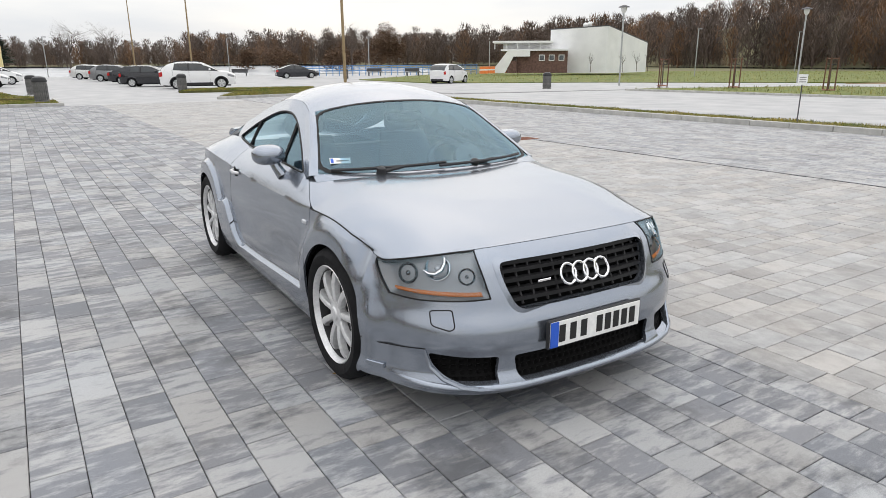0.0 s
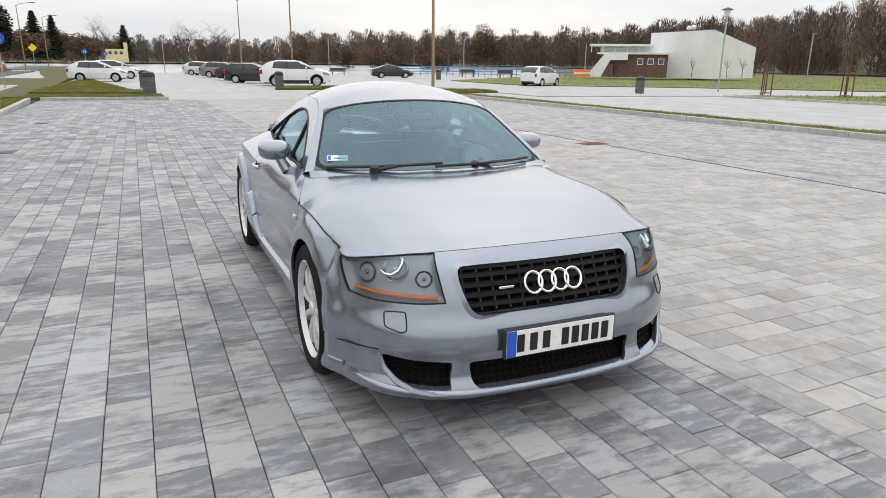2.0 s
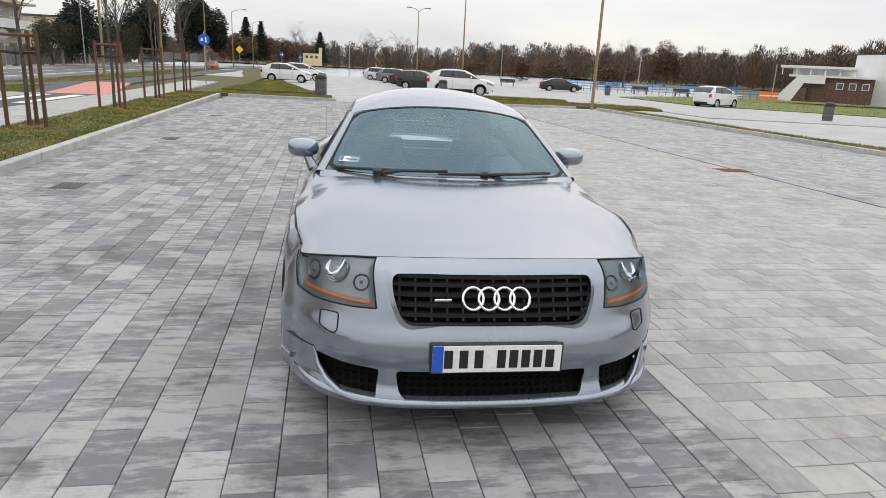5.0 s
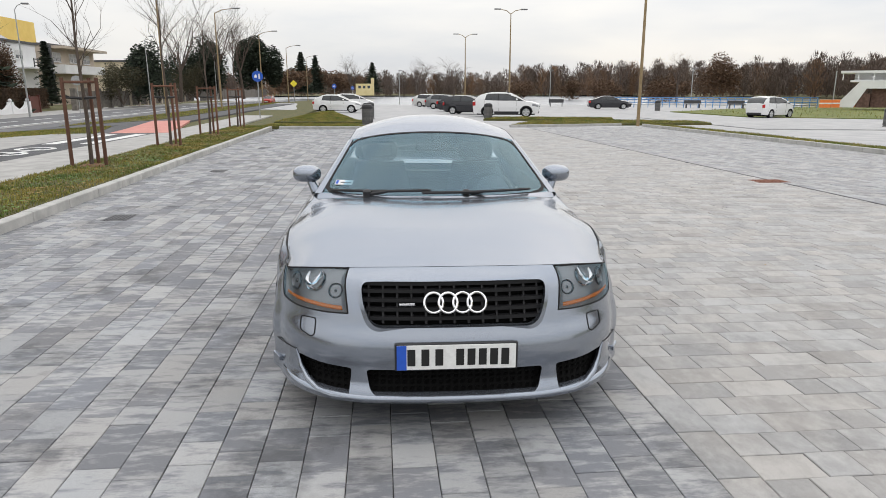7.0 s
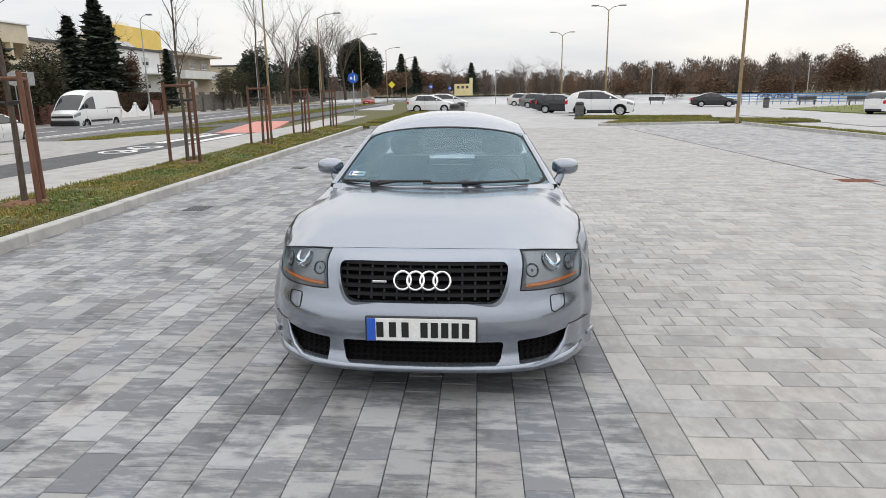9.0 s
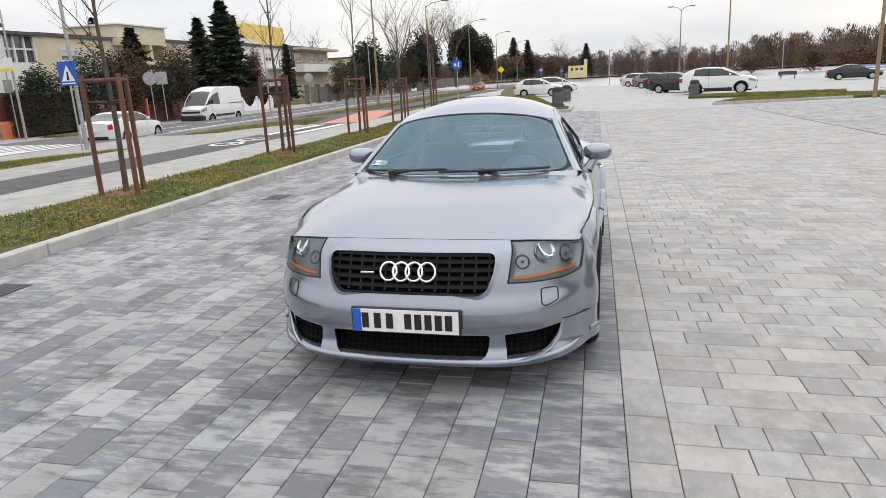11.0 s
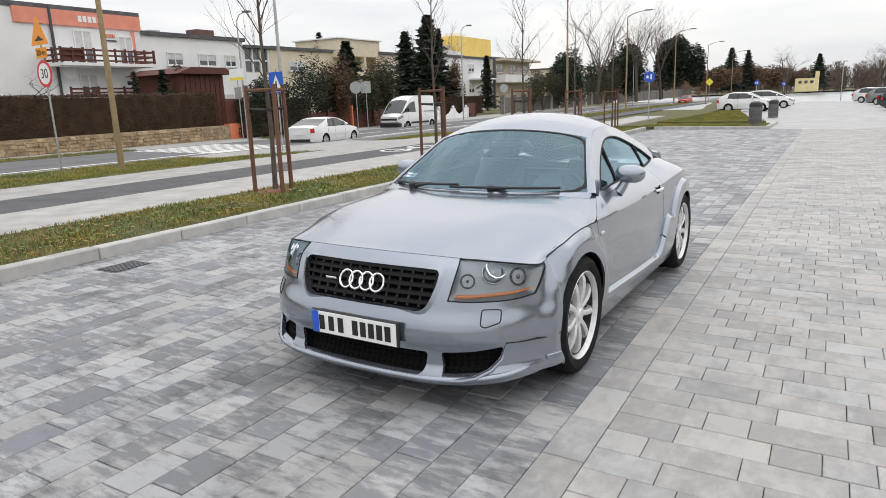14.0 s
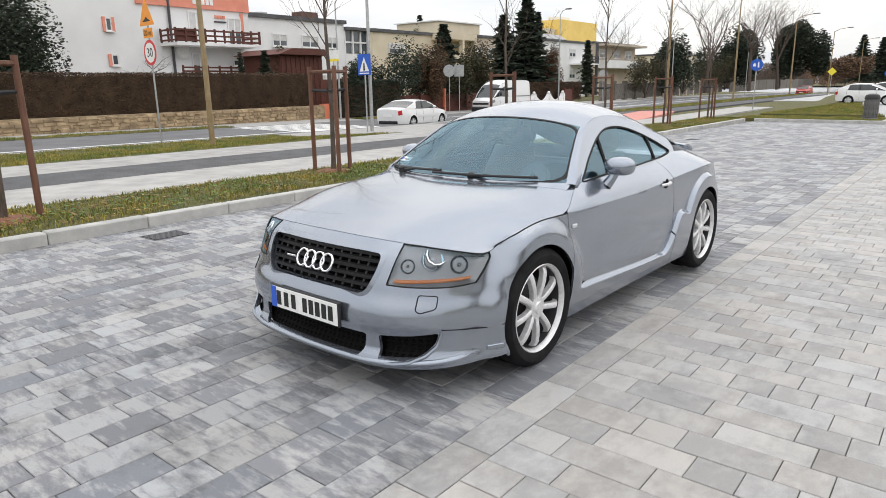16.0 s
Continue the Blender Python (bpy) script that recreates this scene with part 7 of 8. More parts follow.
def vehicle(name, label, m, paint, length, width, belt, roof, cab, wheel_r=0.31, axles=None, group="", cladding=False):
    """A car with its nose at y = 0: belt and roof are (y, z) lines along it; cab = (windscreen foot, roof front, roof end, tail foot)."""
    van_like = name == "panel_van"
    car = thing(name, label, "van" if van_like else "car", m, group)
    hw = width / 2
    axles = axles or (0.19 * length, 0.775 * length)
    w0, r0, r1, t1 = cab

    def plan(y):
        e = min(y / (0.20 * length), (length - y) / (0.14 * length))
        return hw * (1 - 0.24 * (1 - min(1.0, max(0.0, e))) ** 2.0)

    def low(y):
        return 0.23 + 0.05 * (abs(y / length - 0.5) * 2) ** 3

    def skin(y, t):
        """Point of the lower side, t from sill to belt: tumblehome, a crease and lips over the wheels."""
        z = low(y) + (side_curve(belt, y) - low(y)) * t
        x = plan(y) * (1 - 0.07 * (1 - t) ** 2.5 - 0.055 * max(0.0, t - 0.45) ** 1.5 / 0.41 - 0.012 * math.exp(-((t - 0.35) / 0.12) ** 2))
        lip = max(1 - smooth01(wheel_r + 0.07, wheel_r + 0.13, math.hypot(y - a, z - wheel_r)) for a in axles)
        return Vector((x + 0.018 * lip, y + (0.07 if y < length / 2 else -0.05) * (1 - t) ** 2, z))

    ys = [length * k / 110 for k in range(111)]
    rows = [[skin(y, v / 22) for y in ys] for v in range(23)]
    tops = [[Vector((r.x * f, r.y, r.z + h)) for r in rows[-1]] for f, h in ((0.9, 0.022), (0.55, 0.045), (0.0, 0.055))]
    full = rows + tops
    bm = bmesh.new()
    grid(bm, full, flip=True)
    grid(bm, [[Vector((-p.x, p.y, p.z)) for p in r] for r in full])
    for e in (0, -1):
        ring = [r[e] for r in full] + [Vector((-r[e].x, r[e].y, r[e].z)) for r in full[::-1]]
        bm.faces.new([bm.verts.new(p) for p in ring])
    bmesh.ops.remove_doubles(bm, verts=bm.verts, dist=0.0005)
    bmesh.ops.recalc_face_normals(bm, faces=bm.faces)
    # round openings over the wheels
    hole = wheel_r + 0.055
    for a in axles:
        def off(co):
            return math.hypot(co.y - a, co.z - wheel_r)
        gone = [f for f in bm.faces if len(f.verts) < 5 and abs(f.calc_center_median().x) > 0.3 and off(f.calc_center_median()) < hole]
        bmesh.ops.delete(bm, geom=gone, context="FACES")
        for v in bm.verts:
            if v.is_boundary and abs(v.co.x) > 0.3 and v.co.z > 0.27 and off(v.co) < hole + 0.06:
                d = off(v.co)
                v.co.y, v.co.z = a + (v.co.y - a) * hole / d, wheel_r + (v.co.z - wheel_r) * hole / d
    part("body", bm, paint, car, smooth=True)

    def cabin(y):
        b = side_curve(belt, y) + 0.01
        return b, max(b + 0.01, side_curve(roof, y))

    def house(y, f, out=0.0):
        """Point on the cabin's side, f from belt to roof edge and on to the middle of the roof at 2."""
        b, r = cabin(y)
        wb, h = plan(y) * 0.925 - 0.01, r - b
        wt = wb - (0.10 if van_like else 0.24) * h
        if f <= 1:
            return Vector((wb + (wt - wb) * max(0.0, f) ** 1.25 + out, y, b + 0.90 * h * f))
        g = f - 1
        return Vector(((wt + out) * (1 - g), y, b + h * (0.90 + 0.10 * math.sin(g * math.pi / 2) ** 0.8) + out))

    def sheet_on(nm, y0, y1, f0, f1, out, mt, lab="", sides=(1, -1), n=14, m2=6, slant=0.0):
        for s in sides:
            bm = bmesh.new()
            rr = []
            for j in range(m2 + 1):
                f = f0 + (f1 - f0) * j / m2
                rr.append([Vector((s * p.x, p.y, p.z)) for p in [house(y0 + (y1 - y0) * i / n + slant * (f - f0), f, out) for i in range(n + 1)]])
            grid(bm, rr, flip=s > 0)
            part(nm, bm, mt, car, lab, True)

    # the glasshouse is one dark shell; roof and pillars are painted skins over it
    bm = bmesh.new()
    cy = [w0 + (t1 - w0) * k / 40 for k in range(41)]
    fs = [k / 6 for k in range(7)] + [1 + k / 6 for k in range(1, 7)]
    cols = [[house(y, f) for y in cy] for f in fs]
    grid(bm, cols, flip=True)
    grid(bm, [[Vector((-p.x, p.y, p.z)) for p in r] for r in cols])
    bmesh.ops.remove_doubles(bm, verts=bm.verts, dist=0.001)
    bmesh.ops.recalc_face_normals(bm, faces=bm.faces)
    part("glasshouse", bm, M_CAR_GLASS, car, "dark tinted glass", True)
    sheet_on("roof_panel", r0 - 0.04, r1 + 0.05, 0.93, 2.0, 0.008, paint, n=20, m2=10)
    rise_a = r0 - w0
    for s in (1, -1):
        bm = bmesh.new()
        rr = [[Vector((s * p.x, p.y, p.z)) for p in [house(w0 + (rise_a + 0.05) * k / 12, f, 0.008) for f in (0.80, 0.9, 1.0, 1.08)]] for k in range(13)]
        grid(bm, rr, flip=s < 0)
        part("front_pillar", bm, paint, car, "", True)
    if van_like:
        sheet_on("cargo_side", r0 + 0.75, t1, 0.0, 1.0, 0.008, paint, n=20)
        sheet_on("door_frame", w0 + 0.2, r0 + 0.75, 0.72, 1.0, 0.008, paint)
    else:
        mid = (r0 + r1) / 2
        sheet_on("middle_pillar", mid - 0.05, mid + 0.05, 0.0, 0.95, 0.006, M_BLACK, n=3)
        sheet_on("rear_pillar", r1 + 0.02, t1, 0.0, 1.0, 0.008, paint, n=10, slant=-0.12)
        sheet_on("window_trim", w0 + 0.25 * rise_a, r1 + 0.1, -0.02, 0.04, 0.012, M_BLACK, m2=1)
    for y in (w0 + 0.62 * rise_a, (r0 + r1) / 2, r1 + 0.05)[:2 if van_like else 3]:
        for s in (1, -1):
            bm = bmesh.new()
            tube(bm, [Vector((s * (p.x + 0.001), p.y, p.z)) for p in [skin(y, t) for t in (0.12, 0.4, 0.7, 0.97)]], 0.007, 4)
            part("door_seam", bm, M_BLACK, car)
        if y > w0 + 0.7 * rise_a or van_like:
            for s in (1, -1):
                p = skin(y - 0.12, 0.80)
                bm = bmesh.new()
                box(bm, s * p.x - 0.02, s * p.x + 0.02, y - 0.24, y - 0.06, p.z - 0.014, p.z + 0.014, 0.006)
                part("door_handle", bm, paint, car)
    if cladding:
        for s in (1, -1):
            bm = bmesh.new()
            grid(bm, [[Vector((s * (p.x + 0.012), p.y, p.z)) for p in [skin(y, t) for y in [axles[0] + wheel_r + 0.1 + (axles[1] - axles[0] - 2 * wheel_r - 0.2) * k / 12 for k in range(13)]]] for t in (0.0, 0.12, 0.2)], flip=s > 0)
            part("sill_cladding", bm, M_BLACK, car, "dark sill cladding", True)
    for a in axles:
        for s in (1, -1):
            bm = bmesh.new()
            pts = [(a + (wheel_r + 0.06) * math.cos(math.pi * k / 16), wheel_r + (wheel_r + 0.06) * math.sin(math.pi * k / 16)) for k in range(17)]
            grid(bm, [[(x, y, z) for y, z in pts] for x in (s * 0.30, s * (plan(a) - 0.03))])
            bm.faces.new([bm.verts.new((s * 0.30, y, z)) for y, z in pts])
            part("wheel_well", bm, M_INTAKE, car)
            bm = bmesh.new()
            tube(bm, [(s * (plan(a) - 0.004 if cladding else plan(a) - 0.014), y, z) for y, z in pts], 0.035 if cladding else 0.016, 6)
            part("arch_trim", bm, M_BLACK if cladding else paint, car, "dark arch trim" if cladding else "")
            wob = link("wheel", wheel_tyre(wheel_r, 0.20, wheel_r * 0.70), M_RUBBER, car, "black tyre on a silver rim", True)
            wob.matrix_local = pose(s * (plan(a) - 0.115), a, wheel_r, 0, 90 * s, 0)
            bm = bmesh.new()
            lathe(bm, [(0.001, 0.070), (wheel_r * 0.62, 0.050), (wheel_r * 0.66, 0.088), (wheel_r * 0.71, 0.096)], 24)
            link("rim", bm, M_RIM_DARK if van_like else M_STEEL, wob)
            for k in range(5):
                bm = bmesh.new()
                c, sn = math.cos(2 * math.pi * k / 5), math.sin(2 * math.pi * k / 5)
                grid(bm, [[(r * c - q * sn, r * sn + q * c, z) for q, z in ((-0.035, 0.075), (-0.02, 0.092), (0.02, 0.092), (0.035, 0.075))] for r in (0.03, wheel_r * 0.69)])
                link("spoke", bm, M_STEEL if van_like else M_RIM, wob)

    def patch(nm, y0, y1, t0, t1_, mt, lab=""):
        for s in (1, -1):
            bm = bmesh.new()
            grid(bm, [[Vector((s * (p.x + 0.006), p.y + (-0.006 if y0 < 1 else 0.006), p.z)) for p in [skin(y0 + (y1 - y0) * i / 6, t) for i in range(7)]] for t in (t0, (t0 + t1_) / 2, t1_)], flip=s > 0)
            part(nm, bm, mt, car, lab, True)
    patch("head_light", 0.01 * length, 0.10 * length, 0.70, 0.90, M_BEZEL, "clear headlight")
    patch("tail_light", 0.955 * length, length, 0.62, 0.93, M_LIGHT_RED, "red tail light")
    x_end = skin(0.0, 0.8).x
    bm = bmesh.new()
    box(bm, -x_end + 0.02, x_end - 0.02, -0.012, 0.08, side_curve(belt, 0) * 0.78, side_curve(belt, 0) * 0.92, 0.015)
    part("radiator_grille", bm, M_BLACK, car, "dark grille")
    bm = bmesh.new()
    box(bm, -x_end * 0.85, x_end * 0.85, 0.02, 0.16, 0.27, 0.40, 0.03)
    part("lower_grille", bm, M_BLACK, car)
    bm = bmesh.new()
    box(bm, -x_end * 0.9, x_end * 0.9, length - 0.12, length - 0.01, 0.27, 0.42, 0.03)
    part("rear_valance", bm, M_BLACK, car)
    for s in (1, -1):
        bm = bmesh.new()
        p = house(w0 + 0.62 * rise_a, 0.12)
        bmesh.ops.create_uvsphere(bm, u_segments=12, v_segments=8, radius=1.0)
        bmesh.ops.scale(bm, vec=(0.10, 0.07, 0.07 if not van_like else 0.17), verts=bm.verts)
        bmesh.ops.translate(bm, vec=(s * (p.x + 0.13), p.y, p.z + (0.05 if not van_like else 0.12)), verts=bm.verts)
        part("door_mirror", bm, paint if not van_like else M_BLACK, car, smooth=True)
    for y, nm, z in ((-0.02, "front", 0.45), (length + 0.004, "rear", 0.62)):
        bm = bmesh.new()
        box(bm, -0.26, 0.26, y, y + 0.02, z, z + 0.11)
        part(nm + "_plate", bm, M_PLATE, car)
    bm = bmesh.new()
    box(bm, -0.40 * width, 0.40 * width, 0.3, length - 0.3, 0.18, 0.32)
    part("underbody", bm, M_INTAKE, car)
    return car


HATCH = dict(length=3.95, width=1.70, belt=[(0, 0.70), (0.35, 0.84), (1.0, 0.95), (2.5, 0.98), (3.6, 1.02), (3.95, 0.95)], roof=[(0.85, 0.95), (1.25, 1.19), (1.7, 1.40), (2.3, 1.46), (3.1, 1.42), (3.6, 1.22), (3.9, 0.99)], cab=(0.85, 1.7, 3.15, 3.88))
MPV = dict(length=3.9, width=1.70, belt=[(0, 0.72), (0.35, 0.86), (0.8, 0.98), (2.5, 1.04), (3.6, 1.08), (3.9, 1.0)], roof=[(0.6, 0.95), (1.2, 1.28), (1.7, 1.47), (2.4, 1.53), (3.2, 1.50), (3.6, 1.36), (3.86, 1.04)], cab=(0.62, 1.7, 3.35, 3.85))
SEDAN = dict(length=4.65, width=1.80, belt=[(0, 0.66), (0.45, 0.80), (1.3, 0.93), (3.0, 0.97), (4.2, 1.02), (4.65, 0.94)], roof=[(1.15, 0.93), (1.65, 1.20), (2.15, 1.39), (2.6, 1.44), (3.2, 1.40), (3.8, 1.18), (4.25, 1.03)], cab=(1.15, 2.1, 3.3, 4.2))
ESTATE = dict(length=4.6, width=1.78, belt=[(0, 0.66), (0.45, 0.81), (1.2, 0.94), (3.0, 0.98), (4.3, 1.02), (4.6, 0.96)], roof=[(1.05, 0.94), (1.5, 1.22), (1.95, 1.41), (2.5, 1.47), (3.8, 1.43), (4.2, 1.25), (4.5, 1.0)], cab=(1.05, 1.9, 3.85, 4.5))
SUV = dict(length=4.64, width=1.83, belt=[(0, 0.86), (0.35, 1.00), (1.1, 1.10), (3.0, 1.15), (4.2, 1.20), (4.64, 1.10)], roof=[(0.95, 1.08), (1.45, 1.40), (1.95, 1.63), (2.5, 1.70), (3.7, 1.65), (4.2, 1.50), (4.56, 1.16)], cab=(0.95, 1.9, 3.75, 4.56), wheel_r=0.36, cladding=True)
VAN = dict(length=5.4, width=2.02, belt=[(0, 1.00), (0.3, 1.16), (0.7, 1.28), (2.0, 1.30), (5.4, 1.30)], roof=[(0.45, 1.22), (0.9, 1.75), (1.35, 2.20), (1.9, 2.48), (2.6, 2.52), (5.1, 2.52), (5.4, 2.46)], cab=(0.45, 1.4, 5.3, 5.38), wheel_r=0.34, axles=(0.98, 4.2))


def lay(x, y):
    """Height of the ground at a place given in the world's plan."""
    p = LOT.inverted() @ Vector((x, y, 0))
    return (LOT @ Vector((p.x, p.y, rise(max(p.x, -3.0), p.y)))).z


def land(x, y):
    """Height of the ground on the street side."""
    return -0.09 - 0.006 * (y - 15) if x < -10 else 0.1 - 0.0065 * (y - 3) + 0.004 * max(0.0, y - 30)


def parked(kind, name, label, paint, x, y, turn, z=None, group="parked cars"):
    return vehicle(name, label, pose(x, y, lay(x, y) if z is None else z, 0, 0, turn), paint, **kind, group=group)


suv = parked(SUV, "suv", "white sport utility car parked side-on", M_CAR_WHITE, 12.16, 46.2, 76)
for s in (1, -1):
    bm = bmesh.new()
    tube(bm, [(s * 0.58, 2.1, 1.66), (s * 0.58, 2.3, 1.735), (s * 0.58, 3.6, 1.73), (s * 0.58, 3.75, 1.66)], 0.02, 6)
    part("roof_rail", bm, M_BLACK, suv)
parked(HATCH, "hatchback", "dark grey hatchback parked beside the white car", M_CAR_DARK, 9.7, 52.0, 66)
parked(SEDAN, "saloon_car", "dark saloon parked among other cars", M_CAR_DARK, 10.3, 59.0, 66)
parked(ESTATE, "estate_car", "grey estate car parked in a row", M_CAR_GREY, 9.7, 69.5, 68)
parked(ESTATE, "estate_car", "pale silver estate car parked in a row", M_CAR_SILVER, 8.6, 79.5, 66)
parked(SEDAN, "saloon_car", "black saloon parked near the lake railing", M_CAR_DARK, 28.07, 72.15, 80)
parked(MPV, "compact_car", "small white compact car seen from behind", M_CAR_WHITE, 30.83, 47.2, 118)
parked(HATCH, "hatchback", "small white hatchback parked beside the verge", M_CAR_WHITE, -0.75, 55.76, 86)
parked(MPV, "compact_car", "white compact van-like car parked behind a hatchback", M_CAR_WHITE, 0.0, 64.5, 90)
van = parked(VAN, "panel_van", "white panel van facing along the street", M_CAR_WHITE, -24.5, 39.4, -1, -0.57, "street traffic")
parked(SEDAN, "saloon_car", "white saloon on the street beside the verge", M_CAR_WHITE, -19.7, 28.9, 188, -0.55, "street traffic")
parked(HATCH, "hatchback", "small red hatchback far along the street", M_CAR_RED, -19.0, 112, 0, -0.6, "street traffic")


part("front_bumper", boxes((-0.88, 0.88, -0.07, 0.45, 0.24, 0.66), bevel=0.10), M_BLACK, van, "unpainted dark bumper")
for s in (1, -1):
    slab(van, "side_moulding", s * 0.985 - 0.03, s * 0.985 + 0.03, 1.45, 3.75, 0.50, 0.63, M_BLACK, "dark side moulding")
    slab(van, "door_track", s * 0.97 - 0.03, s * 0.97 + 0.03, 3.2, 5.1, 1.33, 1.36, M_DARKGREY)

# ---------------------------------------------------------------- street furniture
def post(bm, z1, r=0.03, z0=-0.3):
    tube(bm, [(0, 0, z0), (0, 0, z1)], r, 10)
    return bm


def set_at(x, y, z=None, turn=0):
    return pose(x, y, land(x, y) if z is None else z, 0, 0, turn)


def disc(r, n=32):
    return [(r * math.cos(2 * math.pi * k / n), r * math.sin(2 * math.pi * k / n)) for k in range(n)]


def flat(parent, name, outline, y0, y1, z, material, label=""):
    bm = bmesh.new()
    prism(bm, [(a, b + z) for a, b in outline], y0, y1, "y")
    return part(name, bm, material, parent, label)


def lettering(parent, name, text, size, y, z, material, turn=0):
    cu = bpy.data.curves.new(name, "FONT")
    cu.body, cu.size, cu.align_x, cu.align_y, cu.extrude = text, size, "CENTER", "CENTER", 0.002
    tmp = new("work", cu)
    bpy.context.view_layer.update()
    me = bpy.data.meshes.new_from_object(tmp.evaluated_get(bpy.context.evaluated_depsgraph_get()))
    bpy.data.objects.remove(tmp)
    me.materials.append(material)
    o = new(name, me)
    o.parent = parent
    o.matrix_local = pose(0, y, z, 90, 0, 0)
    return o


# speed limit post with a bump warning
sp = thing("road_sign", "speed limit sign below an orange bump warning sign", "road sign", set_at(-16.8, 11.25, None, 0))
part("pole", post(bmesh.new(), 4.1), M_STEEL, sp)
flat(sp, "limit_face", disc(0.40), -0.035, -0.025, 2.78, M_SIGN_RED)
flat(sp, "limit_inner", disc(0.31), -0.040, -0.034, 2.78, M_SIGN_WHITE)
lettering(sp, "limit_number", "30", 0.40, -0.044, 2.77, M_INK)
tri = rounded([(-0.48, 0), (0.48, 0), (0, 0.86)], 0.06, 3)
flat(sp, "warning_face", tri, -0.035, -0.025, 3.62, M_SIGN_ORANGE)
flat(sp, "bump_mark", [(-0.26, 0.12), (0.26, 0.12), (0.20, 0.16), (0.10, 0.20), (0.0, 0.27), (-0.10, 0.20), (-0.20, 0.16)], -0.040, -0.034, 3.62, M_INK)
flat(sp, "distance_face", [(-0.30, 0), (0.30, 0), (0.30, 0.30), (-0.30, 0.30)], -0.035, -0.025, 3.24, M_SIGN_ORANGE)
lettering(sp, "distance_text", "20 m", 0.24, -0.044, 3.39, M_INK)


def crossing_sign(x, y, turn, face=True, h=3.05):
    c = thing("crossing_sign", "blue pedestrian crossing sign on a steel pole", "road sign", set_at(x, y, None, turn))
    part("pole", post(bmesh.new(), h + 0.1), M_STEEL, c)
    flat(c, "sign_face", [(-0.36, 0), (0.36, 0), (0.36, 0.80), (-0.36, 0.80)], -0.035, -0.02, h - 0.8, M_SIGN_BLUE)
    flat(c, "white_triangle", [(-0.27, 0.14), (0.27, 0.14), (0, 0.68)], -0.040, -0.034, h - 0.8, M_SIGN_WHITE)
    flat(c, "dark_mark", [(-0.05, 0.17), (0.05, 0.17), (0.03, 0.46), (-0.03, 0.46)], -0.045, -0.039, h - 0.8, M_INK, "plain dark mark")
    flat(c, "lower_bar", [(-0.27, 0.05), (0.27, 0.05), (0.27, 0.09), (-0.27, 0.09)], -0.040, -0.034, h - 0.8, M_SIGN_WHITE)
    return c


crossing_sign(-14.85, 18.9, 0, h=2.9)
# the pole beside it and the lamp posts along the street
def street_lamp(label, x, y, height, arm, turn, material, z=None, double=False, r=0.07, head=0.6):
    t = thing("street_lamp", label, "street lamp", set_at(x, y, z, turn), "street lamps")
    bm = bmesh.new()
    tube(bm, [(0, 0, -0.3), (0, 0, height * 0.5), (0, 0, height)], [r * 1.25, r, r * 0.6], 12)
    part("pole", bm, material, t, smooth=True)
    for s in ((1, -1) if double else (1,)):
        bm = bmesh.new()
        tube(bm, [(0, 0, height - 0.05), (s * arm * 0.4, 0, height + 0.25), (s * arm, 0, height + 0.38)], [r * 0.55, r * 0.5, r * 0.4], 8)
        part("arm", bm, material, t, smooth=True)
        bm = bmesh.new()
        box(bm, min(s * arm * 0.95, s * (arm + head)), max(s * arm * 0.95, s * (arm + head)), -0.13, 0.13, height + 0.34, height + 0.44, 0.03)
        ho = part("lamp_head", bm, M_LAMP_HEAD, t)
        bm = bmesh.new()
        box(bm, min(s * arm, s * (arm + head * 0.8)), max(s * arm, s * (arm + head * 0.8)), -0.09, 0.09, height + 0.325, height + 0.345)
        link("lamp_lens", bm, M_LAMP_LENS, ho)
    return t


street_lamp("tall bronze lamp post standing in the grass verge", -13.42, 11.12, 9.0, 1.5, 0, M_POLE)
street_lamp("tall bronze lamp post beside the cycle path", -13.2, 45.6, 9.0, 1.6, 0, M_POLE)
for x, y in ((-13.6, 61.6), (-13.9, 82.5), (-14.3, 105.3), (-14.7, 131.9)):
    street_lamp("tall lamp post along the street", x, y, 8.6, 1.6, 0, M_POLE)
for k, (x, y) in enumerate(((-25.2, 26.6), (-25.0, 51.3), (-25.5, 77.9), (-25.9, 108.2))):
    street_lamp("steel lamp post on the house side walkway", x, y, 6.4 if y < 40 else 7.6, 0.5, 10, M_STEEL, None, False, 0.055, 0.45)
street_lamp("steel lamp post beside the zebra crossing", -15.1, 19.4, 9.0, 1.0, 180, M_STEEL, None, False, 0.06)
street_lamp("tall bronze double lamp post on the grassy island", 14.63, 33.57, 9.5, 1.1, 90, M_POLE, -0.1, True, 0.07)
street_lamp("tall double lamp post near parked cars", 13.09, 64.1, 8.9, 1.0, 4, M_POLE, -0.3, True)
street_lamp("tall double lamp post far across the parking area", 10.81, 83.1, 8.3, 0.9, 4, M_POLE, -0.4, True)
for x, y, h in ((2.86, 107.3, 5.0), (26.8, 105.5, 5.0), (45.9, 96.4, 5.0), (65.0, 51.0, 4.8), (91.8, 55.4, 5.0)):
    t = thing("park_lamp", "slim pale park lamp near the lake", "park lamp", pose(x, y, -0.35), "park lamps")
    part("pole", post(bmesh.new(), h, 0.06), M_STEEL, t)
    bm = bmesh.new()
    box(bm, -0.1, 0.5, -0.12, 0.12, h, h + 0.1, 0.02)
    part("lamp_head", bm, M_LAMP_HEAD, t)
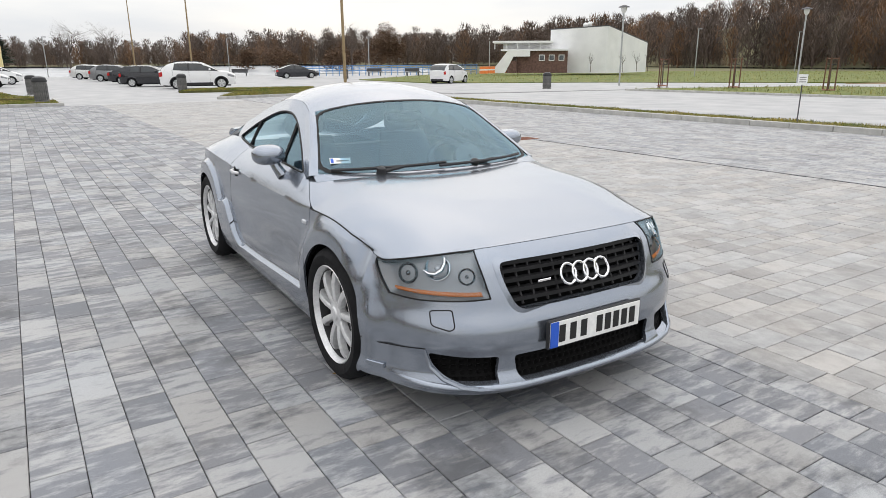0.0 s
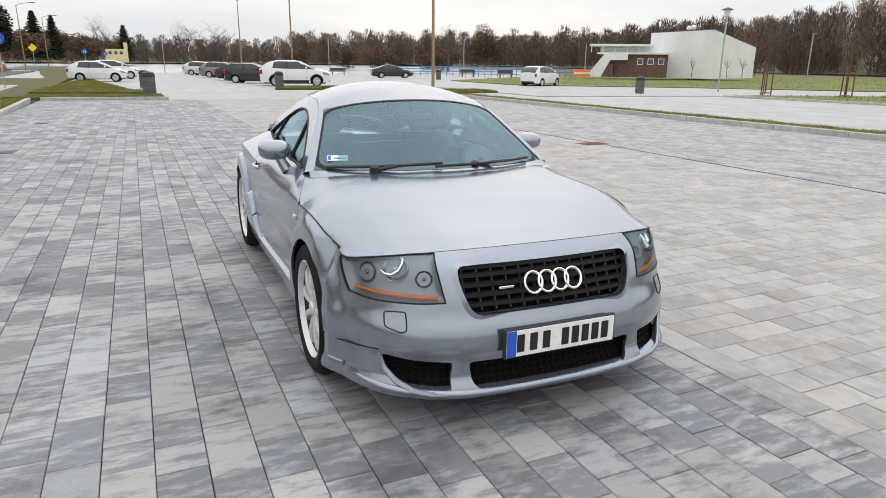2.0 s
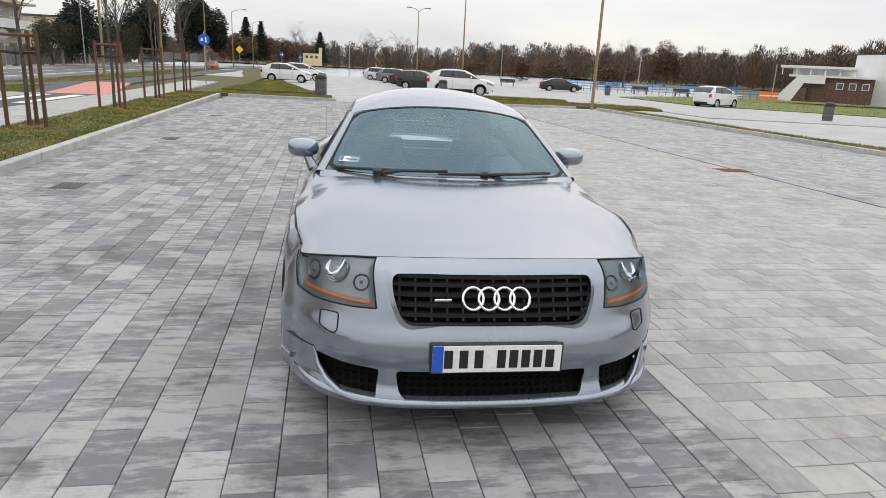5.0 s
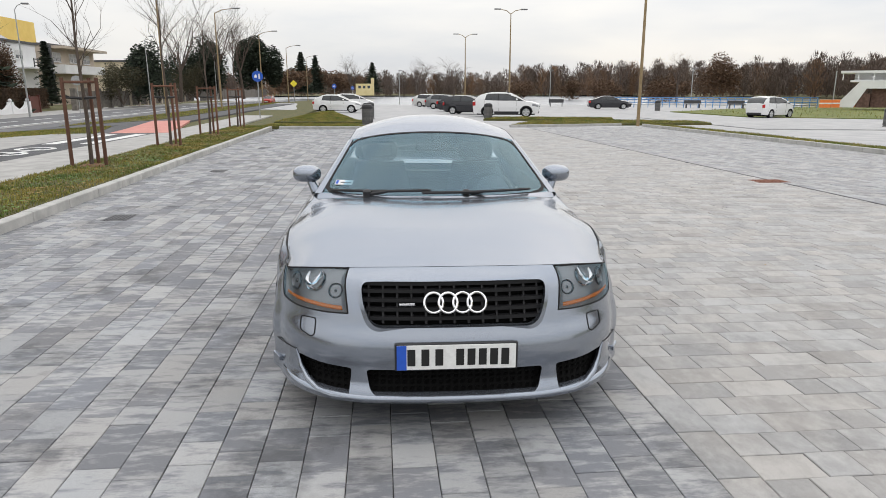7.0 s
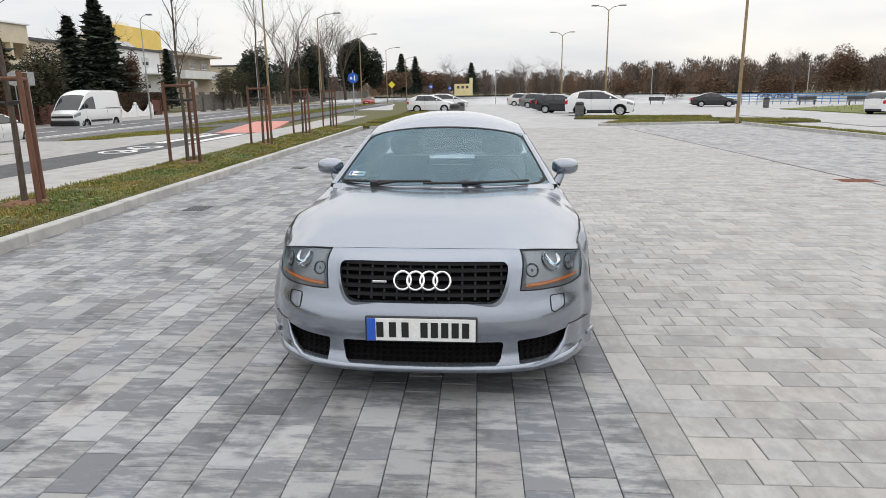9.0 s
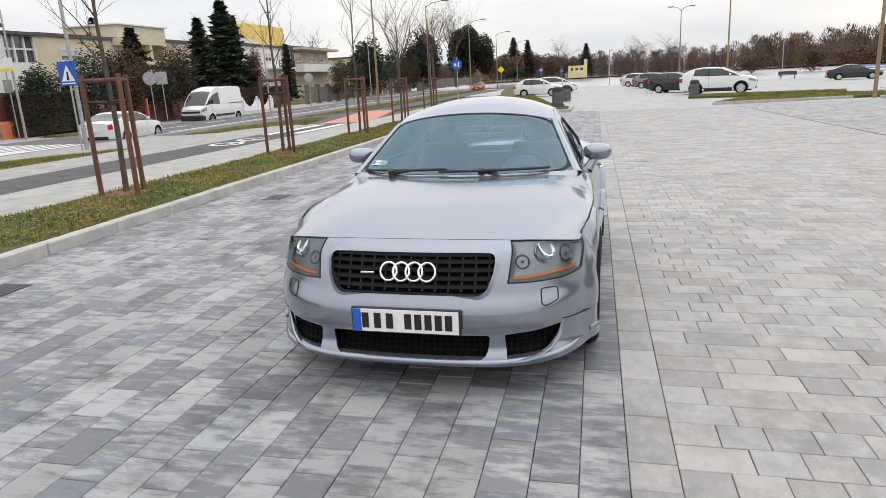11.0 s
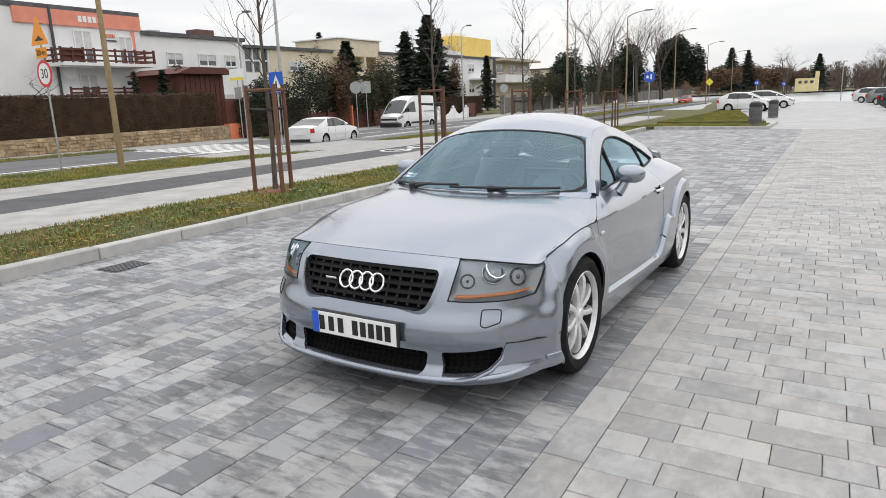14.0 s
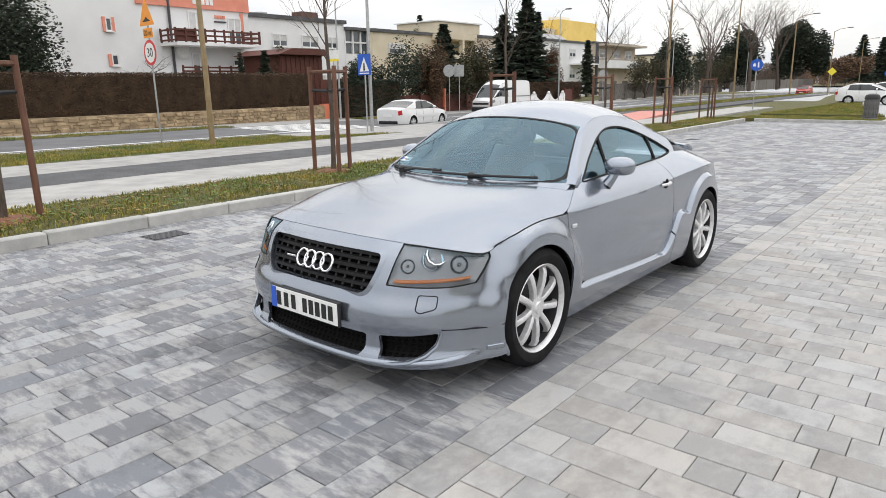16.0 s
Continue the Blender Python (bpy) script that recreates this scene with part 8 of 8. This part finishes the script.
for x, y in ((33.4, 32.1), (46.4, 27.8), (55.9, 25.7)):
    t = thing("park_lamp", "grey park lamp with a conical lantern", "park lamp", pose(x, y, 0.0), "park lamps")
    part("pole", post(bmesh.new(), 4.2, 0.055), M_STEEL, t)
    bm = bmesh.new()
    lathe(bm, [(0.07, 4.2), (0.16, 4.32), (0.20, 4.55), (0.18, 4.56)], 16)
    part("lantern_glass", bm, M_LAMP_LENS, t, smooth=True)
    bm = bmesh.new()
    lathe(bm, [(0.36, 4.56), (0.30, 4.62), (0.05, 4.70), (0.0, 4.71)], 16)
    part("lantern_cap", bm, M_DARKGREY, t, smooth=True)

# round blue path signs
for x, y, tn in ((-5.91, 39.57, 8), (-6.2, 93.2, 8), (-5.4, 121.6, 4)):
    c = thing("cycle_path_sign", "round blue shared path sign on a steel pole", "road sign", set_at(x, y, -0.33 - 0.003 * (y - 40), tn), "blue path signs")
    part("pole", post(bmesh.new(), 3.15), M_STEEL, c)
    flat(c, "sign_face", disc(0.31), -0.035, -0.02, 2.7, M_SIGN_BLUE)
    flat(c, "white_mark", [(-0.18, -0.08), (-0.04, -0.08), (-0.04, 0.04), (-0.11, 0.11), (-0.18, 0.02)], -0.040, -0.034, 2.7, M_SIGN_WHITE, "plain white mark")
    flat(c, "white_mark", [(0.05, -0.14), (0.14, -0.14), (0.12, 0.15), (0.06, 0.15)], -0.040, -0.034, 2.7, M_SIGN_WHITE, "plain white mark")
# stop sign board and grey sign backs
c = thing("bus_stop_sign", "white and yellow stop board on a steel pole", "road sign", set_at(-25.5, 26.5, None, 0))
part("pole", post(bmesh.new(), 3.9), M_STEEL, c)
flat(c, "board", [(-0.55, 0), (0.55, 0), (0.55, 0.62), (-0.55, 0.62)], -0.05, -0.03, 3.2, M_SIGN_WHITE)
flat(c, "board_band", [(-0.55, 0), (0.55, 0), (0.55, 0.14), (-0.55, 0.14)], -0.056, -0.048, 3.2, M_SIGN_YELLOW)
flat(c, "timetable_box", [(-0.25, 0), (0.25, 0), (0.25, 0.6), (-0.25, 0.6)], -0.06, -0.02, 2.2, M_GREY)
for x, y, kind in ((-25.96, 37.64, "round"), (-25.5, 38.2, "square"), (-25.6, 60.7, "round")):
    c = thing("sign_back", "grey back of a road sign on a pole", "road sign", set_at(x, y, None, 30), "sign backs")
    part("pole", post(bmesh.new(), 3.3), M_STEEL, c)
    flat(c, "sign_plate", disc(0.42) if kind == "round" else [(-0.35, -0.4), (0.35, -0.4), (0.35, 0.4), (-0.35, 0.4)], -0.035, -0.02, 2.85, M_STEEL)
c = thing("warning_sign", "small yellow diamond priority sign", "road sign", set_at(-10.7, 86.6, -0.3, 8))
part("pole", post(bmesh.new(), 3.2), M_STEEL, c)
flat(c, "sign_face", [(0, -0.45), (0.45, 0), (0, 0.45), (-0.45, 0)], -0.035, -0.02, 2.8, M_SIGN_YELLOW)
c = thing("parking_sign", "small white notice on a thin dark post in the lane verge", "sign", pose(15.6, 9.35, 0.0, 0, 0, -50))
part("post", post(bmesh.new(), 1.0, 0.014), M_DARKGREY, c)
flat(c, "notice", [(-0.10, 0), (0.10, 0), (0.10, 0.24), (-0.10, 0.24)], -0.022, -0.012, 0.84, M_SIGN_WHITE)
for k in range(3):
    flat(c, "notice_line", [(-0.07, 0), (0.07, 0), (0.07, 0.02), (-0.07, 0.02)], -0.025, -0.0215, 0.90 + 0.05 * k, M_GREY)


def litter_bin(label, m):
    t = thing("litter_bin", label, "litter bin", m, "litter bins")
    bm = bmesh.new()
    lathe(bm, [(0.0, 0.0), (0.27, 0.0), (0.27, 0.04), (0.235, 0.07), (0.25, 0.78), (0.255, 0.80)], 20)
    part("bin_body", bm, M_BIN, t, smooth=True)
    for k in range(20):
        a = 2 * math.pi * k / 20
        bm = bmesh.new()
        box(bm, 0.236, 0.262, -0.022, 0.022, 0.10, 0.74)
        o = part("bin_slat", bm, M_BIN, t)
        o.matrix_local = pose(0, 0, 0, 0, 0, math.degrees(a))
    bm = bmesh.new()
    lathe(bm, [(0.27, 0.78), (0.275, 0.84), (0.23, 0.95), (0.12, 1.0), (0.0, 1.0)], 20)
    part("bin_hood", bm, M_BLACK, t, "black bin hood", True)
    return t


for x, y in ((0.68, 31.6), (0.44, 42.0), (7.84, 41.3), (27.75, 32.7), (28.0, 64.3)):
    litter_bin("dark ribbed litter bin with a black hood", pose(x, y, lay(x, y) + (0.1 if y < 40 and x < 3 else 0.02)))

before_far = set(bpy.data.objects)
# lake railing, benches, barriers
railing = thing("lake_railing", "blue painted lakeside railing", "railing", pose(28, 84, -0.45, 0, 0, -14))
for k in range(30):
    slab(railing, "rail_post", k * 0.8, k * 0.8 + 0.08, 0, 0.08, 0, 1.15, M_BLUE_RAIL)
for z in (0.25, 0.55, 0.85, 1.1):
    slab(railing, "rail_bar", 0, 23.3, 0.02, 0.06, z, z + 0.09, M_BLUE_RAIL if z > 0.3 else M_STEEL)
for x, y in ((22.5, 86), (36.0, 78), (40.0, 76)):
    b = thing("bench", "dark park bench near the lake", "bench", pose(x, y, -0.4, 0, 0, -10), "park benches")
    slab(b, "seat", -0.9, 0.9, -0.22, 0.22, 0.42, 0.48, M_DARKGREY)
    slab(b, "backrest", -0.9, 0.9, 0.20, 0.25, 0.5, 0.85, M_DARKGREY)
    for s in (-0.7, 0.7):
        slab(b, "leg", s - 0.04, s + 0.04, -0.2, 0.2, 0, 0.42, M_DARKGREY)
for k in range(6):
    b = thing("barrier", "orange and white barrier block on the lawn edge", "barrier", pose(47.5 + 1.5 * k, 72 + 0.5 * k, -0.2), "orange barriers")
    slab(b, "block", -0.5, 0.5, -0.2, 0.2, 0.0, 0.8, M_ORANGE_CONE)
    slab(b, "stripe", -0.505, 0.505, -0.205, 0.205, 0.35, 0.5, M_SIGN_WHITE)

# low white building by the lake: gabled hall, brick wing with stair and roof terrace
hall = thing("lakeside_building", "white hall with sloping roof and brown brick wing", "building", pose(63.0, 68.0, 0.05, 0, 0, 0))
A, B, C = (-5.55, 4.1), (-1.4, -2.1), (7.75, 0.1)
bm = bmesh.new()
back = [(B[0] + (A[0] - B[0]) + (C[0] - B[0]), B[1] + (A[1] - B[1]) + (C[1] - B[1]))]
foot = [A, B, C, back[0]]
tops = (4.85, 5.15, 3.35, 3.05)
lo = [bm.verts.new((x, y, -0.3)) for x, y in foot]
hi = [bm.verts.new((x, y, z)) for (x, y), z in zip(foot, tops)]
for i in range(4):
    bm.faces.new((lo[i], lo[(i + 1) % 4], hi[(i + 1) % 4], hi[i]))
bm.faces.new(hi)
part("hall_wall", bm, M_RENDER_WHITE, hall)
bm = bmesh.new()
hv = [bm.verts.new((x * 1.01 - 0.01, y * 1.01, z + 0.02)) for (x, y), z in zip(foot, tops)]
hw2 = [bm.verts.new((x * 1.01 - 0.01, y * 1.01, z + 0.12)) for (x, y), z in zip(foot, tops)]
for i in range(4):
    bm.faces.new((hv[i], hv[(i + 1) % 4], hw2[(i + 1) % 4], hw2[i]))
bm.faces.new(hw2)
part("hall_roof", bm, M_ROOF, hall)
wing = pose(-6.35, -0.4, 0, 0, 0, 142)
def wing_slab(nm, x0, x1, y0, y1, z0, z1, mt, lab=""):
    o = slab(hall, nm, x0, x1, y0, y1, z0, z1, mt, lab)
    o.matrix_local = wing
    return o
wing_slab("brick_wing", 0, 6.15, -5, -0.05, -0.2, 2.35, M_BRICK)
wing_slab("terrace_slab", 0, 8.2, -5, 0.3, 2.35, 2.55, M_RENDER_WHITE)
wing_slab("terrace_parapet", 1.8, 9.2, -5.1, 0.0, 3.25, 3.5, M_RENDER_WHITE)
wing_slab("upper_wall", 1.85, 8.0, -5, -1.6, 2.55, 3.25, M_RENDER_WHITE)
for k in range(6):
    wing_slab("parapet_post", 1.9 + 1.4 * k, 2.0 + 1.4 * k, -0.2, -0.1, 2.55, 3.25, M_RENDER_WHITE)
for x in (0.4, 1.6, 2.8):
    wing_slab("wing_window", x, x + 0.7, -0.06, 0.0, 1.2, 1.9, M_FRAME)
    wing_slab("wing_pane", x + 0.08, x + 0.62, -0.02, 0.02, 1.28, 1.82, M_PANE)
wing_slab("stair_brick", 6.2, 7.4, -3, 0.6, -0.2, 1.2, M_BRICK)
bm = bmesh.new()
prism(bm, [(4.6, 1.7), (6.6, 1.7), (7.6, -0.2), (9.4, -0.2), (7.2, 2.5), (4.6, 2.5)], 0.4, 0.7, "y")
o = part("stair_flank", bm, M_RENDER_WHITE, hall)
o.matrix_local = wing
for x in (9.5,):
    wing_slab("flag_post", x, x + 0.1, 0.4, 0.5, 0, 3.5, M_STEEL)
bm = bmesh.new()
for k, (dx, dz) in enumerate(((0, 0), (0.7, 0.25))):
    bmesh.ops.create_uvsphere(bm, u_segments=10, v_segments=6, radius=0.32, matrix=pose(-2.5 + dx, 1.0, 5.35 + dz * 0.5))
    tube(bm, [(-2.5 + dx, 1.0, 4.6), (-2.5 + dx, 1.0, 5.35 + dz * 0.5)], 0.06, 5)
part("roof_vent", bm, M_SIGN_WHITE, hall, "white round roof ventilators")
for k, (px, py) in enumerate(((-3.6, -1.6), (0.4, -3.0), (3.2, -2.6), (5.6, -2.2))):
    bare_tree("slim bare young tree before the white hall", pose(63.0 + px, 68.0 + py, -0.0), 2.6, 0.035, 130 + k, 3, "hall trees", 0.35, 0.4)

# far small yellow house and orange autumn tree
yh = thing("boat_house", "small pale yellow house far beyond the parking area", "house", pose(-7.6, 235, 1.0) @ Matrix.Scale(0.82, 4))
slab(yh, "wall_block", 0, 7, 0, 7, -1.5, 3.0, M_PALE_YELLOW)
slab(yh, "tower_block", 6.0, 7.2, 0, 2, 3.0, 5.2, M_PALE_YELLOW)
for k in range(3):
    slab(yh, "window_pane", 1.0 + 1.8 * k, 2.0 + 1.8 * k, -0.03, 0.02, 1.2, 2.2, M_PANE)
bush("rust-orange willow on the far shore", pose(92, 190, -0.9), 15, 15, 12, 201, 9000, M_BUSH_RUST, "willow_tree", 0.26)
for k, (x, y) in enumerate(((52, 160), (47, 175), (60, 150), (70, 168), (38, 190))):
    bush("rust-brown shrub thicket on the far shore", pose(x, y, -0.9), 9, 9, 5.0, 210 + k, 3500, M_BUSH_RUST, "thicket", 0.22)
for k, (az, d, h) in enumerate(((-2, 150, 12), (3.5, 170, 14), (6, 175, 13), (23, 160, 14), (-16, 160, 11))):
    x, y = around(az, d)
    bare_tree("tall bare tree standing above the far shore", pose(x, y, -0.9), h, 0.25, 220 + k, 5, "shore trees", 0.25, 0.8)

for ob in list(bpy.data.objects):
    if ob not in before_far and ob.parent is None:
        ob.matrix_world = FAR_SET @ ob.matrix_world

# ---------------------------------------------------------------- pavers
def paver_mesh(length, width, material, name="paver"):
    """One paver, long side along x, its top edge bevelled."""
    g, b, t = 0.0016, 0.0028, 0.003
    x0, x1, y0, y1 = g, length - g, g, width - g
    verts = [(x0, y0, -0.05), (x1, y0, -0.05), (x1, y1, -0.05), (x0, y1, -0.05), (x0, y0, -t), (x1, y0, -t), (x1, y1, -t), (x0, y1, -t),
             (x0 + b, y0 + b, 0), (x1 - b, y0 + b, 0), (x1 - b, y1 - b, 0), (x0 + b, y1 - b, 0)]
    faces = [(8, 9, 10, 11)] + [(i, (i + 1) % 4, (i + 1) % 4 + 4, i + 4) for i in range(4)] + [(i + 4, (i + 1) % 4 + 4, (i + 1) % 4 + 8, i + 8) for i in range(4)]
    me = bpy.data.meshes.new(name)
    me.from_pydata(verts, [], faces)
    me.materials.append(material)
    me.update()
    return me, np.array(verts), faces


def pave(name, label, x0, x1, y0, y1, width, lengths, along, field, single, near, seed, holder=None):
    """Courses of pavers of mixed lengths; those in the stretch `near` are pieces of their own."""
    r = random.Random(seed)
    if holder is None:
        holder = thing(name, label, "pavement", kind="structure")
        holder.matrix_world = LOT
    kinds = {ln: paver_mesh(ln, width, single) for ln in lengths}
    verts, faces, count, singles = [], [], 0, 0
    lo, hi = (y0, y1) if along == "y" else (x0, x1)
    cross0, cross1 = (x0, x1) if along == "y" else (y0, y1)
    c, fresh = 0, []
    while True:
        at = cross1 - (c + 1) * width if along == "y" else cross0 + c * width
        if at < cross0 - 1e-6 or at + width > cross1 + 1e-6:
            break
        p = lo
        first = True
        ends, fresh = fresh, []
        while p < hi - 0.05:
            picks = r.sample(lengths, len(lengths))
            if first:
                picks, first = [r.choice(lengths[:2])] + picks, False
            ln = next((k for k in picks if all(abs(p + k - e) > 0.03 for e in ends[-400:])), picks[0])
            fresh.append(p + ln)
            m = pose(at + width, p, 0, 0, 0, 90) if along == "y" else pose(p, at, 0)
            if p + ln > hi:
                ln = hi - p
                kinds.setdefault(ln, None)
                if kinds[ln] is None:
                    kinds[ln] = paver_mesh(ln, width, single)
            me, vv, ff = kinds[ln]
            m = m @ pose(0, 0, r.uniform(-0.0015, 0.0015), r.uniform(-0.25, 0.25), r.uniform(-0.2, 0.2), r.uniform(-0.12, 0.12))
            q = m.translation
            if near[0] < q.x < near[1] and near[2] < q.y < near[3] and singles < 300:
                o = new("paver", me)
                o.parent = holder
                o.matrix_local = m
                singles += 1
            else:
                mm = np.array(m)
                verts.append(vv @ mm[:3, :3].T + mm[:3, 3])
                faces += [tuple(i + count for i in f) for f in ff]
                count += len(vv)
            p += ln
        c += 1
    me = bpy.data.meshes.new("paver_field")
    me.from_pydata(np.vstack(verts).tolist(), [], faces)
    me.materials.append(field)
    me.update()
    o = new("paver_field", me)
    o.parent = holder
    o["kind"] = "stuff"
    return holder


LENGTHS = (0.185, 0.28, 0.37)
bay = pave("pavement_bay", "blue-grey mottled concrete pavers laid lengthwise in the bays", -2.7427, 3.24, 0.3, 30.1, 0.1833, LENGTHS, "y", M_PAVER_DARK, M_PAVER_DARK1, (0.2, 3.3, 1.0, 3.6), 1)
border = pave("pavement_border", "single row of pale concrete pavers beside the bays", 3.24, 3.4233, 0.3, 30.2, 0.1833, LENGTHS, "y", M_PAVER_LIGHT, M_PAVER_LIGHT1, (3.2, 3.5, 1.0, 6.0), 2)
lane = pave("pavement_lane", "pale concrete pavers laid crosswise in the driving lane", 3.4233, 9.05, 0.5, 30.2, 0.18, LENGTHS, "x", M_PAVER_LIGHT, M_PAVER_LIGHT1, (3.4, 6.2, 1.2, 3.9), 3)
far_bay = pave("pavement_far_bay", "mottled grey concrete pavers in the bays across the lane", 9.06, 15.4755, 0.5, 33.0, 0.1833, LENGTHS, "y", M_PAVER_FAR, M_PAVER_FAR1, (9.0, 9.8, 8.0, 12.0), 4)
# the same courses go on behind the walk
NONE = (0, 0, 0, 0)
pave("", "", -2.0, 3.24, -5.0, 0.3, 0.1833, LENGTHS, "y", M_PAVER_DARK, M_PAVER_DARK1, NONE, 11, bay)
pave("", "", 3.24, 3.4233, -5.0, 0.3, 0.1833, LENGTHS, "y", M_PAVER_LIGHT, M_PAVER_LIGHT1, NONE, 12, border)
pave("", "", 3.4233, 9.05, -4.9, 0.5, 0.18, LENGTHS, "x", M_PAVER_LIGHT, M_PAVER_LIGHT1, NONE, 13, lane)
pave("", "", 9.06, 15.4755, -5.0, 0.5, 0.1833, LENGTHS, "y", M_PAVER_FAR, M_PAVER_FAR1, NONE, 14, far_bay)
